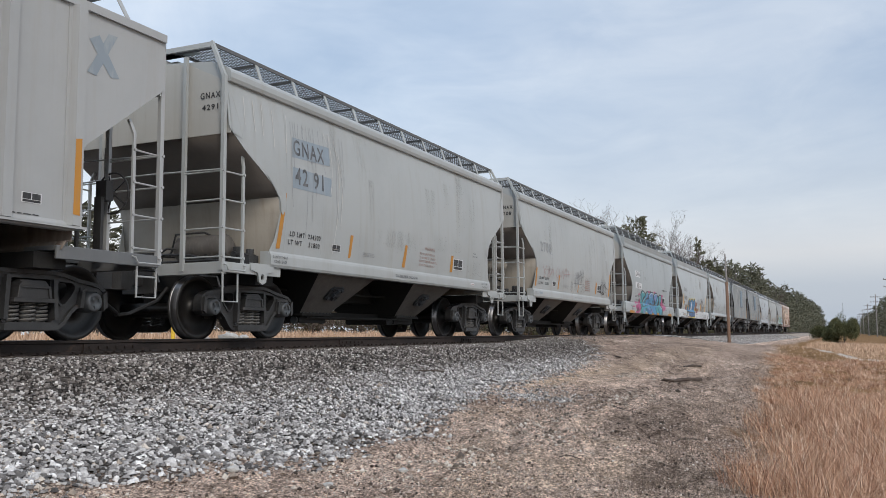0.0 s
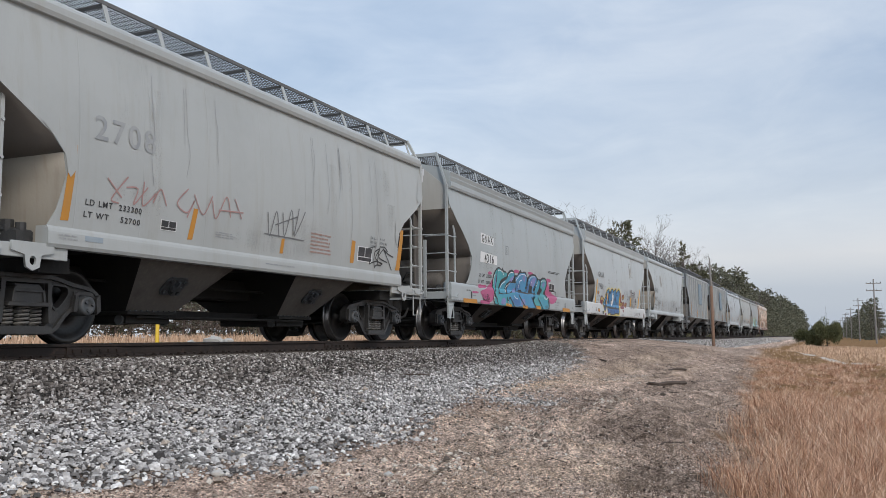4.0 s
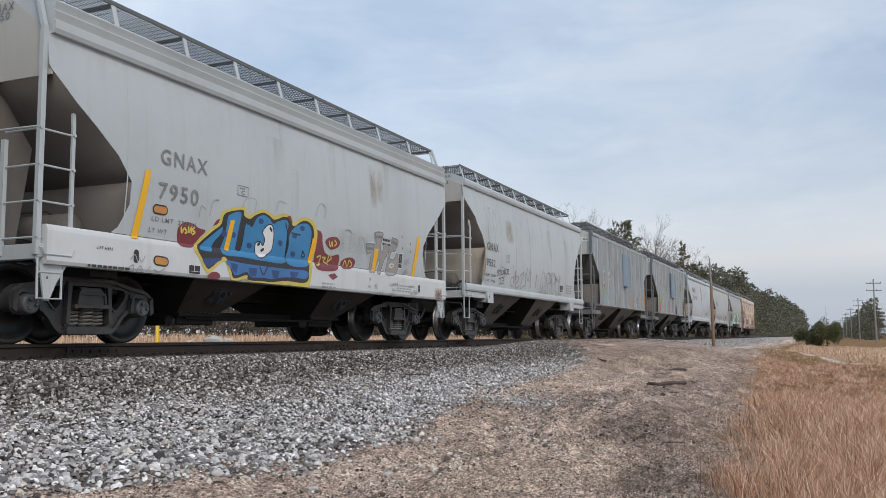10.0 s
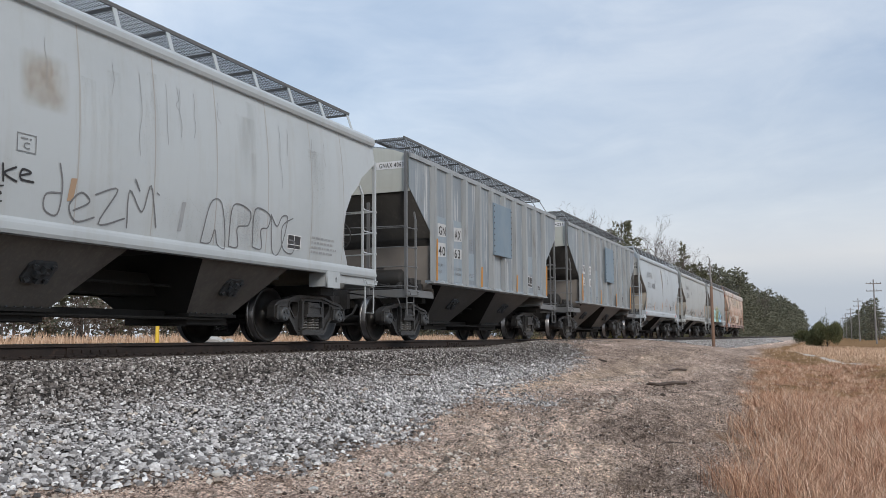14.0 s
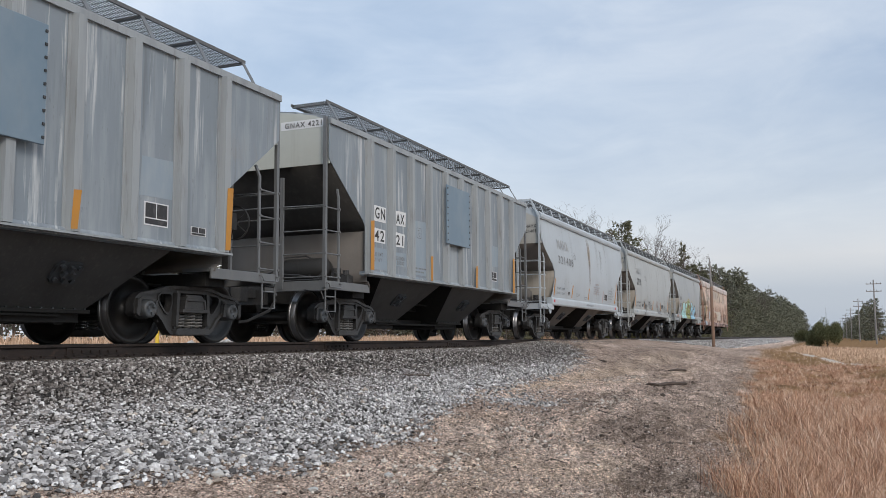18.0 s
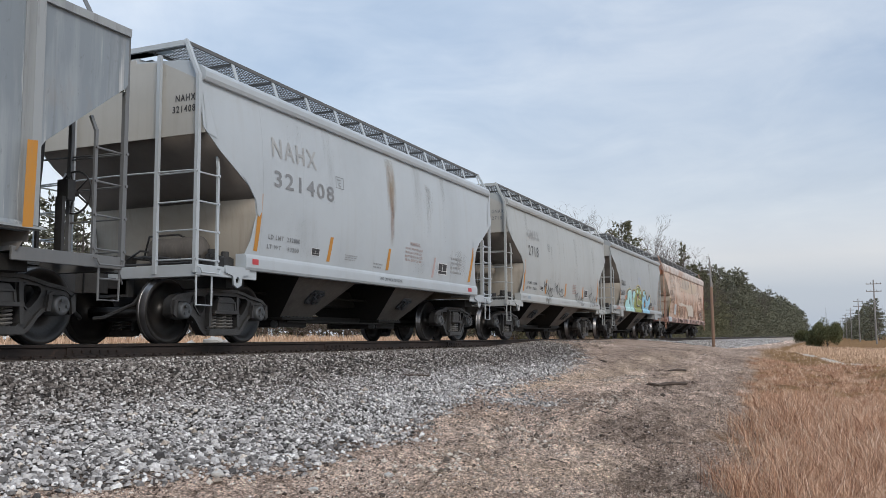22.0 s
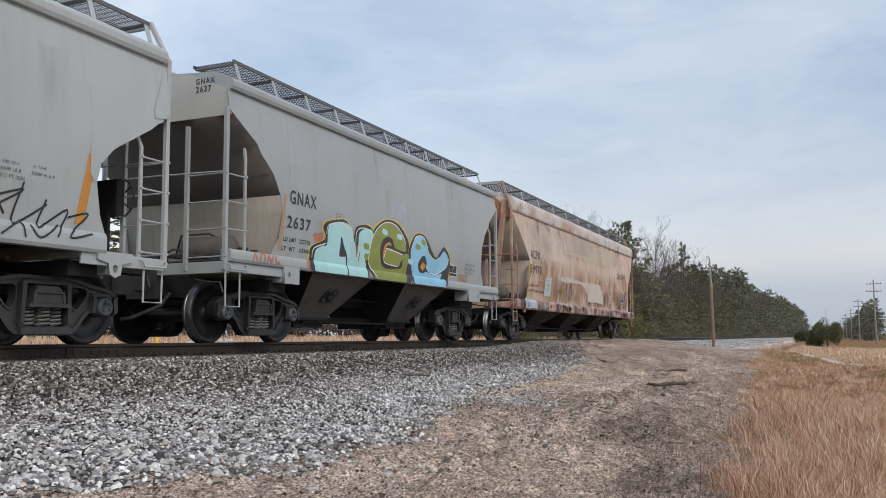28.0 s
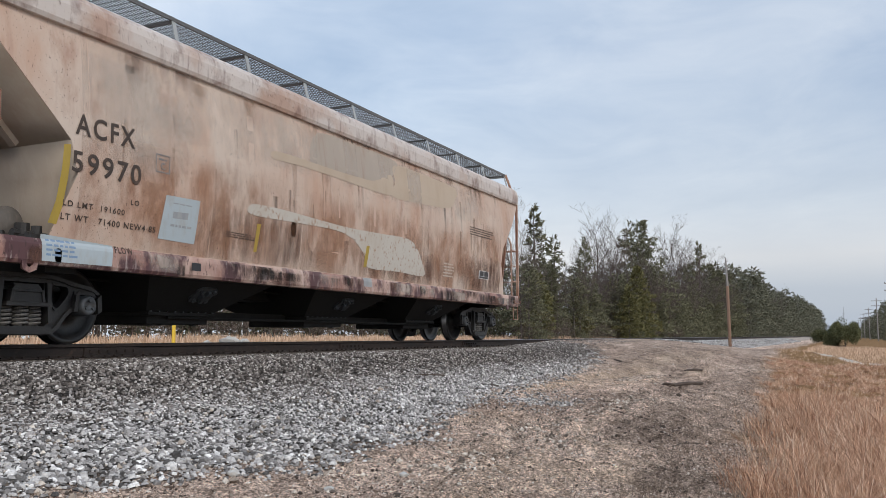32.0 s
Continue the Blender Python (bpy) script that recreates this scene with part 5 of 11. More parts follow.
def make_truck(car, x, cast):
    """A two-axle truck under a car: bolster, side frames with springs, and two rolling wheelsets."""
    tr = part("truck", kept("bolster" + cast.name, bolster_shape, cast), cast, car, "greasy black cast-steel truck", pose(x, 0, 0))
    for turn in (0, 180):
        m = pose(0, 0, 0, 0, 0, turn)
        part("side_frame", kept("side_frame" + cast.name, frame_shape, cast), cast, tr, at=m)
        for dx in (-BASE, BASE):
            part("bearing_adapter", kept("bearing_adapter" + cast.name, adapter_shape, cast), cast, tr, at=m @ pose(dx, 0, 0))
        part("bolster_end", kept("bolster_end" + cast.name, rivets, cast), cast, tr, at=m)
        for dx, dy in ((-0.195, -0.99), (0.0, -1.02), (0.195, -0.99), (-0.10, -0.88), (0.10, -0.88)):
            if turn == 0 or dy < -0.95:
                part("coil_spring", kept("coil_spring", spring_shape, SPRING), SPRING, tr, at=m @ pose(dx, dy, 0))
    sets = []
    for dx in (-BASE, BASE):
        ws = part("wheelset", kept("axle", axle_shape, WHEEL), WHEEL, car, "dark steel wheelset with polished treads", pose(x + dx, 0, AXLE))
        for turn in (0, 180):
            m = pose(0, 0, 0, 0, 0, turn)
            part("wheel", kept("wheel", wheel_shape, [WHEEL, TREAD]), WHEEL, ws, at=m)
            part("bearing_cap", kept("bearing_cap", cap_shape, CAP), CAP, ws, at=m)
        sets.append(ws)
    return sets


# ---- hopper cars ----


def curved(z):
    """Half width of a curved side at a height."""
    return float(np.interp(z, [0.8, 1.15, 1.5, 2.0, 2.5, 3.0, 3.4, 3.75, 3.9], [1.49, 1.52, 1.56, 1.60, 1.60, 1.575, 1.53, 1.475, 1.45]))


def straight(z):
    return 1.56


def conform(bm, prof, side, out, ripple=0.0, pitch=1.25):
    for v in bm.verts:
        x, z = v.co.x, v.co.z
        w = ripple * (abs(math.sin(math.pi * (x + 3.1) / pitch)) ** 0.6 - 0.6) * min(1, max(0, (z - 1.3) * 2)) * min(1, max(0, 4.4 - abs(x))) if ripple else 0
        v.co = (x, side * (prof(z) + out + w + abs(v.co.y)), z)


def slice_up(bm, zs=(), xs=()):
    for z in zs:
        bmesh.ops.bisect_plane(bm, geom=bm.verts[:] + bm.edges[:] + bm.faces[:], plane_co=(0, 0, z), plane_no=(0, 0, 1))
    for x in xs:
        bmesh.ops.bisect_plane(bm, geom=bm.verts[:] + bm.edges[:] + bm.faces[:], plane_co=(x, 0, 0), plane_no=(1, 0, 0))


def side_outline(S):
    half = [(S["end"], S["eave"]), (S["end"], S["cut"][0][1] + 0.05)] + [(S["end"] - a, z) for a, z in S["cut"]]
    return half + [(-a, b) for a, b in half[::-1]]


def side_sheet(car, S, side, mat):
    bm = bmesh.new()
    bm.faces.new([bm.verts.new((a, 0, b)) for a, b in side_outline(S)])
    slice_up(bm, np.arange(1.3, S["eave"], 0.2), np.arange(-S["end"] + 0.2, S["end"], 0.3125))
    conform(bm, S["prof"], side, -0.001, S.get("ripple", 0.003))
    bmesh.ops.triangulate(bm, faces=bm.faces[:])
    outer = [v.co.y for v in bm.verts]
    bmesh.ops.solidify(bm, geom=bm.faces[:], thickness=0.012)
    if side * sum(v.co.y for v in bm.verts) / len(bm.verts) > side * sum(outer) / len(outer):
        # the new skin grew outwards: bring it back onto the profile
        for v in bm.verts:
            v.co.y -= side * 0.012
    for f in bm.faces:
        f.normal_update()
        f.smooth = abs(f.normal.y) > 0.8
    for e in bm.edges:
        e.smooth = len(e.link_faces) == 2 and e.calc_face_angle(3) < 0.5
    return part("side_sheet", bm, mat, car)


def roof_profile(S):
    e, t, w = S["eave"], S["top"], S["prof"](S["eave"])
    if S["kind"] == "ribbed":
        pts = [(w + 0.02, e - 0.02), (w + 0.02, e + 0.03), (w * 0.8, e + 0.13), (w * 0.5, e + 0.22), (0.3, t), (0.0, t)]
    else:
        b = S["band"]
        pts = [(w - 0.02, e - 0.03), (w + 0.055, e - 0.02), (w + 0.075, e + 0.03)]
        for k in range(S.get("ridges", 1)):
            z0 = e + 0.03 + (b - 0.06) * k / S["ridges"] if S.get("ridges") else e + 0.03
            h = (b - 0.06) / max(1, S.get("ridges", 1))
            if S.get("ridges"):
                pts += [(w + 0.075, z0 + h * 0.75), (w + 0.045, z0 + h * 0.85), (w + 0.045, z0 + h)]
            else:
                pts += [(w + 0.075, z0 + h * 0.55), (w + 0.05, z0 + h * 0.85), (w - 0.02, z0 + h + 0.03)]
        pts += [(w * 0.82, e + b + 0.10), (w * 0.55, t - 0.04), (0.36, t), (0.34, t + 0.06), (0.0, t + 0.06)]
    return pts


def roof(car, S, mat):
    bm = bmesh.new()
    half = roof_profile(S)
    poly = half + [(-a, b) for a, b in half[::-1][1:]]
    prism(bm, poly, -S["end"] + 0.04, S["end"] - 0.04, "x")
    bm.faces.ensure_lookup_table()
    return part("roof", bm, mat, car)


def end_wall(car, S, s, mat, slope_mat, low_mat):
    """The upper end wall, the slope sheet under it with its shade put into the colour, and the lower bulkhead."""
    E, zc, prof = S["end"], S["cut"][0][1] - 0.05, S["prof"]
    bm = bmesh.new()
    half = [(prof(z) - 0.015, z) for z in np.linspace(zc, S["eave"] - 0.02, 6)] + [(a - 0.05, b - 0.02) for a, b in roof_profile(S)[-4:-1]]
    prism(bm, half + [(-a, b) for a, b in half[::-1]], s * (E - 0.05), s * (E - 0.03), "x")
    part("end_wall", bm, mat, car)
    b, cut = S["foot"], S["cut"]
    top = cut.index(max(cut))
    bend = next(i for i, p in enumerate(cut) if p[0] >= 0.9 * cut[top][0])
    a = cut[bend]
    rows = [(E - 0.045, cut[0][1])] + [(E - p, q) for p, q in cut[1:bend + 1]]
    low_rows = [(E - p, q) for p, q in cut[bend:top + 1]]
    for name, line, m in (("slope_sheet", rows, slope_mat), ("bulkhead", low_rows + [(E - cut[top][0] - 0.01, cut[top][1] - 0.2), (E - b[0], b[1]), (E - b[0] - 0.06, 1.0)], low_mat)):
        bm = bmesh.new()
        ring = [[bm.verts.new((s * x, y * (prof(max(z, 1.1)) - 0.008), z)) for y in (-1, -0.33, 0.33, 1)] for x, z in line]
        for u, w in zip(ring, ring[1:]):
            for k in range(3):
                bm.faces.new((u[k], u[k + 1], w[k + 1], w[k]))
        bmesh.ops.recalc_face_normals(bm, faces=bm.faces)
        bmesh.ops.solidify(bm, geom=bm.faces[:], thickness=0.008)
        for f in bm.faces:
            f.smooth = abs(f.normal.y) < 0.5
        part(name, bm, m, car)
    if S["kind"] != "centre":
        for y in (-0.78, 0, 0.78) if S["kind"] == "long" else ():
            bm = bmesh.new()
            bar(bm, (s * (E - 0.02), y, zc + 0.02), (s * (E - a[0] + 0.06), y, a[1] + 0.02), 0.09, 0.10)
            part("slope_rib", bm, slope_mat, car)
            bm = bmesh.new()
            bar(bm, (s * (E - 0.01), y, zc + 0.02), (s * (E - 0.01), y, S["top"] - 0.02), 0.05, 0.09)
            part("end_rib", bm, mat, car)
        for y in (-1, 1) if S["kind"] == "long" else ():
            bm = bmesh.new()
            bar(bm, (s * (E + 0.0), y * 1.30, S["eave"] + 0.28), (s * (E + 0.0), y * 0.95, S["deck"]), 0.06, 0.15)
            part("end_brace", bm, RUST_POST, car, "inclined rusty end brace")


def side_sill(car, S, side, mat):
    bm = bmesh.new()
    x0, x1 = -S["sill"][0], S["sill"][0]
    z0, z1 = S["sill"][1], S["sill"][2]
    w = S["prof"](z1)
    prism(bm, [(w - 0.16, z1 + 0.02), (w + 0.006, z1 + 0.02), (w + 0.024, z1 - 0.010), (w + 0.034, z1 - 0.045), (w + 0.035, z1 - 0.07), (w + 0.035, z0 + 0.04), (w + 0.015, z0), (w - 0.12, z0), (w - 0.12, z0 + 0.02), (w - 0.16, z0 + 0.02)], x0, x1, "x")
    if side < 0:
        for v in bm.verts:
            v.co.y = -v.co.y
    return part("side_sill", bm, mat, car)


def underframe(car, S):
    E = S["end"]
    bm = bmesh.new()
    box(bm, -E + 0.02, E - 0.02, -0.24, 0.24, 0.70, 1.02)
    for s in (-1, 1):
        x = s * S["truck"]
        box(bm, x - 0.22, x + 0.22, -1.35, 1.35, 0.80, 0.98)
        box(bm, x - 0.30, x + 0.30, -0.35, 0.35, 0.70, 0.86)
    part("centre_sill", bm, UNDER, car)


def end_platform(car, S, s, mat):
    E = S["end"]
    bm = bmesh.new()
    inner = E - S["foot"][0] - 0.1
    z = S["deck"]
    for y0, y1 in ((-1.5, -0.98), (-0.30, 0.30), (0.98, 1.5)):
        deck = bmesh.new()
        box(deck, s * inner, s * (E - 0.085), y0 + 0.025, y1 - 0.025, z - 0.05, z)
        part("deck_plate", deck, mat, car)
    box(bm, s * (E - 0.08), s * (E + 0.03), -1.5, 1.5, z - 0.17, z)
    for y in (-1.5, 1.5):
        box(bm, s * inner, s * (E + 0.03), y - 0.02, y + 0.02, z - 0.15, z)
    bmesh.ops.bevel(bm, geom=bm.edges[:], offset=0.006, segments=1, affect="EDGES")
    part("end_platform", bm, mat, car)
    # draft gear and coupler
    bm = bmesh.new()
    L = S["pull"]
    box(bm, s * (E - 0.3), s * (L - 0.22), -0.10, 0.10, 0.78, 0.93)
    box(bm, s * (E - 0.05), s * (E + 0.06), -0.28, 0.28, 0.66, 1.04)
    prism(bm, [(s * (L - 0.30), -0.14), (s * (L - 0.05), -0.17), (s * (L + 0.04), -0.05), (s * (L - 0.02), 0.05), (s * (L + 0.05), 0.12), (s * (L - 0.05), 0.20), (s * (L - 0.30), 0.14)], 0.70, 1.0, "z")
    cp = part("coupler", bm, CAST, car, "black cast knuckle coupler")
    bm = bmesh.new()
    tube(bm, [(s * (E - 0.1), -0.42, 0.74), (s * (E + 0.12), -0.44, 0.55), (s * (L - 0.08), -0.30, 0.36), (s * (L + 0.02), -0.2, 0.34)], 0.028, 7)
    part("brake_hose", bm, RUBBER, cp, "black rubber brake hose")
    bm = bmesh.new()
    tube(bm, [(s * (E - 0.02), -0.95, 0.92), (s * (E + 0.05), -1.2, 0.88), (s * (E + 0.06), -1.45, 0.86), (s * (E + 0.06), -1.5, 0.72)], 0.014, 6)
    part("cut_lever", bm, CAST, cp)


def ladders(car, S, s, side, mat):
    """Corner post, ladder stiles, rungs and stirrup at one corner."""
    E, z0, top = S["end"], S["deck"] - 0.12, S["eave"] + 0.05 if S["name"] != "round" else S["cut"][0][1] + 0.06
    yc, yi = side * 1.50, side * S.get("end_post", 0.80)
    w = 0.065
    xs = s * (E + 0.03)
    bm = bmesh.new()
    bar(bm, (xs, yc, z0), (xs, yc, top), w, 0.055)
    if S["name"] not in ("ribbed", "round"):
        bar(bm, (xs, yc, top - 0.02), (s * (E - 0.02), side * 1.22, S["walk"] + 0.01), w * 0.9, 0.05)
    part("corner_post", bm, mat, car)
    bm = bmesh.new()
    short = S.get("short", 2.6)
    x2 = s * (E - 0.43)
    bar(bm, (x2, yc, z0), (x2, yc, short - 0.1), 0.045, 0.03)
    bar(bm, (x2, yc, short - 0.12), (s * (E - 0.47), yc - side * 0.05, short + 0.06), 0.045, 0.03)
    part("ladder_stile", bm, mat, car)
    bm = bmesh.new()
    bar(bm, (xs, yi, z0), (xs, yi, S.get("end_top", S["eave"] + 0.2)), 0.05, 0.06)
    part("end_stile", bm, mat, car)
    for k in range(4):
        z = S["deck"] + 0.07 + 0.405 * k
        bm = bmesh.new()
        tube(bm, [(xs, yc - side * 0.015, z), (x2, yc - side * 0.0, z)], 0.0125, 6)
        part("side_rung", bm, mat, car)
        bm = bmesh.new()
        tube(bm, [(xs, yc, z), (xs, yi, z)], 0.0125, 6)
        part("end_rung", bm, mat, car)
    bm = bmesh.new()
    z1 = S.get("step", 0.52)
    tube(bm, [(xs - s * 0.02, yc, z0 + 0.06), (xs - s * 0.03, yc, z1), (xs - s * 0.36, yc, z1), (xs - s * 0.36, yc, z0 + 0.06)], 0.016, 6)
    if S["name"] not in ("centre", "round"):
        tube(bm, [(xs - s * 0.03, yc, (z0 + z1) / 2 + 0.05), (xs - s * 0.36, yc, (z0 + z1) / 2 + 0.05)], 0.012, 6)
    part("stirrup_step", bm, mat, car)
    # a bent hand rail along the edge of the corner platform, with bolted feet
    bm = bmesh.new()
    z = S["deck"] - 0.03
    out = yc + side * 0.075
    tube(bm, [(xs - s * 0.02, yc, z), (xs - s * 0.02, out, z - 0.02), (xs - s * 0.05, out, z - 0.085), (xs - s * 0.42, out, z - 0.085), (xs - s * 0.46, out, z - 0.02), (xs - s * 0.46, yc, z)], 0.0125, 6)
    part("sill_grab", bm, mat, car)
    bm = bmesh.new()
    for zb in (S["deck"] + 0.07, S["deck"] + 0.475, S["deck"] + 0.88, S["deck"] + 1.285):
        tube(bm, [(xs + s * 0.02, yc + side * 0.012, zb), (xs + s * 0.02, yc + side * 0.042, zb)], 0.021, 6)
        tube(bm, [(x2, yc + side * 0.005, zb), (x2, yc + side * 0.036, zb)], 0.021, 6)
    ob = part("rung_bolts", bm, mat, car)
    ob["kind"] = "stuff"


def grab_irons(car, S, s, mat):
    xs = s * (S["end"] + 0.04)
    for z in (S["deck"] + 0.07 + 0.405 * 3, ):
        bm = bmesh.new()
        tube(bm, [(xs, -1.5, z + 0.02), (xs, -0.2, z + 0.045), (xs, 0.2, z + 0.045), (xs, 1.5, z + 0.02)], 0.0125, 6)
        part("grab_iron", bm, mat, car)


def hatch_shape(bm):
    box(bm, -0.75, 0.75, -0.30, 0.30, 0.02, 0.14)
    for x in (-0.5, 0.0, 0.5):
        box(bm, x - 0.03, x + 0.03, -0.34, 0.34, 0.13, 0.165)


def running_boards(car, S, mat):
    """Open grating walkways along both edges of the roof, on flat posts."""
    E, z = S["end"] - (0.42 if S["name"] in ("ribbed", "round") else 0.0), S["walk"]

    def grating(bm):
        for k in range(15):
            y = -0.35 + 0.05 * k
            box(bm, -E + 0.06, E - 0.06, y - 0.006, y + 0.006, -0.012, 0.0)
        n = int(2 * E / 0.12)
        for k in range(n):
            x = -E + 0.1 + k * (2 * E - 0.2) / n
            box(bm, x - 0.004, x + 0.004, -0.36, 0.36, -0.012, -0.003)
        for y in (-0.375, 0.375):
            box(bm, -E + 0.04, E - 0.04, y - 0.012, y + 0.012, -0.04, 0.012)
        m = S["posts"]
        for k in range(m + 1):
            x = -E + 0.1 + k * (2 * E - 0.2) / m
            box(bm, x - 0.03, x + 0.03, -0.375, 0.375, -0.06, -0.03)

    for side in (-1, 1):
        part("running_board", kept("grating_%s_%s" % (S["name"], S["stretch"]), grating, GALV), GALV, car, "open steel grating walkway", pose(0, side * 0.84, z))
        n = S["posts"]
        for k in range(n + 1):
            x = -E + 0.1 + k * (2 * E - 0.2) / n
            bm = bmesh.new()
            bar(bm, (x, side * (S["prof"](S["eave"]) - 0.10), S["eave"] + 0.05), (x, side * 1.20, z), 0.075, 0.012)
            part("walkway_post", bm, mat, car)
    for s in (-1, 1) if S["name"] not in ("ribbed", "round") else ():
        bm = bmesh.new()
        for y in (-0.30, 0, 0.30):
            box(bm, s * (E - 0.04), s * (E - 0.34), y - 0.47, y + 0.47, z - 0.02, z)
        box(bm, s * (E + 0.01), s * (E - 0.03), -1.22, 1.22, z - 0.07, z + 0.005)
        part("end_walkway", bm, mat, car)
    for k in range(5):
        part("roof_hatch", kept("hatch_" + mat.name, hatch_shape, mat), mat, car, at=pose(-E * 0.8 + k * E * 0.4, 0, S["top"]))


def bays(car, S, mat):
    """Sloping hopper bottoms with vibrator brackets and outlet gates."""
    for cx, half in S["bays"]:
        zt, zb, wt, wb = S["sill"][1] + 0.12, 0.42, S["prof"](1.1) - 0.06, 0.62
        b = half * 0.45
        bm = bmesh.new()
        top = [bm.verts.new(p) for p in ((cx - half, -wt, zt), (cx + half, -wt, zt), (cx + half, wt, zt), (cx - half, wt, zt))]
        low = [bm.verts.new(p) for p in ((cx - b, -wb, zb), (cx + b, -wb, zb), (cx + b, wb, zb), (cx - b, wb, zb))]
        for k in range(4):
            # cross faces take the near-black, so their shade is in the colour
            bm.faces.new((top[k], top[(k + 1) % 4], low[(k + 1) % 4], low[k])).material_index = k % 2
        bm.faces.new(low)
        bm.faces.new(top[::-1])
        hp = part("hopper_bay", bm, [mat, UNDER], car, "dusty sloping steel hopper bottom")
        bm = bmesh.new()
        box(bm, cx - b - 0.05, cx + b + 0.05, -wb - 0.09, wb + 0.09, zb - 0.035, zb + 0.015)
        box(bm, cx - b + 0.04, cx + b - 0.04, -wb + 0.02, wb - 0.02, 0.27, zb - 0.03)
        bmesh.ops.bevel(bm, geom=bm.edges[:], offset=0.006, segments=1, affect="EDGES")
        part("outlet_gate", bm, UNDER, hp)
        bm = bmesh.new()
        for k in range(9):
            box(bm, cx - b + 0.02 + k * (2 * b - 0.04) / 8 - 0.012, cx - b + 0.02 + k * (2 * b - 0.04) / 8 + 0.012, -wb - 0.075, -wb - 0.05, zb + 0.015, zb + 0.032)
        ob = part("flange_bolts", bm, CAP, hp)
        ob["kind"] = "stuff"
        bm = bmesh.new()
        tube(bm, [(cx - 0.42, -0.50, 0.315), (cx + 0.42, -0.50, 0.315)], 0.055, 10)
        tube(bm, [(cx + 0.40, -0.50, 0.315), (cx + 0.47, -0.50, 0.315)], 0.072, 10)
        tube(bm, [(cx - 0.47, -0.50, 0.315), (cx - 0.40, -0.50, 0.315)], 0.072, 10)
        part("outlet_pipe", bm, CAP, hp)
        # bracket: a dark plate with four bolts lying on the near slope
        for side in (-1, 1):
            bm = bmesh.new()
            prism(bm, [(-0.20, -0.10), (-0.15, -0.16), (0.15, -0.16), (0.20, -0.10), (0.20, 0.10), (0.15, 0.16), (-0.15, 0.16), (-0.20, 0.10)], -0.025, 0.025, "y")
            box(bm, -0.09, 0.09, -0.085, 0.0, -0.035, 0.035)
            box(bm, -0.03, 0.03, -0.085, 0.0, -0.12, 0.12)
            for i in (-0.13, 0.13):
                for j in (-0.10, 0.10):
                    tube(bm, [(i, 0.0, j), (i, -0.065, j)], 0.034, 8)
            t = 0.52
            y = -(wt + (wb - wt) * t) - 0.015
            ang = math.degrees(math.atan2(wt - wb, zt - zb))
            part("vibrator_bracket", bm, CAP, hp, "bolted dark steel bracket", pose(0, 0, 0, 0, 0, 0 if side < 0 else 180) @ pose(cx * -side, y, zt + (zb - zt) * t, ang))
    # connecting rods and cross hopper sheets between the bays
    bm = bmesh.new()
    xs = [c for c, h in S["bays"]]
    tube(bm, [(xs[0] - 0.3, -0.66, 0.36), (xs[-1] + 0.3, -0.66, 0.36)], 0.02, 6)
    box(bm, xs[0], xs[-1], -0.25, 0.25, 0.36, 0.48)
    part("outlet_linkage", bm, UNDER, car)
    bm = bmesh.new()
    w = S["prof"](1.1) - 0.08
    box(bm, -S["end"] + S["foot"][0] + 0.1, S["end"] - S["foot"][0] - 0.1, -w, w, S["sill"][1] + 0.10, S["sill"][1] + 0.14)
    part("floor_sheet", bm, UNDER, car)


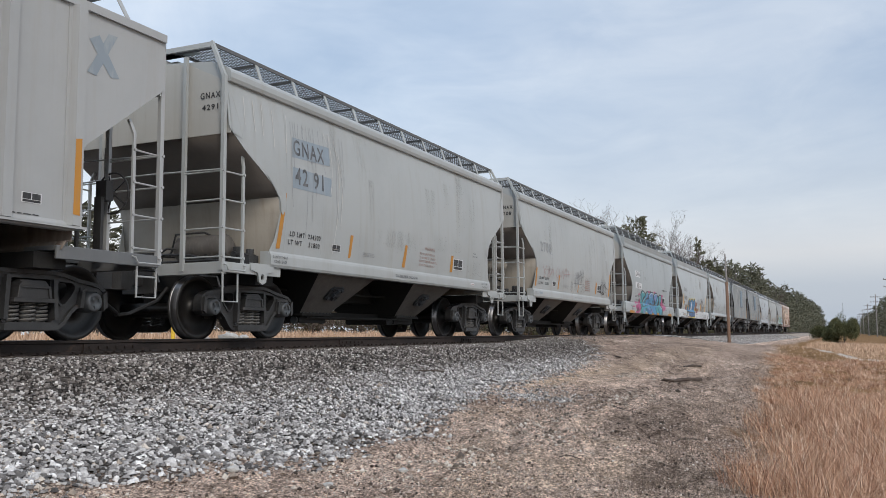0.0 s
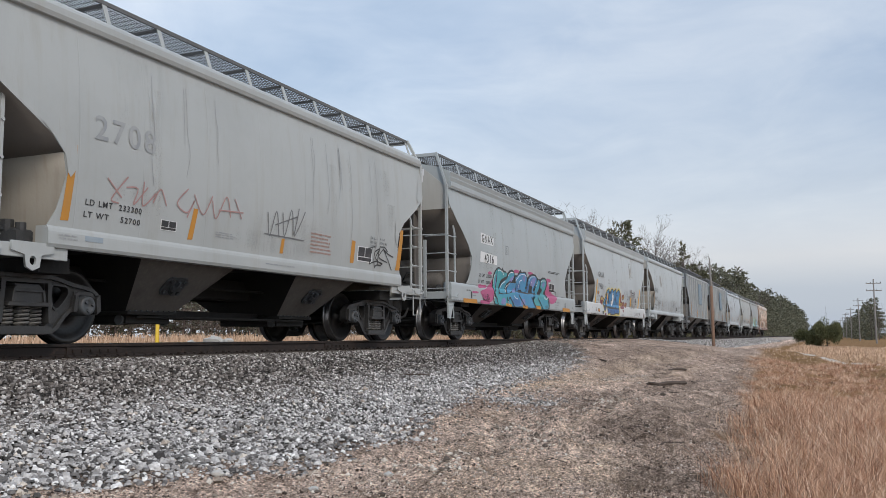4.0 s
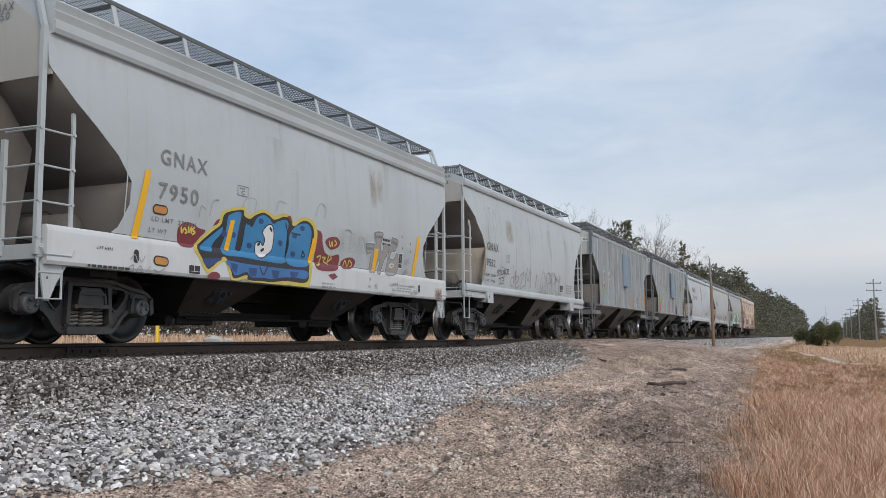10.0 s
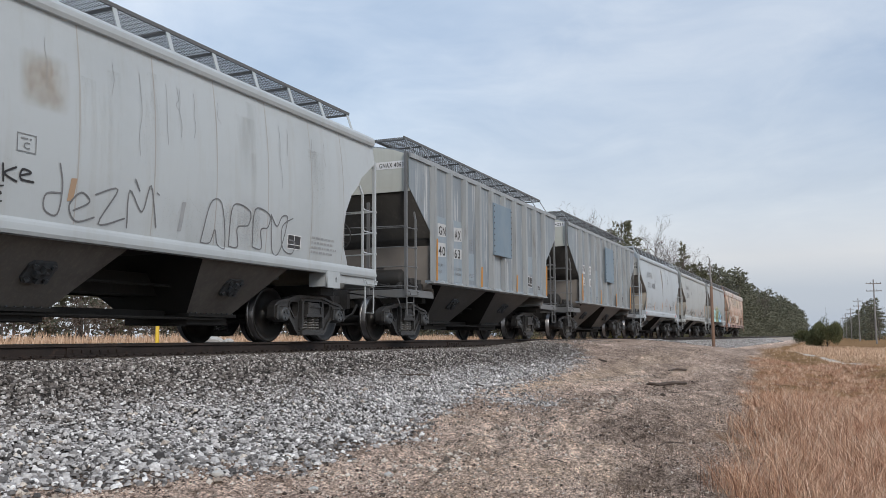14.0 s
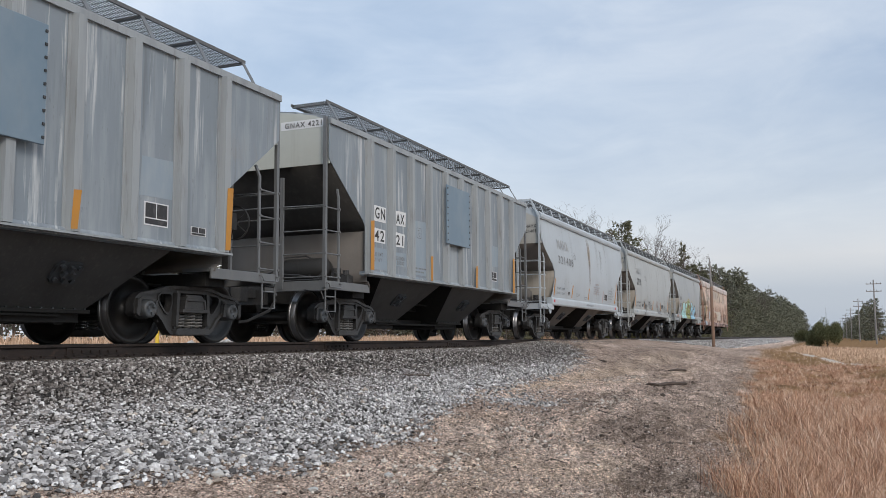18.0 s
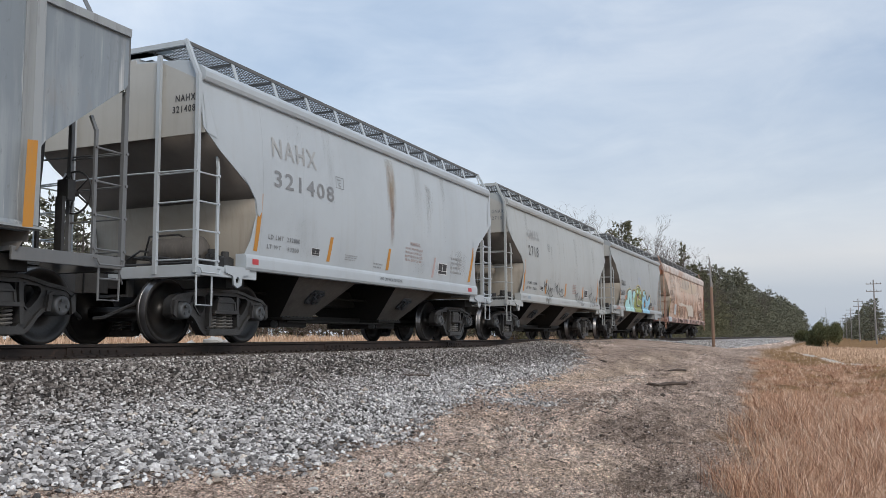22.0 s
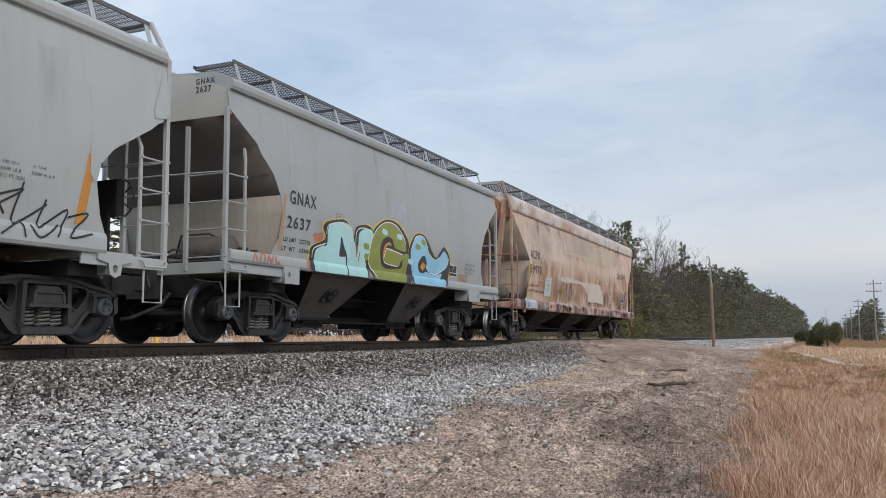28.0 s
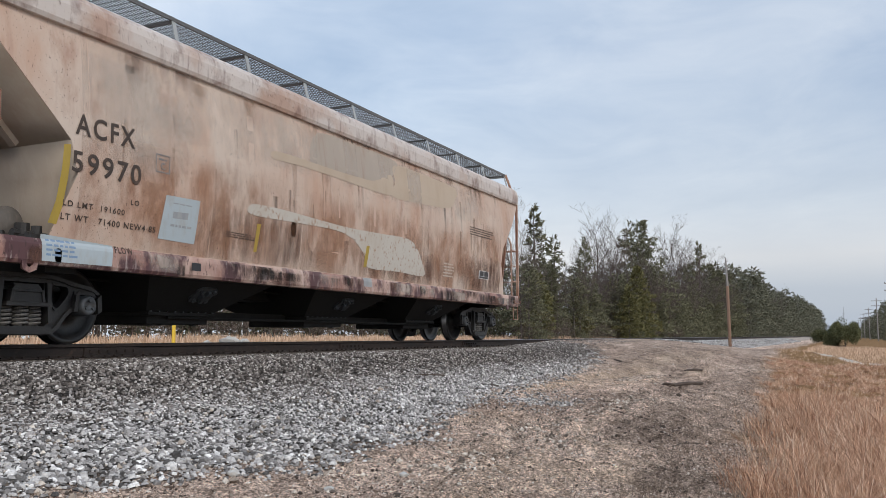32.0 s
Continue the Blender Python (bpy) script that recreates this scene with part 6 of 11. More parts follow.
def brake_gear(car, S):
    E, z = S["end"], S["deck"]
    # air reservoir on the leading platform
    bm = bmesh.new()
    x = -(E - S["foot"][0] - 0.02) - 0.38
    high = S.get("tank", False)
    r, hl = (0.15, 0.42) if high else (0.21, 0.52)
    prof = [(0.001, -hl), (r * 0.6, -hl + 0.02), (r, -hl + 0.10), (r, hl - 0.10), (r * 0.6, hl - 0.02), (0.001, hl)]
    lathe(bm, prof, 20)
    up = 0.88 if high else 0.30
    tank = part("air_reservoir", bm, SLOPE if high else END_BLACK if S["kind"] == "ribbed" else HOPPER, car, "dirty cylindrical air reservoir on brackets", pose(x, -0.42, z + up))
    for y in (-0.3, 0.3):
        bm = bmesh.new()
        prism(bm, [(-0.14, -0.10), (0.14, -0.10), (0.05, -up * 0.6), (0.05, -up), (-0.05, -up), (-0.05, -up * 0.6)], y - 0.012, y + 0.012, "y")
        part("bracket", bm, SLOPE if high else HOPPER, tank)
    if high:
        for y in (-0.3, 0.1):
            bm = bmesh.new()
            bar(bm, (-0.16, y - 0.08, -0.06), (0.10, y + 0.12, -up), 0.04, 0.012)
            part("strut", bm, SLOPE, tank)
    bm = bmesh.new()
    box(bm, -0.16, 0.10, -0.16, 0.16, 0.0, 0.26)
    box(bm, -0.10, 0.16, -0.10, 0.22, 0.05, 0.20)
    tube(bm, [(0.1, 0.1, 0.18), (0.3, 0.0, 0.24), (0.5, -0.3, 0.22)], 0.02, 6)
    tube(bm, [(-0.1, -0.1, 0.16), (-0.2, -0.5, 0.30), (0.2, -0.8, 0.28)], 0.018, 6)
    tube(bm, [(-0.1, 0.1, 0.1), (-0.3, 0.4, 0.06), (-0.3, 0.8, 0.06)], 0.018, 6)
    tube(bm, [(0.0, -0.2, 0.22), (-0.25, -0.6, 0.20), (-0.34, -1.1, 0.16), (-0.30, -1.6, 0.05)], 0.022, 6)
    tube(bm, [(0.1, -0.3, 0.20), (-0.12, -0.6, 0.52), (0.12, -0.95, 0.56), (0.26, -1.2, 0.42)], 0.018, 6)
    tube(bm, [(0.2, 0.3, 0.12), (-0.45, 0.2, 0.10), (-0.5, -0.6, 0.06), (-0.5, -1.7, 0.06)], 0.016, 6)
    box(bm, 0.0, 0.22, -1.9, -1.5, 0.02, 0.16)
    for vx, vy, vr, vh in ((0.10, -1.62, 0.085, 0.30), (0.14, -1.80, 0.06, 0.26), (-0.02, -1.40, 0.07, 0.22), (0.05, -1.15, 0.05, 0.30)):
        tube(bm, [(vx, vy, 0.0), (vx, vy, vh * 0.55), (vx, vy, vh * 0.6), (vx, vy, vh)], vr, 10)
        tube(bm, [(vx - 0.13, vy, vh * 0.6), (vx + 0.13, vy, vh * 0.6)], vr * 0.6, 8)
    part("control_valve", bm, CAST, car, "black air brake valve with pipes", pose(x - 0.1, 0.55, z))
    # hand brake at the trailing end
    bm = bmesh.new()
    pts = [(0, 0.27 * math.cos(k * math.tau / 24), 0.27 * math.sin(k * math.tau / 24)) for k in range(25)]
    tube(bm, pts, 0.014, 6, False)
    for k in range(5):
        a = k * math.tau / 5
        tube(bm, [(0, 0, 0), (0, 0.26 * math.cos(a), 0.26 * math.sin(a))], 0.012, 5)
    tube(bm, [(-0.10, 0, 0), (0.03, 0, 0)], 0.05, 10)
    part("brake_wheel", bm, CAST, car, "round spoked hand brake wheel", pose(E + 0.02, -0.72, z + 0.86))
    bm = bmesh.new()
    slim = S["kind"] == "ribbed"
    box(bm, -0.20 if slim else -0.22, -0.08, -0.09 if slim else -0.17, 0.09 if slim else 0.17, -0.12 if slim else -0.26, 0.14 if slim else 0.22)
    box(bm, -0.25, -0.20, -0.06, 0.06, -0.86, -0.2 if not slim else -0.08)
    part("brake_housing", bm, CAST if slim else UNDER, car, at=pose(E + 0.02, -0.72, z + 0.86))
    # brake cylinder, lever and pipes of the hand brake on the trailing platform
    bm = bmesh.new()
    tube(bm, [(E - 0.55, -0.25, z + 0.22), (E - 0.55, 0.40, z + 0.22)], 0.16, 14)
    box(bm, E - 0.72, E - 0.38, -0.30, -0.22, z, z + 0.42)
    box(bm, E - 0.72, E - 0.38, 0.36, 0.44, z, z + 0.42)
    part("brake_cylinder", bm, UNDER, car, "black brake cylinder between brackets")
    for x, y, top in ((0.30, -0.45, 1.5), (0.30, 0.05, 1.2), (0.28, 0.28, 1.75), (0.75, -0.30, 0.9), (0.95, 0.10, 1.1), (0.60, 0.35, 1.6))[:2 if slim else 6]:
        bm = bmesh.new()
        tube(bm, [(E - x, y, z), (E - x + 0.02, y + 0.03, z + top * 0.6), (E - x + 0.04, y, z + top)], 0.032, 6)
        part("brake_pipe", bm, CAST, car)
    bm = bmesh.new()
    bar(bm, (E - 0.5, 0.1, z + 0.3), (E - 0.25, 0.1, z + 1.15), 0.07, 0.03)
    part("brake_lever", bm, CAST, car, "flat dark brake lever")
    bm = bmesh.new()
    tube(bm, [(-S["truck"], -0.55, 0.83), (S["truck"], -0.55, 0.83)], 0.022, 6)
    tube(bm, [(-S["truck"], 0.40, 0.70), (S["truck"] - 1, 0.40, 0.70)], 0.02, 6)
    part("brake_pipe", bm, UNDER, car)


def lift_lugs(car, S, mat):
    if S["name"] == "ridged":
        return
    for s in (-1, 1):
        if S["name"] == "round":
            bm = bmesh.new()
            x, w = s * 3.90, 1.56
            hole = [(x + s * 0.08 + 0.035 * math.cos(k * math.tau / 10), 1.06 + 0.05 * math.sin(k * math.tau / 10)) for k in range(10)]
            add_shape(bm, [[(x - 0.21, 0.92), (x + 0.21, 0.92), (x + 0.21, 1.20), (x - 0.21, 1.20)], hole], 0.04, -w)
            box(bm, x - 0.21, x + 0.21, -w + 0.03, -w + 0.35, 0.94, 1.17)
            part("jacking_pad", bm, mat, car, "pale steel jacking pad with a hole")
            continue
        bm = bmesh.new()
        x = s * (S["end"] - 0.86)
        z = S["deck"] - 0.08
        circle = [(x + 0.045 * math.cos(k * math.tau / 12), z - 0.10 + 0.05 * math.sin(k * math.tau / 12)) for k in range(12)]
        add_shape(bm, [[(x - 0.28, z + 0.10), (x + 0.28, z + 0.10), (x + 0.28, z + 0.0), (x + 0.11, z - 0.04), (x + 0.09, z - 0.17), (x, z - 0.21), (x - 0.09, z - 0.17), (x - 0.11, z - 0.04), (x - 0.28, z)], circle], 0.03, -1.535)
        part("pull_lug", bm, mat, car, "pale steel towing lug with a round hole")


STYLES = {
    "centre": dict(name="centre", kind="centre", prof=curved, end=5.55, eave=3.70, band=0.20, top=4.08, walk=4.28, deck=1.08, cut=[(0.02, 2.97), (0.35, 2.72), (1.0, 2.33), (1.18, 2.15), (1.24, 1.9), (1.14, 1.5), (1.02, 1.28)],
                   knee=(1.20, 2.10), foot=(1.26, 1.1), sill=(4.52, 1.07, 1.29), bays=[(-1.85, 1.05), (1.75, 1.05)], posts=11, end_top=4.10),
    "round": dict(name="round", kind="centre", prof=curved, end=5.50, eave=3.74, band=0.18, top=4.08, walk=4.31, deck=1.17, cut=[(0.02, 3.38), (0.30, 3.2), (0.62, 3.0), (0.72, 2.86), (1.02, 2.62), (1.22, 2.3), (1.30, 2.0), (1.26, 1.66), (1.12, 1.45), (1.05, 1.31)],
                  knee=(1.28, 2.12), foot=(1.34, 1.15), sill=(5.48, 1.17, 1.33), bays=[(-1.85, 1.15), (1.75, 1.15)], posts=10, end_top=3.2, short=2.85, ripple=0.007),
    "ridged": dict(name="ridged", kind="centre", prof=curved, end=5.35, eave=3.51, band=0.40, ridges=3, top=4.14, walk=4.33, deck=1.10, cut=[(0.03, 3.06), (0.40, 2.75), (0.66, 2.56), (1.05, 2.26), (1.28, 1.98), (1.28, 1.7), (1.12, 1.4), (1.02, 1.33)],
                   knee=(1.30, 1.98), foot=(1.42, 1.1), sill=(5.30, 0.88, 1.30), bays=[(-1.8, 1.0), (1.8, 1.0)], posts=9, end_post=0.95, end_top=2.3, step=0.50),
    "ribbed": dict(name="ribbed", kind="ribbed", prof=straight, end=5.50, eave=3.88, band=0.1, top=4.16, walk=4.37, deck=1.05, cut=[(0.03, 3.15), (1.22, 2.24), (1.36, 2.05), (1.38, 1.30)],
                   knee=(1.40, 2.05), foot=(1.46, 1.1), sill=(4.12, 1.22, 1.30), bays=[(-1.8, 1.55), (1.8, 1.55)], posts=9, short=2.65, ripple=0.0, end_post=0.62, end_top=2.9),
    "long": dict(name="long", kind="long", prof=curved, end=8.15, eave=3.60, band=0.40, top=4.22, walk=4.42, deck=1.05, cut=[(0.10, 3.44), (0.45, 3.05), (1.0, 2.55), (1.30, 2.28), (1.42, 1.9), (1.22, 1.45), (1.08, 1.10)],
                 knee=(1.45, 2.0), foot=(1.50, 1.1), sill=(8.10, 0.86, 1.12), bays=[(-3.9, 1.5), (0.0, 1.5), (3.9, 1.5)], posts=10, end_post=0.75, end_top=2.25, ripple=0.010),
}
WHEELSETS, CARS = [], []


def ribs(car, S, mat):
    for side in (-1, 1):
        for k in range(10):
            x = -4.08 + k * 8.16 / 9
            bm = bmesh.new()
            w = 1.56
            prism(bm, [(x - 0.125, w - 0.004), (x - 0.125, w + 0.010), (x - 0.085, w + 0.012), (x - 0.060, w + 0.100), (x + 0.060, w + 0.100), (x + 0.085, w + 0.012), (x + 0.125, w + 0.010), (x + 0.125, w - 0.004)], 1.27, 3.80, "z")
            if side < 0:
                for v in bm.verts:
                    v.co.y = -v.co.y
            part("side_rib", bm, mat, car)
        bm = bmesh.new()
        lo, hi = 1.545, 1.66
        box(bm, -5.5, 5.5, side * lo, side * 1.60, 3.80, 3.90)
        part("top_chord", bm, mat, car)
        bm = bmesh.new()
        box(bm, -4.22, 4.22, side * 1.50, side * 1.665, 1.235, 1.262)
        part("bottom_flange", bm, mat, car)


def weld_seams(car, S, mat):
    """Upright weld beads between the curved side sheets."""
    xs = (-6.6, -4.4, -2.2, 0.0, 2.2, 4.4, 6.6) if S["kind"] == "long" else (-4.15, -3.1, -1.85, -0.6, 0.65, 1.9, 3.15, 4.2)
    z0, z1 = S["sill"][2] + 0.03, S["eave"] - 0.01
    for side in (-1, 1):
        for x in xs:
            bm = bmesh.new()
            zs = np.linspace(z0, z1, 13)
            rows = [[bm.verts.new((x + a, b, z)) for a, b in ((-0.010, 0.0), (0.0, 0.0012), (0.010, 0.0))] for z in zs]
            for u, w in zip(rows, rows[1:]):
                for k in (0, 1):
                    bm.faces.new((u[k], u[k + 1], w[k + 1], w[k]))
            conform(bm, S["prof"], side, 0.001, S.get("ripple", 0.003))
            part("weld_seam", bm, mat, car)


def end_braces(car, S, mat):
    """Broad inclined plates that carry the slope sheet, and a bent hose rail below them."""
    E = S["end"]
    for s in (-1, 1):
        for y in (-0.62, 0.62):
            bm = bmesh.new()
            prism(bm, [(s * (E - 0.10), S["deck"]), (s * (E - 0.42), S["deck"]), (s * (E - 0.62), 2.35), (s * (E - 0.22), 2.86), (s * (E - 0.07), 2.95)], y - 0.015, y + 0.015, "y")
            part("end_brace", bm, DARKSLOPE, car, "dark inclined steel brace plate")


def gussets(car, S, mat):
    """Doubler plates at the corners of the end cut-outs."""
    E = S["end"]
    for s in (-1, 1):
        for pts in (((0.86, 2.45), (1.30, 2.40), (1.36, 2.30), (1.36, 1.98), (1.29, 1.88), (1.24, 1.93), (1.20, 2.12), (1.02, 2.31)), ((0.03, 3.50), (0.10, 3.50), (0.30, 2.98), (0.28, 2.88), (0.06, 2.92))):
            bm = bmesh.new()
            f = bm.faces.new([bm.verts.new((s * (E - a), 0, z)) for a, z in pts])
            g = bmesh.ops.inset_region(bm, faces=[f], thickness=0.012)
            for v in f.verts:
                v.co.y = 0.010
            conform(bm, S["prof"], -1, 0.0, S.get("ripple", 0.003))
            pl = part("gusset_plate", bm, mat, car)


def stretch(car, S):
    """Moves the two ends of a car body out or in, each as a whole; the couplers stay."""
    for s, by in zip((-1, 1), S["stretch"]):
        if not by:
            continue
        edge = S["end"] - (1.27 if S["kind"] == "ribbed" else 1.60)
        done = set()
        for ob in car.children:
            if ob.name.startswith("coupler") or ob.data.name in done:
                continue
            if ob.location.x * s > edge:
                ob.location.x += by
            elif (ob.data.users == 1 or ob.name.startswith("running_board")) and ob.location.x == 0:
                done.add(ob.data.name)
                for v in ob.data.vertices:
                    if v.co.x * s > edge:
                        v.co.x += by


def hopper_car(style, x, truck, body, label, trim=None, slope=None, low=None, pull=6.15, bay=None, end=None, sill=None, shift=0.0, top=None, tank=False, cast=CAST, lead=0.0, tail=0.0):
    S = dict(STYLES[style], truck=truck, pull=pull, tank=tank, stretch=(lead, tail))
    trim = trim or body
    car = thing("hopper_car", pose(x, 0, 0), label, "freight car", "covered hopper cars of the train")
    for side in (-1, 1):
        side_sheet(car, S, side, body)
        side_sill(car, S, side, sill or trim)
    roof(car, S, top or trim)
    underframe(car, S)
    for s in (-1, 1):
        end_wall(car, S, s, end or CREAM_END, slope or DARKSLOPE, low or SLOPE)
        end_platform(car, S, s, trim if style != "ribbed" else DARK_TRIM)
        for side in (-1, 1):
            ladders(car, S, s, side, RUST_POST if style == "long" else trim)
        grab_irons(car, S, s, RUST_POST if style == "long" else trim)
    running_boards(car, S, PALE_C if style == "long" else trim)
    if style == "ridged":
        end_braces(car, S, trim)
        for s in (-1, 1):
            for y in (-1.49, 1.49):
                bm = bmesh.new()
                e, z = S["end"], S["sill"][1]
                prism(bm, [(s * (e - 0.02), z), (s * (e - 0.40), z), (s * (e - 0.26), z - 0.20), (s * (e - 0.17), z - 0.40), (s * (e - 0.10), z - 0.40)], y - 0.012, y + 0.012, "y")
                part("step_gusset", bm, trim, car)
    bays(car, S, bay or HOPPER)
    brake_gear(car, S)
    if style != "ribbed":
        weld_seams(car, S, SEAM if style == "round" else body)
    if style == "centre":
        gussets(car, S, body)
    if style == "ribbed":
        ribs(car, S, RIB_SHEEN_PAINT if body is RIBBED else body)
    else:
        lift_lugs(car, S, trim)
    stretch(car, S)
    for t in (-truck, truck):
        WHEELSETS.extend((ws, ws.matrix_basis.copy()) for ws in make_truck(car, t + shift, cast))
    CARS.append((car, x))
    return car, S


car0, S0 = hopper_car("ribbed", 3.08, 4.0, RIBBED_PALE, "weathered pale grey covered hopper car with ribbed sides", bay=DARK_BAY, end=PALE_END, slope=END_BLACK, low=RUSTY_LOW)
car1, S1 = hopper_car("centre", 15.45, 4.375, PALE_A, "pale grey covered hopper car with peeling paint", shift=0.04)
car2, S2 = hopper_car("centre", 27.80, 4.22, PALE_A, "chalky pale grey covered hopper car with faint tags", shift=-0.14, tank=True, tail=-0.26)
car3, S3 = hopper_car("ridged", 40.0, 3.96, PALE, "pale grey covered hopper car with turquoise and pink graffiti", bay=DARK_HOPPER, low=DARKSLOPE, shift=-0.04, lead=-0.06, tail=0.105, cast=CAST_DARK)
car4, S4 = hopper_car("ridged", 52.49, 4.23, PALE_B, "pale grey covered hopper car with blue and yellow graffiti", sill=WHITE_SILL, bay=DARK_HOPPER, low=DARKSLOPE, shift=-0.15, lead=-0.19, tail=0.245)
car5, S5 = hopper_car("round", 64.80, 4.06, PALE_B, "off-white covered hopper car with rust stains and black scrawls", shift=-0.06)
car6, S6 = hopper_car("ribbed", 77.0, 4.23, RIBBED, "weathered blue-grey covered hopper car with ribbed sides", trim=DARK_TRIM, top=RIBBED, sill=RIBBED, bay=DARK_BAY, end=PALE_END, slope=END_BLACK, low=DARKSLOPE, shift=-0.15, lead=0.26)
car7, S7 = hopper_car("ribbed", 89.53, 4.07, RIBBED, "weathered blue-grey ribbed covered hopper car with a patched side", trim=DARK_TRIM, top=RIBBED, sill=RIBBED, bay=DARK_BAY, end=PALE_END, slope=END_BLACK, low=DARKSLOPE, shift=0.05)
car8, S8 = hopper_car("centre", 102.1, 4.48, PALE_D, "pale bluish-grey covered hopper car with a rust streak", lead=-0.08, tail=0.255)
car9, S9 = hopper_car("centre", 114.77, 4.38, PALE_A, "pale grey covered hopper car with black scrawls low on its side", tank=True, tail=0.275)
car10, S10 = hopper_car("round", 127.42, 3.98, PALE_C, "pale grey covered hopper car with green and turquoise graffiti", shift=-0.06, tail=0.29, cast=CAST_DARK)
car11, S11 = hopper_car("long", 142.7, 6.70, RUSTED, "long faded tan covered hopper car streaked with rust", trim=RUST_SILL, slope=TAN_SLOPE, low=TAN_SLOPE, pull=9.0, bay=UNDER, end=RUST_END, sill=RUST_SILL, top=RUST_ROOF, shift=-0.25, cast=CAST_DARK)

# ---- markings ----
PEEL = material("bare_chalk_paint", (0.60, 0.60, 0.58), 0.7)
INK_FADED2 = material("worn_dark_stencil", (0.09, 0.095, 0.105), 0.7, 0, [(7.0, 0.4, 0.7, (0.22, 0.23, 0.235), 0.8, 0.5)])
INK_GREY2 = material("mid_grey_stencil", (0.20, 0.21, 0.225), 0.7, 0, [(5.0, 0.4, 0.7, (0.33, 0.345, 0.36), 0.7, 0.4)])
INK_PALE = material("pale_worn_stencil", (0.36, 0.375, 0.385), 0.7, 0, [(3.0, 0.4, 0.7, (0.45, 0.46, 0.465), 0.8, 0.4)])
INK_REDDISH = material("faded_red_stencil", (0.36, 0.24, 0.21), 0.7)
INK_BLUE = material("blue_chalk", (0.20, 0.30, 0.45), 0.8)
DECAL_OLD = material("greyed_white_decal", (0.52, 0.54, 0.55), 0.55, 0, [(7.0, 0.5, 0.8, (0.38, 0.40, 0.41), 0.7, 0.3)])
YELLOWM2 = material("orange_reflective_strip", (0.55, 0.235, 0.04), 0.5)
TAN_STRIP = material("faded_tan_strip", (0.40, 0.27, 0.17), 0.7, 0, [(6.0, 0.45, 0.75, (0.33, 0.26, 0.20), 0.7, 0.3)])
OCHRE = material("ochre_strip", (0.42, 0.30, 0.05), 0.7, 0, [(6.0, 0.45, 0.75, (0.28, 0.20, 0.06), 0.7, 0.3)])
CARD_BLUE = material("pale_blue_card", (0.42, 0.49, 0.53), 0.6, 0, [(7.0, 0.5, 0.75, (0.36, 0.32, 0.28), 0.6, 0.4)])
FADED_WHITE = material("chipped_white_emblem", (0.56, 0.53, 0.48), 0.7, 0, [(16.0, 0.55, 0.65, (0.34, 0.20, 0.12), 0.9, 0.7), (2.0, 0.45, 0.75, (0.48, 0.40, 0.32), 0.7, 0.5)])
GREY_TAN = material("greyed_tan_emblem", (0.40, 0.345, 0.295), 0.7, 0, [(1.6, 0.45, 0.7, (0.46, 0.40, 0.345), 0.8, 0.5), (8.0, 0.55, 0.75, (0.30, 0.19, 0.13), 0.6, 0.06)])
FADED_TAN = material("faded_cream_emblem", (0.50, 0.41, 0.32), 0.7, 0, [(3.0, 0.45, 0.75, (0.42, 0.32, 0.23), 0.7, 0.5)])
FADED_LABEL = material("sun_bleached_label", (0.35, 0.385, 0.45), 0.7, 0, [(5.0, 0.45, 0.75, (0.49, 0.50, 0.51), 0.9, 0.5)])
X_BLUE = material("ghost_blue_mark", (0.265, 0.315, 0.36), 0.65, 0, [(5.0, 0.45, 0.65, (0.37, 0.40, 0.42), 0.9, 0.4)])
RED_SQ = material("red_placard", (0.50, 0.05, 0.06), 0.5)
PINK_FADED = material("faded_pink_strip", (0.48, 0.37, 0.36), 0.7)


def enamel(name, c, k=0.75):
    return material(name, c, 0.42, 0, [(2.2, 0.42, 0.72, tuple(v * k for v in c), 0.8, 1.0), (30.0, 0.55, 0.8, tuple(min(1, v * 1.25 + 0.02) for v in c), 0.4, 1.0)])


TAG_BLACK, TAG_GREY = enamel("black_spray_paint", (0.022, 0.022, 0.026)), enamel("thin_grey_spray_paint", (0.17, 0.175, 0.185))
TAG_FAINT, TAG_RED = enamel("ghost_grey_spray_paint", (0.36, 0.37, 0.385)), enamel("washed_red_spray_paint", (0.42, 0.25, 0.24))
TAG_BROWN, TAG_CHALK = enamel("thin_brown_grey_spray_paint", (0.315, 0.298, 0.292)), enamel("chalky_white_spray_paint", (0.60, 0.63, 0.65))
TAG_SCRAWL = enamel("thin_grey_marker", (0.27, 0.28, 0.295))
TAG_RUST = enamel("orange_spray_paint", (0.48, 0.17, 0.07))
PINK, TURQ, SKYBLUE = enamel("magenta_spray_paint", (0.45, 0.07, 0.20)), enamel("turquoise_spray_paint", (0.045, 0.33, 0.38)), enamel("sky_blue_spray_paint", (0.05, 0.27, 0.50))
LAGOON = enamel("lagoon_blue_spray_paint", (0.04, 0.31, 0.45))
MIDBLUE, VIOLET, NAVY = enamel("blue_spray_paint", (0.04, 0.16, 0.40)), enamel("violet_spray_paint", (0.20, 0.21, 0.46)), enamel("navy_spray_paint", (0.025, 0.06, 0.20))
GRAF_BLUE, GRAF_YELLOW, GRAF_ORANGE = enamel("bright_blue_spray_paint", (0.035, 0.22, 0.46)), enamel("yellow_spray_paint", (0.62, 0.50, 0.09)), enamel("amber_spray_paint", (0.55, 0.24, 0.05))
MAROON, AQUA, OLIVE, SKYAQUA = enamel("maroon_spray_paint", (0.20, 0.03, 0.04)), enamel("pale_aqua_spray_paint", (0.41, 0.70, 0.71)), enamel("olive_spray_paint", (0.25, 0.29, 0.05)), enamel("light_blue_spray_paint", (0.27, 0.56, 0.76))


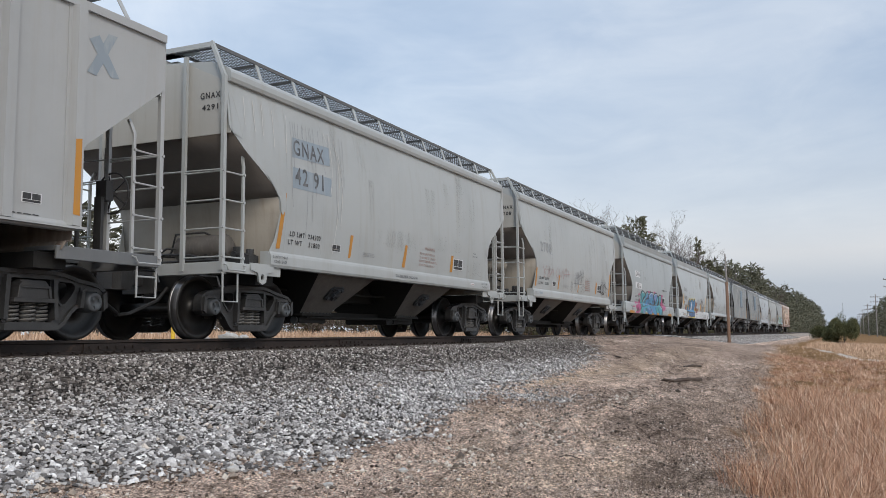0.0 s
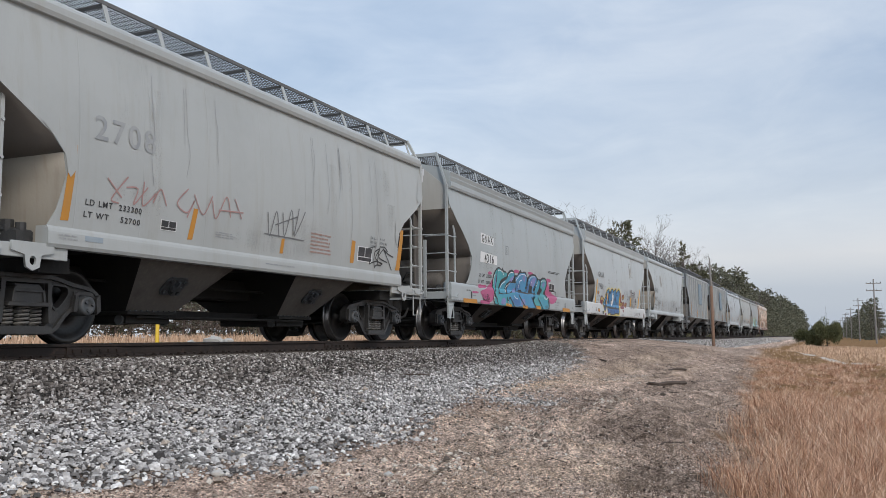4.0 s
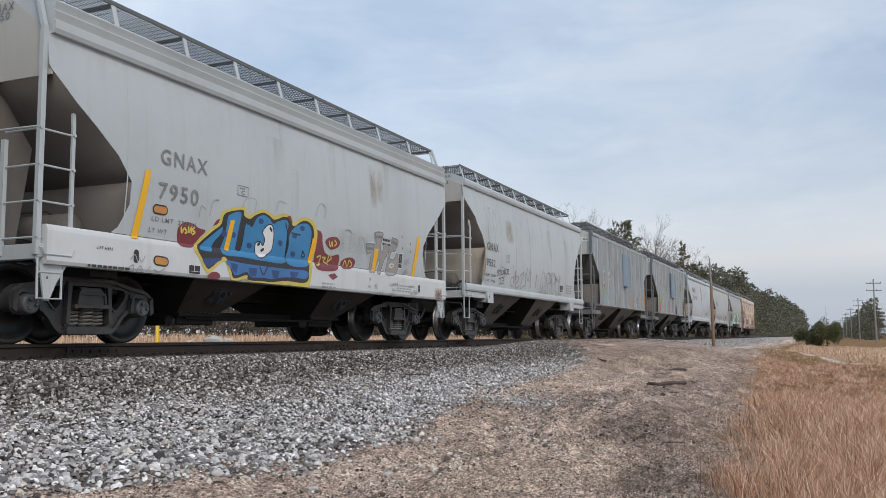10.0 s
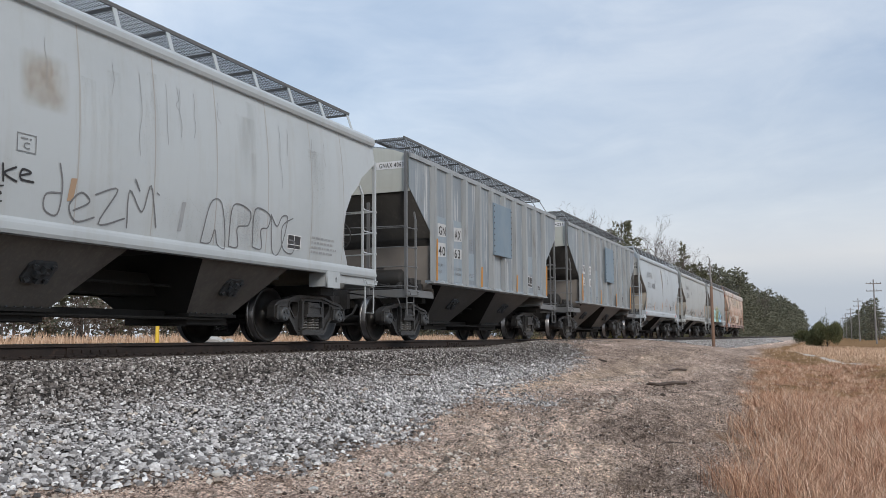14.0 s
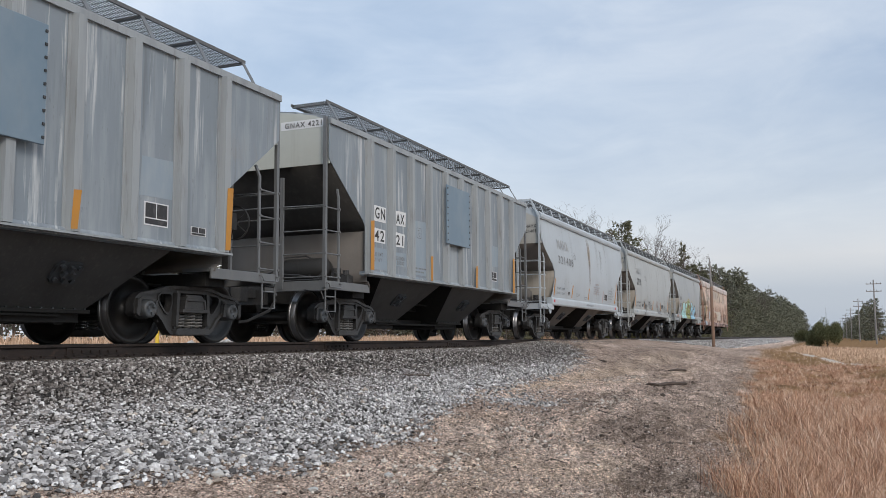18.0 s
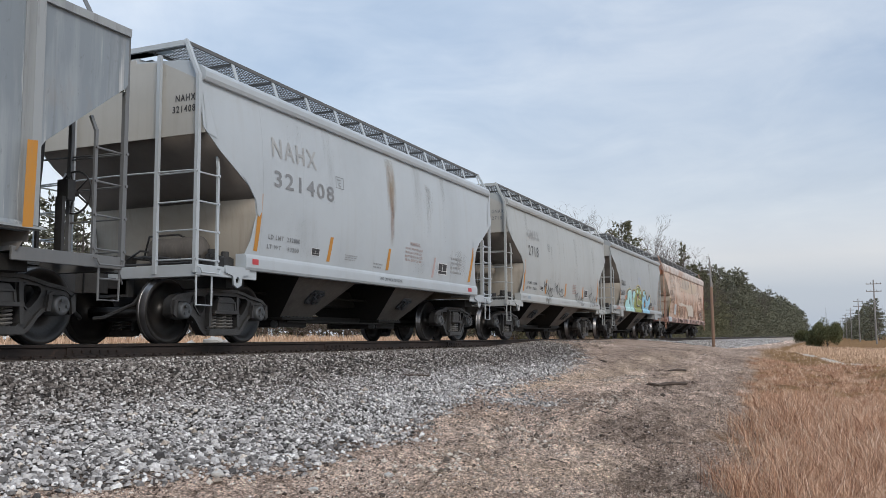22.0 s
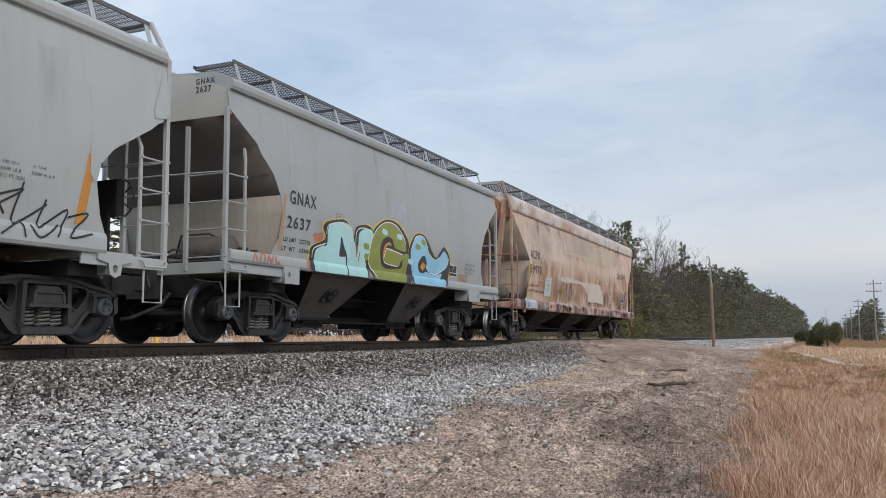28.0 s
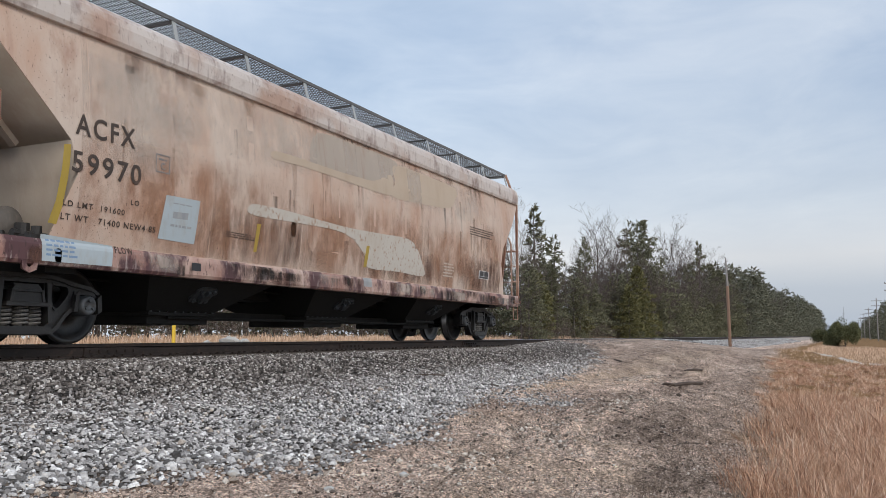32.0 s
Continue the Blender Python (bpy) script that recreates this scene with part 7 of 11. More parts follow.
def surface(S):
    """Distance of the painted surface from the middle of the car, by height."""
    z1 = S["sill"][2]
    w = S["prof"](z1)
    if S["kind"] == "ribbed":
        return S["prof"]
    return lambda z: w + float(np.interp(z, [z1 - 0.07, z1 - 0.045, z1 - 0.010, z1 + 0.02], [0.036, 0.035, 0.025, 0.007])) if z < z1 + 0.0201 else S["prof"](z)


def lay(car, S, bm, mat, name, off, label=""):
    """Lays a flat (x, z) mesh on the near side of a car."""
    if not bm.verts:
        bm.free()
        return None
    xs, zs = [v.co.x for v in bm.verts], [v.co.z for v in bm.verts]
    E, z1 = S["end"], S["sill"][2]
    cuts = [z for z in (z1 - 0.07, z1 - 0.045, z1 - 0.010, z1 + 0.0195, z1 + 0.021, *np.arange(1.4, S["eave"], 0.2)) if min(zs) < z < max(zs)]
    grid = [x for x in np.arange(-E + 0.2, E, 0.3125) if min(xs) < x < max(xs)]
    slice_up(bm, cuts, grid)
    conform(bm, surface(S), -1, off, S.get("ripple", 0.003))
    for f in bm.faces:
        f.normal_update()
        if f.normal.y > 0:
            f.normal_flip()
    me = bpy.data.meshes.new(name)
    bm.to_mesh(me)
    bm.free()
    me.materials.append(mat)
    ob = new(name, me)
    ob.parent = car
    if label:
        ob["label"] = label
    return ob


def glyphs(text):
    """The outline letters of a text, filled, and its width and height."""
    key = "text_" + text
    if key not in CACHE:
        cu = bpy.data.curves.new("text", "FONT")
        cu.body, cu.resolution_u, cu.offset = text, 3, 0.016
        cu.space_character = 1.22
        ob = bpy.data.objects.new("text", cu)
        CACHE[key] = bpy.data.meshes.new_from_object(ob)
        bpy.data.objects.remove(ob)
        bpy.data.curves.remove(cu)
    me = CACHE[key]
    co = np.array([v.co[:] for v in me.vertices])
    return me, co.min(0), co.max(0)


def islands(bm):
    """The separate pieces of a mesh, each as a mesh of its own."""
    left, out = set(bm.faces), []
    while left:
        todo, group = [left.pop()], []
        while todo:
            f = todo.pop()
            group.append(f)
            for v in f.verts:
                for g in v.link_faces:
                    if g in left:
                        left.remove(g)
                        todo.append(g)
        one, made = bmesh.new(), {}
        for f in group:
            one.faces.new([made.setdefault(v, None) or made.update({v: one.verts.new(v.co)}) or made[v] for v in f.verts])
        out.append(one)
    bm.free()
    return out


def letters(car, S, text, x0, x1, z0, z1, mat):
    """Stencilled words that fill a box on the near side."""
    me, lo, hi = glyphs(text)
    bm = bmesh.new()
    bm.from_mesh(me)
    for v in bm.verts:
        v.co = (x0 + (v.co.x - lo[0]) / (hi[0] - lo[0]) * (x1 - x0), 0, z0 + (v.co.y - lo[1]) / (hi[1] - lo[1]) * (z1 - z0))
    for one in islands(bm):
        lay(car, S, one, mat, "letter", 0.0075)


def end_letters(car, S, text, y0, y1, z0, z1, mat, decal=None):
    """Words on the leading end wall."""
    me, lo, hi = glyphs(text)
    x = -(S["end"] - 0.03) + S["stretch"][0]
    if decal:
        bm = bmesh.new()
        dy, dz = (y1 - y0) * 0.12, (z1 - z0) * 0.3
        box(bm, x - 0.004, x - 0.001, y0 - dy, y1 + dy, z0 - dz, z1 + dz)
        part("number_decal", bm, decal, car)
    bm = bmesh.new()
    bm.from_mesh(me)
    for v in bm.verts:
        v.co = (x - 0.008, y0 + (v.co.x - lo[0]) / (hi[0] - lo[0]) * (y1 - y0), z0 + (v.co.y - lo[1]) / (hi[1] - lo[1]) * (z1 - z0))
    for one in islands(bm):
        part("letter", one, mat, car)


def rounded(pts, n=5):
    """A closed smooth line through points."""
    out, m = [], len(pts)
    p = [Vector(q) for q in pts]
    for i in range(m):
        a, b, c, d = p[i - 1], p[i], p[(i + 1) % m], p[(i + 2) % m]
        for k in range(n):
            t = k / n
            out.append(0.5 * (2 * b + (c - a) * t + (2 * a - 5 * b + 4 * c - d) * t * t + (3 * b - a - 3 * c + d) * t ** 3))
    return [(q.x, q.y) for q in out]


def patch(car, S, pts, mat, name="marking", off=0.004, label=""):
    loop = rounded(pts) if name in ("graffiti", "emblem", "rust_stain") and len(pts) > 4 else pts
    bm = bmesh.new()
    me = flat_shape([loop], 0)
    low = S["sill"][1] + 0.006 if name == "graffiti" else -9
    for v in me.vertices:
        v.co = (v.co.x, 0, max(v.co.y, low))
    bm.from_mesh(me)
    bpy.data.meshes.remove(me)
    bmesh.ops.dissolve_degenerate(bm, dist=1e-5, edges=bm.edges[:])
    return lay(car, S, bm, mat, name, off, label)


def spray(car, S, strokes, width, mat, off=0.006, name="graffiti"):
    """Round-ended brush strokes."""
    bm = bmesh.new()
    for i, s in enumerate(strokes):
        p = [Vector((a, 0.0004 * i, b)) for a, b in s]
        q = []
        for i in range(len(p) - 1):
            a, b, c, d = p[max(i - 1, 0)], p[i], p[i + 1], p[min(i + 2, len(p) - 1)]
            for k in range(5):
                t = k / 5
                q.append(0.5 * (2 * b + (c - a) * t + (2 * a - 5 * b + 4 * c - d) * t * t + (3 * b - a - 3 * c + d) * t ** 3))
        q.append(p[-1])
        rows = []
        for i, c in enumerate(q):
            d = (q[min(i + 1, len(q) - 1)] - q[max(i - 1, 0)])
            d = d.normalized() if d.length > 1e-6 else Vector((1, 0, 0))
            n = Vector((-d.z, 0, d.x)) * width / 2
            rows.append((bm.verts.new(c - n), bm.verts.new(c + n)))
        for a, b in zip(rows, rows[1:]):
            bm.faces.new((a[0], b[0], b[1], a[1]))
        for (lo, hi), c, d in ((rows[0], q[0], q[0] - q[1]), (rows[-1], q[-1], q[-1] - q[-2])):
            d = d.normalized() * width / 2
            n = hi.co - c
            n.y = 0
            arc = [bm.verts.new(c + n * math.cos(k * math.pi / 6) + d * math.sin(k * math.pi / 6)) for k in range(1, 6)]
            bm.faces.new([hi] + arc + [lo])
    for one in islands(bm):
        lay(car, S, one, mat, name, off)


def paint_runs(car, S, x0, x1, z, count, seed):
    """Thin dirty trickles down the side from under the eave."""
    r = random.Random(seed)
    runs = []
    for _ in range(count):
        x, length = r.uniform(x0, x1), r.choice((0.4, 0.7, 1.0, 1.6)) * r.uniform(0.7, 1.15)
        runs.append([(x + r.uniform(-0.012, 0.012) * k, z - length * k / 4) for k in range(5)])
    spray(car, S, runs, 0.0075, TAG_SCRAWL, 0.0035, "paint_run")


def strip(bm, x0, x1, z0, z1):
    bm.faces.new([bm.verts.new((x, 0, z)) for x, z in ((x0, z0), (x1, z0), (x1, z1), (x0, z1))])


def small_print(car, S, x0, x1, z0, z1, rows, mat):
    """Lines too small to read, as plain bars."""
    r = random.Random(int((x0 + 20) * 1000))
    bm = bmesh.new()
    for k in range(rows):
        h = (z1 - z0) / rows
        z = z1 - h * (k + 1)
        x = x0
        end = x0 + (x1 - x0) * r.uniform(0.75, 1.0)
        while x < end - 0.02:
            w = min(r.uniform(0.04, 0.13), end - x)
            strip(bm, x, x + w, z + h * 0.22, z + h * 0.68)
            x += w + 0.02
    ob = lay(car, S, bm, mat, "small_print", 0.005)
    if ob:
        ob["kind"] = "stuff"


def plate_box(car, S, x, z, w, h):
    """A clearance mark: a small square outline with a C in it."""
    bm = bmesh.new()
    z0, t = z - h / 2, 0.012
    o = [bm.verts.new((a, 0, b)) for a, b in ((x, z0), (x + w, z0), (x + w, z0 + h), (x, z0 + h))]
    i = [bm.verts.new((a, 0, b)) for a, b in ((x + t, z0 + t), (x + w - t, z0 + t), (x + w - t, z0 + h - t), (x + t, z0 + h - t))]
    for k in range(4):
        bm.faces.new((o[k], o[(k + 1) % 4], i[(k + 1) % 4], i[k]))
    lay(car, S, bm, INK_FADED, "clearance_mark", 0.005)
    small_print(car, S, x + w * 0.2, x + w * 0.85, z0 + h * 0.64, z0 + h * 0.84, 1, INK_FADED)
    letters(car, S, "C", x + w * 0.34, x + w * 0.66, z0 + h * 0.18, z0 + h * 0.55, INK_FADED)


def data_card(car, S, x0, x1, z0, z1):
    """A framed black and white inspection panel."""
    w, h = x1 - x0, z1 - z0
    bm = bmesh.new()
    strip(bm, x0, x1, z0, z1)
    lay(car, S, bm, DECAL_WHITE, "inspection_panel", 0.004)
    for a, b, c, d in ((0.05, 0.48, 0.34, 0.95), (0.52, 0.95, 0.34, 0.95), (0.05, 0.95, 0.06, 0.29)):
        bm = bmesh.new()
        strip(bm, x0 + a * w, x0 + b * w, z0 + c * h, z0 + d * h)
        lay(car, S, bm, INK, "black_field", 0.006)


def steel_patch(car, x0, x1, z0, z1):
    """A bolted steel plate over two ribs."""
    bm = bmesh.new()
    box(bm, x0, x1, -1.695, -1.662, z0, z1)
    bmesh.ops.bevel(bm, geom=bm.edges[:], offset=0.006, segments=1, affect="EDGES")
    pl = part("steel_plate", bm, PLATE_BLUE, car, "flat blue-grey plate bolted over the ribs")
    bm = bmesh.new()
    for x in (x0 + 0.03, x1 - 0.03):
        for k in range(9):
            z = z0 + 0.08 + k * (z1 - z0 - 0.16) / 8
            box(bm, x - 0.015, x + 0.015, -1.708, -1.693, z - 0.015, z + 0.015)
    ob = part("plate_bolts", bm, CAST, pl)
    ob["kind"] = "stuff"


PLATE_BLUE = material("blue_grey_plate_paint", (0.165, 0.235, 0.30), 0.5, 0, [(1.6, 0.42, 0.72, (0.23, 0.29, 0.34), 0.8, 0.6), (12.0, 0.55, 0.8, (0.20, 0.20, 0.19), 0.4, 0.15)], 0.05, 6)

def stain_material(name, colour, scale, stretch, lo=0.35, hi=0.65):
    """A stain that thins out towards its edge and breaks up with noise."""
    m = material(name, colour, 0.75)
    nt = m.node_tree
    n, l = nt.nodes, nt.links
    at = n.new("ShaderNodeAttribute")
    at.attribute_name = "cover"
    tc, mp, t = n.new("ShaderNodeTexCoord"), n.new("ShaderNodeMapping"), n.new("ShaderNodeTexNoise")
    mp.inputs["Scale"].default_value = (1, 1, stretch)
    t.inputs["Scale"].default_value, t.inputs["Detail"].default_value, t.inputs["Roughness"].default_value = scale, 7, 0.65
    l.new(tc.outputs["Object"], mp.inputs[0])
    l.new(mp.outputs[0], t.inputs["Vector"])
    r = n.new("ShaderNodeMapRange")
    r.inputs[1].default_value, r.inputs[2].default_value = lo, hi
    l.new(t.outputs[0], r.inputs[0])
    k = n.new("ShaderNodeMath")
    k.operation = "MULTIPLY"
    l.new(at.outputs["Fac"], k.inputs[0])
    l.new(r.outputs[0], k.inputs[1])
    clear, mx = n.new("ShaderNodeBsdfTransparent"), n.new("ShaderNodeMixShader")
    l.new(k.outputs[0], mx.inputs[0])
    l.new(clear.outputs[0], mx.inputs[1])
    l.new(n["Principled BSDF"].outputs[0], mx.inputs[2])
    l.new(mx.outputs[0], n["Material Output"].inputs[0])
    return m


ST_RUST = stain_material("soft_rust_stain", (0.30, 0.16, 0.085), 3.0, 0.25)
ST_TAN = stain_material("soft_tan_stain", (0.42, 0.33, 0.23), 4.0, 0.5, 0.30, 0.60)
ST_ORANGE = stain_material("orange_rust_bloom", (0.36, 0.165, 0.08), 2.2, 0.5, 0.40, 0.62)
ST_BROWN = stain_material("dark_brown_rust_run", (0.11, 0.05, 0.035), 5.0, 0.12, 0.38, 0.60)
ST_BLACK = stain_material("black_drip", (0.03, 0.024, 0.022), 7.0, 0.12, 0.40, 0.58)
ST_PALE = stain_material("chalky_bleached_paint", (0.60, 0.53, 0.47), 1.6, 0.5, 0.35, 0.65)
ST_DIRT = stain_material("grey_brown_grime_run", (0.23, 0.21, 0.18), 4.0, 0.10, 0.42, 0.72)
ST_WHITE = stain_material("white_chalk_run", (0.62, 0.63, 0.62), 5.0, 0.07, 0.45, 0.70)
STAINS = [0]


def stain(car, S, x, z, rx, rz, mat, run=False, name="rust_stain", strength=0.45):
    """A soft-edged stain on the near side; a run is strongest at its top and fades downwards."""
    z1 = S["sill"][2]
    lo, hi = (S["sill"][1] + 0.01, z1 - 0.005) if z < z1 else (z1 + 0.03, S["eave"] - 0.01)
    E = S["end"] - (0.02 if z < z1 else 1.45)
    us, vs = np.linspace(-1, 1, 9), np.linspace(-1, 1, 13)
    bm = bmesh.new()
    grid = [[bm.verts.new((min(max(x + u * rx, -E), E), 0, min(max(z + v * rz, lo), hi))) for v in vs] for u in us]
    for a, b in zip(grid, grid[1:]):
        for k in range(len(vs) - 1):
            if abs(a[0].co.x - b[0].co.x) > 1e-4 and abs(a[k].co.z - a[k + 1].co.z) > 1e-4:
                bm.faces.new((a[k], b[k], b[k + 1], a[k + 1]))
    for v in [v for v in bm.verts if not v.link_faces]:
        bm.verts.remove(v)
    if not bm.faces:
        bm.free()
        return
    cover = []
    for v in bm.verts:
        u, w = (v.co.x - x) / rx, (v.co.z - z) / rz
        c = max(0, 1 - u * u) * ((w + 1) / 2 if run else max(0, 1 - w * w))
        cover.append(min(1.0, 1.5 * c) * strength)
    STAINS[0] += 1
    conform(bm, surface(S), -1, 0.0008 + 0.0003 * (STAINS[0] % 5), S.get("ripple", 0.003))
    bmesh.ops.recalc_face_normals(bm, faces=bm.faces)
    me = bpy.data.meshes.new(name)
    bm.to_mesh(me)
    bm.free()
    me.attributes.new("cover", "FLOAT", "POINT").data.foreach_set("value", cover)
    me.materials.append(mat)
    ob = new(name, me)
    ob.parent = car


sr = random.Random(77)
for car, S in ((car1, S1), (car2, S2), (car3, S3), (car4, S4), (car5, S5), (car8, S8), (car9, S9), (car10, S10)):
    for k in range(9):
        stain(car, S, sr.uniform(-4.2, 4.2), sr.uniform(2.3, 3.2), sr.uniform(0.06, 0.30), sr.uniform(0.3, 0.9), sr.choice((ST_DIRT, ST_DIRT, ST_WHITE)), True, "grime_run", 0.24)
    for k in range(4):
        stain(car, S, sr.uniform(-4.0, 4.0), sr.uniform(1.4, 2.0), sr.uniform(0.4, 1.2), sr.uniform(0.15, 0.4), ST_DIRT, False, "grime_patch", 0.1)
for x, z, rx, rz, mat in ((-4.6, 1.75, 2.6, 0.75, ST_ORANGE), (-0.2, 1.7, 2.6, 0.8, ST_ORANGE), (3.4, 1.65, 2.6, 0.8, ST_ORANGE), (6.2, 1.8, 1.6, 1.0, ST_ORANGE), (5.6, 1.5, 1.6, 0.45, ST_BROWN), (1.4, 1.45, 2.2, 0.35, ST_BROWN),
                          (-3.2, 1.5, 1.8, 0.4, ST_BROWN), (-4.5, 3.1, 2.6, 0.5, ST_PALE), (-1.0, 3.1, 2.6, 0.45, ST_PALE), (3.0, 3.1, 3.0, 0.45, ST_PALE), (-6.0, 2.7, 1.2, 0.7, ST_PALE)):
    stain(car11, S11, x, z, rx, rz, mat, strength=0.5)
for k in range(34):
    stain(car11, S11, sr.uniform(-6.4, 6.4), sr.uniform(1.5, 2.9), sr.uniform(0.02, 0.09), sr.uniform(0.2, 0.6), sr.choice((ST_BROWN, ST_RUST, ST_RUST, ST_BLACK)), True, "rust_run", 0.5)
for k in range(26):
    stain(car11, S11, sr.uniform(-6.6, 6.6), sr.uniform(3.3, 3.5), sr.uniform(0.05, 0.30), sr.uniform(0.1, 0.28), ST_BROWN if k % 3 else ST_RUST, True, "rust_run", 0.42)
for k in range(30):
    stain(car11, S11, sr.uniform(-7.6, 7.9), sr.uniform(0.92, 1.06), sr.uniform(0.15, 0.6), sr.uniform(0.08, 0.16), sr.choice((ST_BROWN, ST_BLACK, ST_PALE)), k % 2 == 0, strength=0.85)

# slots and jacking boxes on the sills
for car, S in ((car3, S3), (car4, S4), (car11, S11)):
    for s in (-1, 1):
        x, z = s * (S["end"] - 1.22), (S["sill"][1] + S["sill"][2]) / 2 - 0.02
        spray(car, S, [[(x, z - 0.04), (x, z + 0.04)]], 0.09, TAG_BLACK, 0.004, "sill_slot")
# car with an X
patch(car0, S0, [(4.256, 3.481), (4.407, 3.569), (4.735, 3.126), (4.6, 3.104)], X_BLUE, "marking", 0.0045)
patch(car0, S0, [(4.545, 3.626), (4.688, 3.63), (4.375, 3.07), (4.239, 3.087)], X_BLUE, "marking", 0.006)
patch(car0, S0, [(4.021, 2.241), (4.109, 2.259), (4.105, 1.383), (4.01, 1.39)], YELLOWM, "reflector_strip", 0.106)
data_card(car0, S0, 3.417, 3.673, 1.46, 1.57)
small_print(car0, S0, 3.289, 3.687, 1.326, 1.35, 1, INK)
# first pale car
letters(car1, S1, "VENT CAR WHEN UNLOADING", -0.482, 0.492, 1.146, 1.199, INK_FADED2)
letters(car1, S1, "WARNING", 0.82, 1.28, 1.773, 1.84, INK_REDDISH)
letters(car1, S1, "DO NOT APPLY VIBRATOR", 0.6, 1.302, 1.666, 1.712, INK_REDDISH)
letters(car1, S1, "TO ANY PART OF CAR BODY", 0.591, 1.362, 1.59, 1.636, INK_REDDISH)
letters(car1, S1, "EXCEPT VIBRATOR BRACKETS", 0.583, 1.431, 1.516, 1.562, INK_REDDISH)
letters(car1, S1, "USE ON LOADED CAR ONLY", 0.577, 1.323, 1.438, 1.484, INK_REDDISH)
letters(car1, S1, "2 INCH TREAD", 3.93, 4.307, 1.208, 1.257, INK_FADED2)
letters(car1, S1, "COND. SHOE", 3.98, 4.31, 1.134, 1.178, INK_FADED2)
letters(car1, S1, "H 13-0", 3.38, 3.537, 1.888, 1.935, INK_FADED2)
letters(car1, S1, "EXW H 8-8", 3.375, 3.664, 1.813, 1.854, INK_FADED2)
patch(car1, S1, [(3.273, 1.218), (3.496, 1.218), (3.496, 1.171), (3.273, 1.171)], DECAL_WHITE, "label", 0.004)
patch(car1, S1, [(3.302, 1.203), (3.466, 1.203), (3.466, 1.186), (3.302, 1.186)], INK_REDDISH, "label", 0.006)
patch(car1, S1, [(-3.979, 3.162), (-2.878, 3.202), (-2.886, 2.877), (-3.997, 2.838)], DECAL_BLUE, "paint_patch", 0.003)
letters(car1, S1, "GNAX", -3.965, -3.061, 2.884, 3.136, INK_FADED2)
patch(car1, S1, [(-3.99, 2.686), (-2.846, 2.67), (-2.857, 2.359), (-3.998, 2.351)], DECAL_BLUE, "paint_patch", 0.003)
letters(car1, S1, "42 91", -3.936, -3.107, 2.412, 2.694, INK_FADED2)
paint_runs(car1, S1, -4.05, -2.3, 3.42, 16, 7)
paint_runs(car2, S2, -4.0, 3.6, 3.42, 14, 8)
paint_runs(car5, S5, -3.8, 3.6, 3.40, 14, 9)
letters(car1, S1, "LD LMT  234200", -4.029, -3.149, 1.584, 1.664, INK)
letters(car1, S1, "LT WT    51800", -4.057, -3.163, 1.454, 1.533, INK)
patch(car1, S1, [(-4.257, 2.223), (-4.166, 2.237), (-4.267, 1.368), (-4.369, 1.359)], YELLOWM, "reflector_strip", 0.004)
patch(car1, S1, [(-2.187, 1.784), (-2.089, 1.784), (-2.143, 1.382), (-2.219, 1.376)], YELLOWM, "reflector_strip", 0.004)
patch(car1, S1, [(-0.067, 1.796), (0.033, 1.794), (-0.039, 1.353), (-0.162, 1.356)], YELLOWM, "reflector_strip", 0.004)
patch(car1, S1, [(2.165, 1.76), (2.287, 1.77), (2.26, 1.406), (2.139, 1.399)], YELLOWM, "reflector_strip", 0.004)
data_card(car1, S1, 2.297, 2.815, 1.466, 1.708)
data_card(car1, S1, -2.776, -2.5, 1.452, 1.572)
small_print(car1, S1, -1.711, -1.211, 1.443, 1.527, 3, INK_GREY)
small_print(car1, S1, -0.449, 0.499, 1.137, 1.184, 1, INK_GREY)
letters(car1, S1, "2 INCH TREAD", -4.472, -4.08, 1.212, 1.25, INK_FADED2)
letters(car1, S1, "COND. SHOE", -4.44, -4.112, 1.137, 1.181, INK_FADED2)
spray(car1, S1, [[(-2.871, 3.441), (-2.816, 2.841), (-2.876, 2.395)], [(-2.706, 3.355), (-2.599, 2.779), (-2.675, 1.89), (-2.747, 1.403)], [(-3.021, 3.409), (-2.94, 3.258)], [(-2.598, 3.127), (-2.501, 2.596), (-2.547, 1.904)], [(-5.179, 3.536), (-5.188, 3.107)], [(-4.966, 3.52), (-4.95, 3.056)], [(-4.745, 3.504), (-4.758, 3.027)], [(-4.489, 3.485), (-4.478, 2.908)], [(-4.113, 3.482), (-4.165, 2.879)]], 0.012, PEEL, 0.005, "peeling_paint")
# second pale car
letters(car2, S2, "2708", -3.928, -2.904, 2.39, 2.69, INK_GREY)
letters(car2, S2, "LD LMT  233300", -4.015, -3.1, 1.6, 1.673, INK)
letters(car2, S2, "LT WT    52700", -4.026, -3.113, 1.458, 1.53, INK)
patch(car2, S2, [(-4.276, 2.252), (-4.178, 2.269), (-4.232, 1.389), (-4.347, 1.384)], YELLOWM, "reflector_strip", 0.004)
patch(car2, S2, [(-2.125, 1.807), (-2.032, 1.81), (-2.101, 1.386), (-2.204, 1.377)], YELLOWM, "reflector_strip", 0.004)
patch(car2, S2, [(0.003, 1.611), (0.088, 1.619), (0.061, 1.382), (-0.024, 1.376)], YELLOWM, "reflector_strip", 0.004)
patch(car2, S2, [(2.213, 1.808), (2.347, 1.8), (2.328, 1.397), (2.196, 1.398)], YELLOWM, "reflector_strip", 0.004)
patch(car2, S2, [(4.148, 2.197), (4.283, 2.21), (4.199, 1.394), (4.017, 1.383)], YELLOWM, "reflector_strip", 0.004)
data_card(car2, S2, 2.447, 3.004, 1.453, 1.73)
data_card(car2, S2, -2.742, -2.436, 1.453, 1.584)
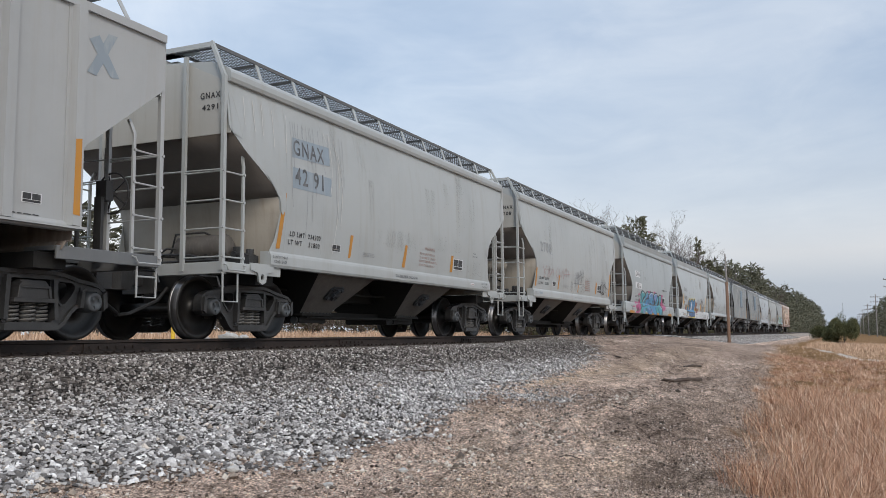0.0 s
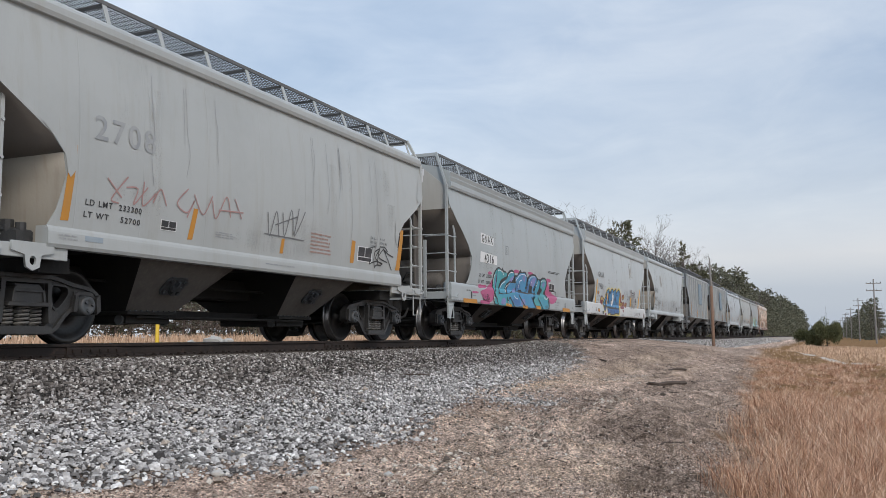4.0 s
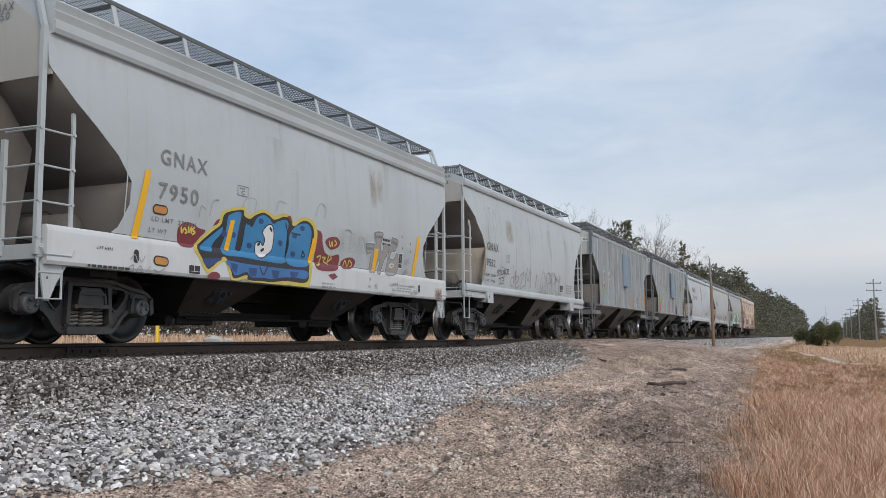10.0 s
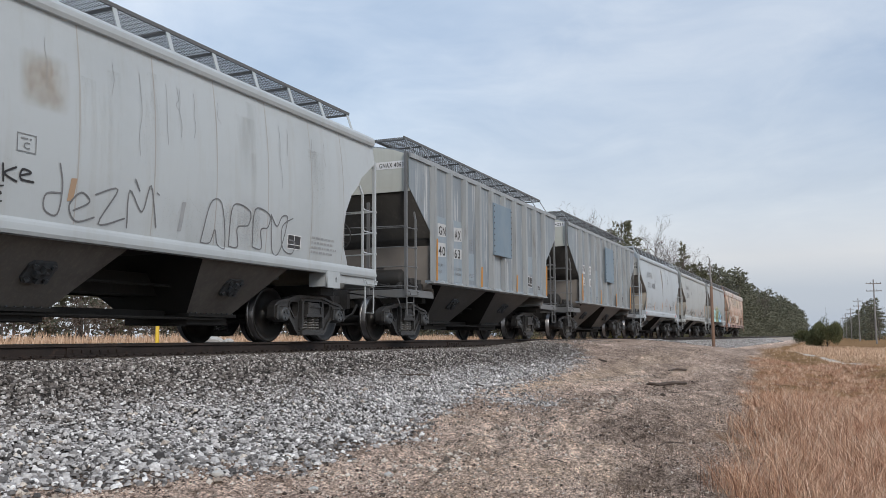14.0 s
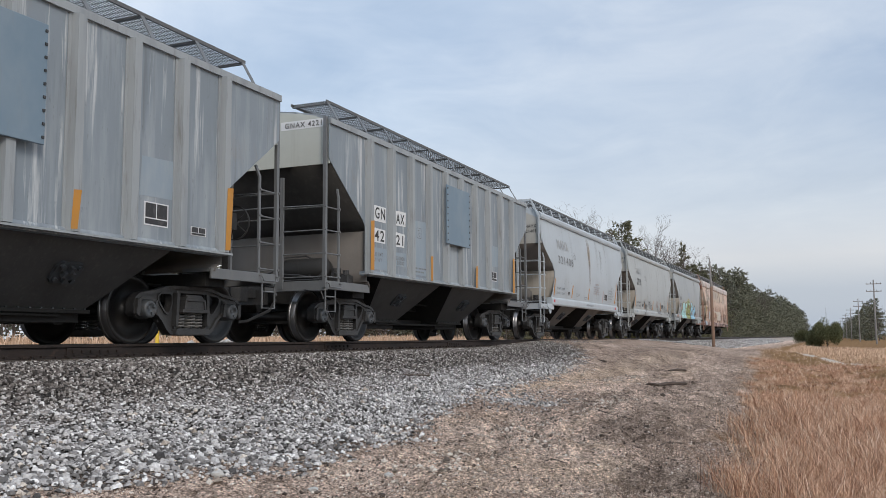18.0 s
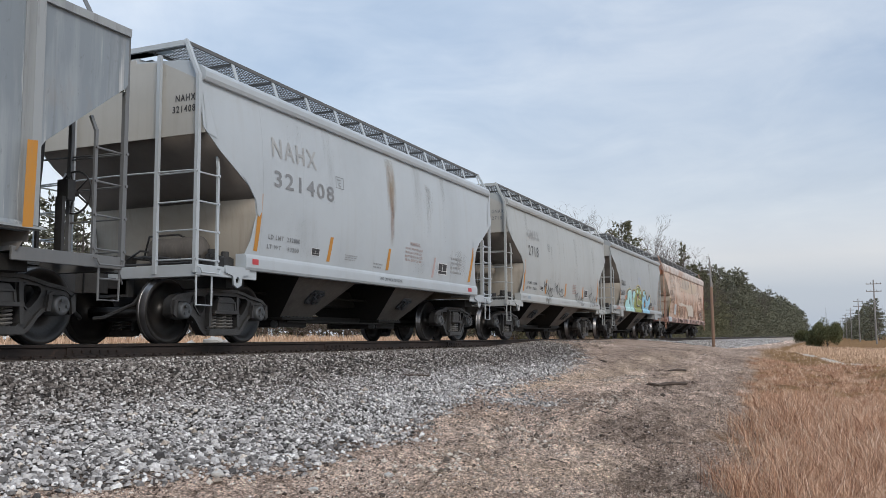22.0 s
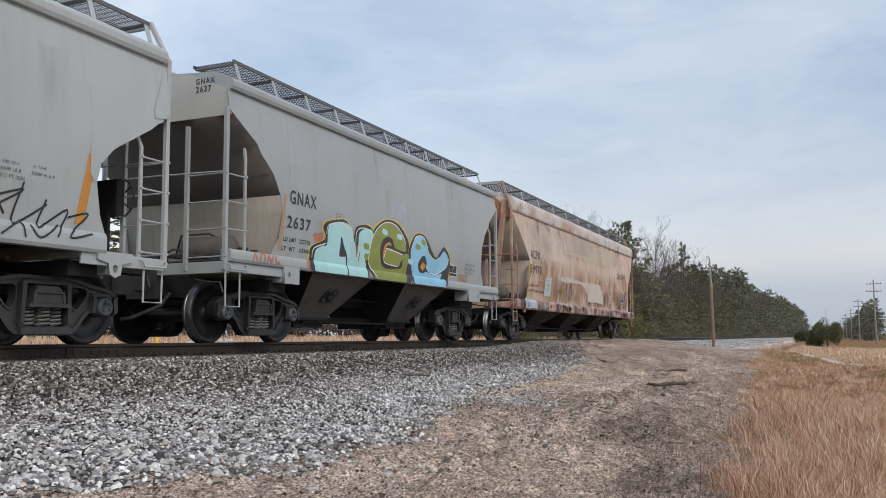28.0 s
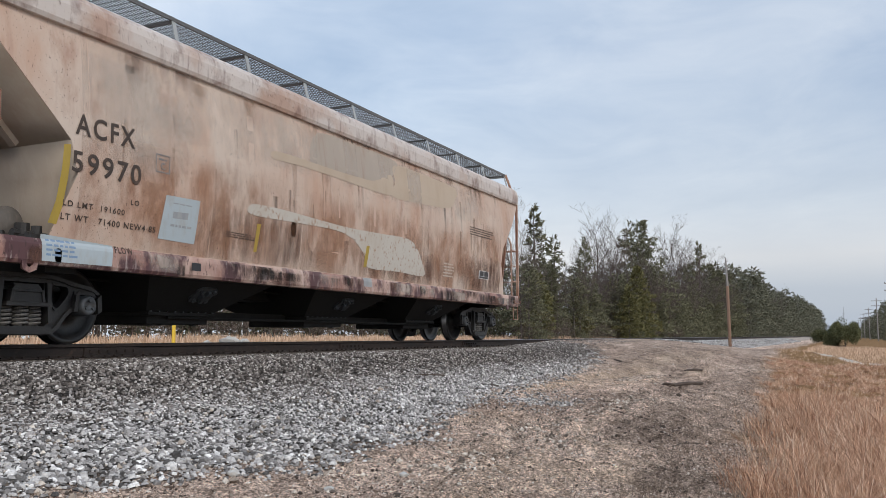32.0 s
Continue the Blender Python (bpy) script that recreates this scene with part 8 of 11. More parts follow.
small_print(car2, S2, -1.626, -1.161, 1.467, 1.559, 3, INK_GREY)
small_print(car2, S2, 0.84, 1.529, 1.456, 1.822, 6, INK_REDDISH)
letters(car2, S2, "EW 10-1", 2.910, 3.126, 1.891, 1.944, INK_FADED2)
letters(car2, S2, "EXW 10-8", 2.906, 3.149, 1.817, 1.869, INK_FADED2)
letters(car2, S2, "CU FT 325", 2.889, 3.159, 1.741, 1.794, INK_FADED2)
letters(car2, S2, "H 13-0", 3.288, 3.467, 1.908, 1.953, INK_FADED2)
letters(car2, S2, "EXW H 8-8", 3.283, 3.580, 1.832, 1.877, INK_FADED2)
small_print(car2, S2, -0.429, 0.564, 1.17, 1.21, 1, INK_GREY)
small_print(car2, S2, -4.379, -4.055, 1.162, 1.238, 2, INK_GREY)
patch(car2, S2, [(-3.998, 1.24), (-3.72, 1.24), (-3.72, 1.177), (-3.998, 1.177)], DECAL_BLUE, "label", 0.004)
spray(car2, S2, [[(-3.701, 1.959), (-3.459, 1.764)], [(-3.38, 2.025), (-3.618, 1.731), (-3.504, 1.69)], [(-3.388, 1.898), (-3.198, 1.909), (-3.25, 1.706), (-3.029, 1.946)], [(-3.095, 2.008), (-3.091, 1.71), (-2.88, 1.894)], [(-2.912, 1.781), (-2.793, 1.963), (-2.67, 1.774)], [(-2.271, 2.047), (-2.466, 1.835), (-2.259, 1.732), (-2.127, 1.914), (-2.251, 1.673)], [(-2.137, 1.988), (-1.929, 1.745), (-1.758, 2.021)], [(-1.752, 1.959), (-1.649, 1.721), (-1.446, 2.061), (-1.327, 1.787)], [(-1.596, 1.853), (-1.041, 1.883)], [(-1.255, 2.053), (-1.075, 1.798)]], 0.02, TAG_RED, 0.006, "graffiti")
spray(car2, S2, [[(-0.42, 1.97), (-0.337, 1.623), (-0.191, 2.022), (-0.085, 1.629)], [(-0.196, 1.807), (0.387, 1.999)], [(-0.02, 2.015), (0.065, 1.66), (0.225, 2.096), (0.306, 1.7)], [(0.441, 2.139), (0.344, 1.685), (0.625, 2.107)], [(-0.471, 1.644), (0.624, 1.639)]], 0.022, TAG_GREY, 0.006, "graffiti")
spray(car2, S2, [[(2.833, 1.709), (2.956, 1.736), (3.108, 1.777)], [(3.008, 1.753), (2.951, 1.558), (2.927, 1.448)], [(3.117, 1.703), (3.091, 1.526), (3.141, 1.384)], [(3.120, 1.679), (3.302, 1.744), (3.156, 1.559), (3.433, 1.456)], [(3.316, 1.796), (3.249, 1.596), (3.241, 1.454)], [(3.465, 1.766), (3.278, 1.589), (3.623, 1.513)], [(3.353, 1.786), (3.498, 1.791), (3.619, 1.720)], [(3.469, 1.736), (3.679, 1.546), (3.835, 1.380)], [(3.445, 1.753), (3.663, 1.673), (3.875, 1.632)], [(2.916, 1.432), (3.178, 1.497), (3.430, 1.476)], [(3.130, 1.368), (3.203, 1.430), (3.387, 1.430)]], 0.022, TAG_BLACK, 0.006, "graffiti")
# turquoise graffiti car
letters(car3, S3, "EXW 10-8 H 8-7", 2.959, 3.429, 1.11, 1.147, INK_FADED2)
letters(car3, S3, "EW    9-0 H 15-0", 2.976, 3.431, 1.032, 1.062, INK_FADED2)
letters(car3, S3, "CU FT 3256", 2.971, 3.296, 0.952, 0.982, INK_FADED2)
patch(car3, S3, [(-3.525, 2.651), (-2.605, 2.596), (-2.643, 2.376), (-3.54, 2.381)], DECAL_WHITE, "number_decal", 0.003)
letters(car3, S3, "GNAX", -3.465, -2.683, 2.408, 2.614, INK)
patch(car3, S3, [(-3.567, 2.179), (-2.375, 2.141), (-2.379, 1.913), (-3.591, 1.913)], DECAL_WHITE, "number_decal", 0.003)
letters(car3, S3, "4316", -3.301, -2.638, 1.921, 2.143, INK)
plate_box(car3, S3, -1.73, 2.362, 0.259, 0.231)
letters(car3, S3, "LD LMT  233000", -3.595, -2.728, 1.548, 1.626, INK)
letters(car3, S3, "LT WT    53000", -3.613, -2.761, 1.393, 1.471, INK)
letters(car3, S3, "LIFT HERE", -4.453, -4.207, 1.153, 1.186, INK)
letters(car3, S3, "JACK HERE", -4.146, -3.854, 1.042, 1.076, INK)
letters(car3, S3, "2 INCH TREAD COND. SHOES", -5.266, -4.8, 0.891, 0.921, INK)
patch(car3, S3, [(-4.655, 0.969), (-3.764, 0.971), (-3.751, 0.872), (-4.642, 0.872)], YELLOWM, "reflector_strip", 0.004)
patch(car3, S3, [(-1.657, 0.95), (-1.218, 0.941), (-1.206, 0.863), (-1.647, 0.874)], YELLOWM, "reflector_strip", 0.01)
patch(car3, S3, [(-0.239, 0.946), (0.182, 0.938), (0.195, 0.852), (-0.226, 0.863)], YELLOWM, "reflector_strip", 0.01)
patch(car3, S3, [(0.978, 0.965), (1.418, 0.963), (1.434, 0.862), (0.993, 0.867)], YELLOWM, "reflector_strip", 0.01)
patch(car3, S3, [(3.801, 0.98), (4.643, 0.978), (4.663, 0.858), (3.82, 0.864)], YELLOWM, "reflector_strip", 0.01)
small_print(car3, S3, 2.176, 3.508, 2.002, 2.083, 2, INK)
data_card(car3, S3, 2.353, 2.939, 1.432, 1.695)
patch(car3, S3, [(-3.524, 1.185), (-3.139, 1.266), (-2.817, 1.400), (-2.673, 1.516), (-2.532, 1.367), (-2.540, 1.103), (-2.823, 0.943), (-3.285, 0.989), (-3.444, 1.085)], PINK, "graffiti", 0.0045)
patch(car3, S3, [(-3.648, 1.307), (-3.529, 1.359), (-3.324, 1.350), (-3.087, 1.357), (-3.103, 1.291), (-3.376, 1.274), (-3.626, 1.262)], PINK, "graffiti", 0.0045)
patch(car3, S3, [(-2.979, 1.689), (-2.860, 1.723), (-2.755, 1.708), (-2.710, 1.671), (-2.821, 1.634), (-2.951, 1.642)], PINK, "graffiti", 0.0045)
patch(car3, S3, [(-4.063, 1.160), (-3.885, 1.171), (-3.680, 1.161), (-3.693, 1.125), (-3.882, 1.118), (-4.052, 1.120)], PINK, "graffiti", 0.0045)
patch(car3, S3, [(-3.533, 0.961), (-3.362, 0.967), (-3.073, 0.974), (-2.913, 0.953), (-2.910, 0.894), (-3.202, 0.882), (-3.500, 0.892)], PINK, "graffiti", 0.0045)
patch(car3, S3, [(-1.021, 1.868), (-0.824, 1.904), (-0.589, 1.885), (-0.582, 1.830), (-0.796, 1.807), (-0.989, 1.798)], PINK, "graffiti", 0.0045)
patch(car3, S3, [(0.196, 1.880), (0.394, 1.921), (0.664, 1.899), (0.642, 1.846), (0.386, 1.838)], PINK, "graffiti", 0.0045)
patch(car3, S3, [(1.705, 1.325), (2.019, 1.440), (2.118, 1.691), (2.023, 1.791), (2.192, 1.833), (2.484, 1.802), (2.444, 1.742), (2.234, 1.702), (2.371, 1.580), (2.684, 1.400), (3.218, 1.291), (2.933, 1.119), (2.522, 1.069), (2.281, 1.166)], PINK, "graffiti", 0.0045)
patch(car3, S3, [(-2.637, 1.356), (-2.644, 1.563), (-2.556, 1.714), (-2.373, 1.846), (-2.169, 1.872), (-2.021, 1.829), (-1.942, 1.882), (-1.862, 1.829), (-1.681, 1.798), (-1.550, 1.758), (-1.390, 1.842), (-1.174, 1.876), (-0.994, 1.832), (-0.914, 1.752), (-0.725, 1.756), (-0.562, 1.863), (-0.445, 1.919), (-0.329, 1.867), (-0.127, 1.898), (0.054, 1.862), (0.177, 1.748), (0.369, 1.825), (0.667, 1.877), (0.966, 1.862), (1.120, 1.782), (1.394, 1.766), (1.645, 1.834), (1.938, 1.824), (2.091, 1.719), (2.092, 1.555), (1.993, 1.401), (2.162, 1.280), (2.340, 1.182), (2.296, 0.873), (1.550, 0.866), (0.540, 0.877), (-0.349, 0.881), (-1.024, 0.877), (-1.705, 0.878), (-2.288, 0.868), (-2.531, 0.886), (-2.632, 1.043), (-2.573, 1.196)], TAG_BLACK, "graffiti", 0.006)
patch(car3, S3, [(-2.579, 1.362), (-2.584, 1.553), (-2.494, 1.696), (-2.371, 1.784), (-2.370, 1.629), (-2.390, 1.418), (-2.440, 1.305), (-2.533, 1.235)], TURQ, "graffiti", 0.0085)
patch(car3, S3, [(-2.323, 1.800), (-2.163, 1.827), (-2.015, 1.780), (-1.813, 1.761), (-1.605, 1.751), (-1.613, 1.646), (-1.860, 1.607), (-2.036, 1.540), (-2.129, 1.429), (-2.216, 1.266), (-2.237, 1.165), (-2.110, 1.131), (-1.927, 1.101), (-1.630, 1.098), (-1.503, 1.027), (-1.428, 0.914), (-2.227, 0.889), (-2.333, 1.068), (-2.494, 1.142), (-2.508, 1.202), (-2.402, 1.283), (-2.319, 1.568)], TURQ, "graffiti", 0.0085)
patch(car3, S3, [(-2.527, 1.078), (-2.406, 1.062), (-2.290, 0.925), (-2.460, 0.909), (-2.559, 0.997)], TURQ, "graffiti", 0.0085)
patch(car3, S3, [(-2.164, 1.235), (-2.057, 1.383), (-1.923, 1.480), (-1.718, 1.554), (-1.552, 1.607), (-1.407, 1.749), (-1.211, 1.822), (-1.042, 1.796), (-0.987, 1.723), (-1.155, 1.615), (-1.364, 1.533), (-1.528, 1.439), (-1.664, 1.273), (-1.635, 1.219), (-1.917, 1.203)], LAGOON, "graffiti", 0.0085)
patch(car3, S3, [(-1.579, 1.224), (-1.480, 1.368), (-1.342, 1.478), (-1.098, 1.523), (-0.806, 1.525), (-0.836, 1.632), (-0.938, 1.700), (-0.766, 1.700), (-0.490, 1.816), (-0.137, 1.839), (0.065, 1.784), (0.118, 1.656), (-0.000, 1.484), (0.131, 1.347), (-0.320, 1.349), (-0.190, 1.591), (-0.335, 1.658), (-0.506, 1.567), (-0.587, 1.366), (-0.845, 1.300), (-1.149, 1.297), (-1.367, 1.243)], SKYBLUE, "graffiti", 0.0085)
patch(car3, S3, [(-1.292, 1.154), (-0.920, 1.214), (-0.441, 1.224), (-0.014, 1.174), (0.097, 1.012), (-0.007, 0.900), (-0.432, 0.907), (-0.926, 0.907)], SKYBLUE, "graffiti", 0.0085)
patch(car3, S3, [(0.082, 1.322), (0.139, 1.498), (0.261, 1.672), (0.432, 1.778), (0.693, 1.830), (0.954, 1.804), (1.066, 1.725), (0.926, 1.574), (0.755, 1.413), (0.966, 1.341), (0.672, 1.339), (0.675, 1.539), (0.543, 1.658), (0.406, 1.556), (0.354, 1.421), (0.300, 1.319)], SKYBLUE, "graffiti", 0.0085)
patch(car3, S3, [(0.165, 1.167), (0.553, 1.152), (0.888, 0.907), (0.135, 0.908)], SKYBLUE, "graffiti", 0.0085)
patch(car3, S3, [(0.919, 1.484), (1.168, 1.736), (1.363, 1.687), (1.326, 1.498), (1.102, 1.294), (0.968, 1.330)], LAGOON, "graffiti", 0.0085)
patch(car3, S3, [(1.428, 1.530), (1.468, 1.698), (1.653, 1.776), (1.923, 1.768), (2.008, 1.656), (1.959, 1.519), (1.784, 1.373), (1.989, 1.255), (2.245, 1.151), (2.201, 0.905), (1.658, 0.901), (1.207, 1.153), (0.784, 1.157), (0.987, 0.923), (1.593, 0.898), (1.144, 1.206), (1.436, 1.308), (1.635, 1.455)], TURQ, "graffiti", 0.0088)
patch(car3, S3, [(-2.461, 1.375), (-2.428, 1.555), (-2.383, 1.685), (-2.354, 1.555), (-2.390, 1.383)], VIOLET, "graffiti", 0.0105)
patch(car3, S3, [(-2.037, 0.920), (-1.990, 1.042), (-1.794, 1.094), (-1.683, 1.028), (-1.774, 0.920)], VIOLET, "graffiti", 0.0105)
patch(car3, S3, [(-1.444, 1.486), (-1.303, 1.617), (-1.077, 1.712), (-1.011, 1.671), (-1.232, 1.528)], VIOLET, "graffiti", 0.0105)
patch(car3, S3, [(-1.178, 1.260), (-0.969, 1.389), (-0.825, 1.364), (-0.921, 1.264)], VIOLET, "graffiti", 0.0105)
patch(car3, S3, [(-0.417, 0.938), (-0.355, 1.107), (-0.065, 1.118), (-0.008, 0.964)], VIOLET, "graffiti", 0.0105)
patch(car3, S3, [(-0.307, 1.703), (-0.131, 1.797), (0.001, 1.728), (-0.069, 1.593)], VIOLET, "graffiti", 0.0105)
patch(car3, S3, [(0.457, 1.594), (0.628, 1.734), (0.959, 1.770), (0.844, 1.589), (0.700, 1.497)], VIOLET, "graffiti", 0.0105)
patch(car3, S3, [(1.572, 1.579), (1.752, 1.703), (1.895, 1.645), (1.755, 1.525)], VIOLET, "graffiti", 0.0105)
patch(car3, S3, [(-0.786, 1.407), (-0.525, 1.586), (-0.421, 1.443), (-0.607, 1.312)], MIDBLUE, "graffiti", 0.01)
patch(car3, S3, [(0.167, 1.350), (0.242, 1.540), (0.377, 1.630), (0.374, 1.412)], MIDBLUE, "graffiti", 0.01)
patch(car3, S3, [(-1.141, 1.030), (-0.840, 1.131), (-0.519, 1.075), (-0.515, 0.932), (-0.911, 0.928)], MIDBLUE, "graffiti", 0.01)
spray(car3, S3, [[(-2.358, 1.777), (-2.363, 1.572), (-2.398, 1.360), (-2.437, 1.244)], [(-1.592, 1.649), (-1.871, 1.587), (-2.057, 1.501), (-2.138, 1.365), (-2.225, 1.175)], [(-1.579, 1.224), (-1.681, 1.320), (-1.565, 1.454), (-1.258, 1.554)], [(-0.833, 1.732), (-0.928, 1.621), (-0.790, 1.527), (-0.804, 1.331)], [(0.163, 1.725), (0.247, 1.638), (0.136, 1.417), (0.135, 1.326)], [(1.062, 1.759), (1.172, 1.702), (0.923, 1.461), (0.880, 1.299)], [(1.378, 1.735), (1.441, 1.590), (1.339, 1.326)], [(-2.507, 1.172), (-2.406, 1.062), (-2.264, 0.896)], [(-1.575, 1.102), (-1.488, 1.005), (-1.334, 1.112), (-1.001, 0.883)], [(-0.588, 1.212), (-0.059, 0.908)], [(0.571, 1.186), (0.988, 0.889)], [(1.165, 1.196), (1.658, 0.889)]], 0.045, TAG_BLACK, 0.0115, "graffiti")
spray(car3, S3, [[(-2.589, 1.353), (-2.592, 1.526), (-2.492, 1.679)], [(-2.296, 1.777), (-2.146, 1.798), (-1.934, 1.763), (-1.830, 1.685)], [(-2.053, 1.320), (-1.967, 1.429), (-1.701, 1.528)], [(-1.485, 1.691), (-1.325, 1.788), (-1.089, 1.799)], [(-1.718, 1.249), (-1.595, 1.385), (-1.359, 1.495)], [(-0.846, 1.591), (-0.683, 1.680), (-0.468, 1.777), (-0.133, 1.808), (0.032, 1.764)], [(-0.605, 1.374), (-0.524, 1.576), (-0.349, 1.636)], [(0.352, 1.681), (0.489, 1.773), (0.873, 1.806)], [(0.503, 1.533), (0.565, 1.638), (0.628, 1.601)], [(0.994, 1.513), (1.155, 1.677)], [(1.460, 1.603), (1.531, 1.716), (1.904, 1.742)], [(-2.589, 1.142), (-2.558, 0.980)], [(-1.502, 1.004), (-1.414, 0.915)], [(-0.995, 1.178), (-0.870, 1.109), (-0.697, 1.102)], [(1.764, 1.239), (1.990, 1.183), (2.174, 1.256)]], 0.02, DECAL_WHITE, 0.013, "graffiti")
spray(car3, S3, [[(-3.392, 1.103), (-3.356, 0.966)], [(-3.283, 1.131), (-3.374, 1.037), (-3.244, 0.974)], [(-3.227, 1.104), (-3.227, 0.975), (-3.123, 0.995)], [(-3.219, 1.05), (-3.151, 1.067)], [(-3.086, 0.985), (-3.087, 1.122), (-3.01, 1.091), (-3.077, 1.048), (-2.978, 0.993)], [(-2.95, 1.121), (-2.979, 1.068), (-2.911, 1.036), (-2.959, 0.982)]], 0.02, TAG_BLACK, 0.008, "graffiti")
spray(car3, S3, [[(1.879, 0.978), (2.043, 0.846)], [(2.021, 0.985), (1.901, 0.84)], [(2.107, 1.008), (2.112, 0.866), (2.251, 0.908)], [(2.847, 1.49), (3.144, 1.419), (3.004, 1.316)]], 0.018, TAG_BLACK, 0.012, "graffiti")
patch(car3, S3, [(-2.250, 1.164), (-1.916, 1.176), (-1.438, 1.218), (-0.843, 1.261), (-0.833, 0.913), (-1.428, 0.909), (-1.972, 0.906), (-2.227, 0.907), (-2.318, 1.012)], LAGOON, "graffiti", 0.0075)
patch(car3, S3, [(-0.875, 1.268), (-0.525, 1.278), (0.073, 1.266), (0.822, 1.261), (0.828, 0.914), (-0.007, 0.911), (-0.514, 0.912), (-0.864, 0.911)], SKYBLUE, "graffiti", 0.0075)
patch(car3, S3, [(0.782, 1.258), (1.330, 1.277), (1.763, 1.274), (2.163, 1.146), (2.201, 0.905), (1.550, 0.901), (0.789, 0.912)], LAGOON, "graffiti", 0.0075)
patch(car3, S3, [(-0.550, 1.777), (-0.049, 1.839), (0.118, 1.656), (0.009, 1.432), (-0.488, 1.360), (-0.804, 1.331), (-0.841, 1.552)], SKYBLUE, "graffiti", 0.0075)
# blue graffiti car
letters(car4, S4, "GNAX", -3.764, -2.831, 2.296, 2.505, INK_FADED)
letters(car4, S4, "7950", -3.786, -3.007, 1.84, 2.064, INK_FADED)
plate_box(car4, S4, -2.149, 2.204, 0.263, 0.154)
letters(car4, S4, "LD LMT  232200", -3.874, -3.009, 1.55, 1.611, INK_FADED)
letters(car4, S4, "LT WT", -3.903, -3.573, 1.399, 1.46, INK_FADED)
letters(car4, S4, "LIFT HERE", -4.78, -4.521, 1.108, 1.141, INK)
patch(car4, S4, [(-4.042, 2.17), (-3.938, 2.188), (-4.094, 1.293), (-4.211, 1.294)], YELLOW2, "reflector_strip", 0.01)
patch(car4, S4, [(2.136, 1.73), (2.291, 1.744), (2.209, 1.321), (2.075, 1.312)], YELLOW2, "reflector_strip", 0.01)
patch(car4, S4, [(3.997, 2.153), (4.142, 2.168), (3.929, 1.316), (3.791, 1.308)], YELLOW2, "reflector_strip", 0.01)
patch(car4, S4, [(-3.053, 1.264), (-2.927, 1.402), (-2.699, 1.568), (-2.532, 1.682), (-2.452, 1.857), (-1.971, 1.981), (-1.919, 1.896), (-1.803, 1.876), (-1.695, 1.938), (-1.508, 1.998), (-1.315, 1.973), (-1.185, 1.938), (-0.946, 2.013), (-0.723, 1.981), (-0.638, 1.903), (-0.446, 1.997), (-0.237, 2.027), (-0.027, 1.958), (0.076, 1.811), (0.055, 1.549), (-0.045, 1.246), (-0.105, 0.994), (-0.208, 0.844), (-0.327, 0.887), (-0.506, 0.852), (-0.756, 0.902), (-0.993, 0.839), (-1.225, 0.865), (-1.447, 0.858), (-1.766, 0.861), (-1.881, 0.927), (-2.185, 0.855), (-2.297, 1.019), (-2.397, 1.145), (-2.637, 1.005), (-2.775, 0.952), (-2.938, 1.141)], GRAF_YELLOW, "graffiti", 0.0045)
patch(car4, S4, [(-2.978, 1.272), (-2.889, 1.373), (-2.668, 1.537), (-2.483, 1.661), (-2.402, 1.829), (-2.014, 1.926), (-1.965, 1.852), (-1.827, 1.820), (-1.679, 1.895), (-1.502, 1.952), (-1.332, 1.924), (-1.189, 1.882), (-0.940, 1.958), (-0.779, 1.932), (-0.643, 1.845), (-0.427, 1.949), (-0.259, 1.968), (-0.103, 1.909), (-0.032, 1.785), (-0.053, 1.538), (-0.153, 1.237), (-0.173, 1.023), (-0.316, 0.946), (-0.634, 0.950), (-0.878, 0.950), (-1.226, 0.911), (-1.449, 0.912), (-1.819, 0.909), (-1.863, 0.980), (-2.159, 0.914), (-2.240, 1.023), (-2.390, 1.210), (-2.639, 1.060), (-2.761, 1.015), (-2.879, 1.147)], TAG_BLACK, "graffiti", 0.0065)
patch(car4, S4, [(-2.927, 1.271), (-2.836, 1.365), (-2.638, 1.506), (-2.451, 1.623), (-2.468, 1.535), (-2.596, 1.414), (-2.654, 1.324), (-2.692, 1.256)], GRAF_BLUE, "graffiti", 0.0085)
patch(car4, S4, [(-2.438, 1.247), (-2.394, 1.474), (-2.361, 1.656), (-2.314, 1.814), (-2.049, 1.883), (-2.071, 1.660), (-2.118, 1.362), (-2.104, 1.335), (-1.978, 1.356), (-1.917, 1.718), (-1.861, 1.763), (-1.760, 1.702), (-1.652, 1.850), (-1.497, 1.915), (-1.338, 1.884), (-1.227, 1.813), (-1.106, 1.862), (-0.910, 1.914), (-0.808, 1.871), (-0.823, 1.707), (-0.838, 1.462), (-0.888, 1.234), (-1.460, 1.221), (-1.985, 1.235)], GRAF_BLUE, "graffiti", 0.0085)
patch(car4, S4, [(-0.791, 1.223), (-0.773, 1.510), (-0.739, 1.717), (-0.581, 1.853), (-0.396, 1.911), (-0.253, 1.923), (-0.150, 1.860), (-0.109, 1.754), (-0.148, 1.451), (-0.219, 1.231)], GRAF_BLUE, "graffiti", 0.0085)
patch(car4, S4, [(-2.870, 1.135), (-2.688, 1.159), (-2.444, 1.176), (-2.623, 1.089), (-2.753, 1.029)], NAVY, "graffiti", 0.0085)
patch(car4, S4, [(-2.350, 1.156), (-1.981, 1.147), (-1.457, 1.141), (-0.885, 1.142), (-0.230, 1.146), (-0.240, 1.027), (-0.511, 1.016), (-0.880, 1.006), (-1.228, 0.958), (-1.451, 0.965), (-1.770, 0.957), (-1.865, 1.024), (-2.131, 0.960), (-2.222, 1.032)], MIDBLUE, "graffiti", 0.0085)
patch(car4, S4, [(-1.827, 1.094), (-1.607, 1.098), (-1.634, 0.975), (-1.791, 0.963)], NAVY, "graffiti", 0.01)
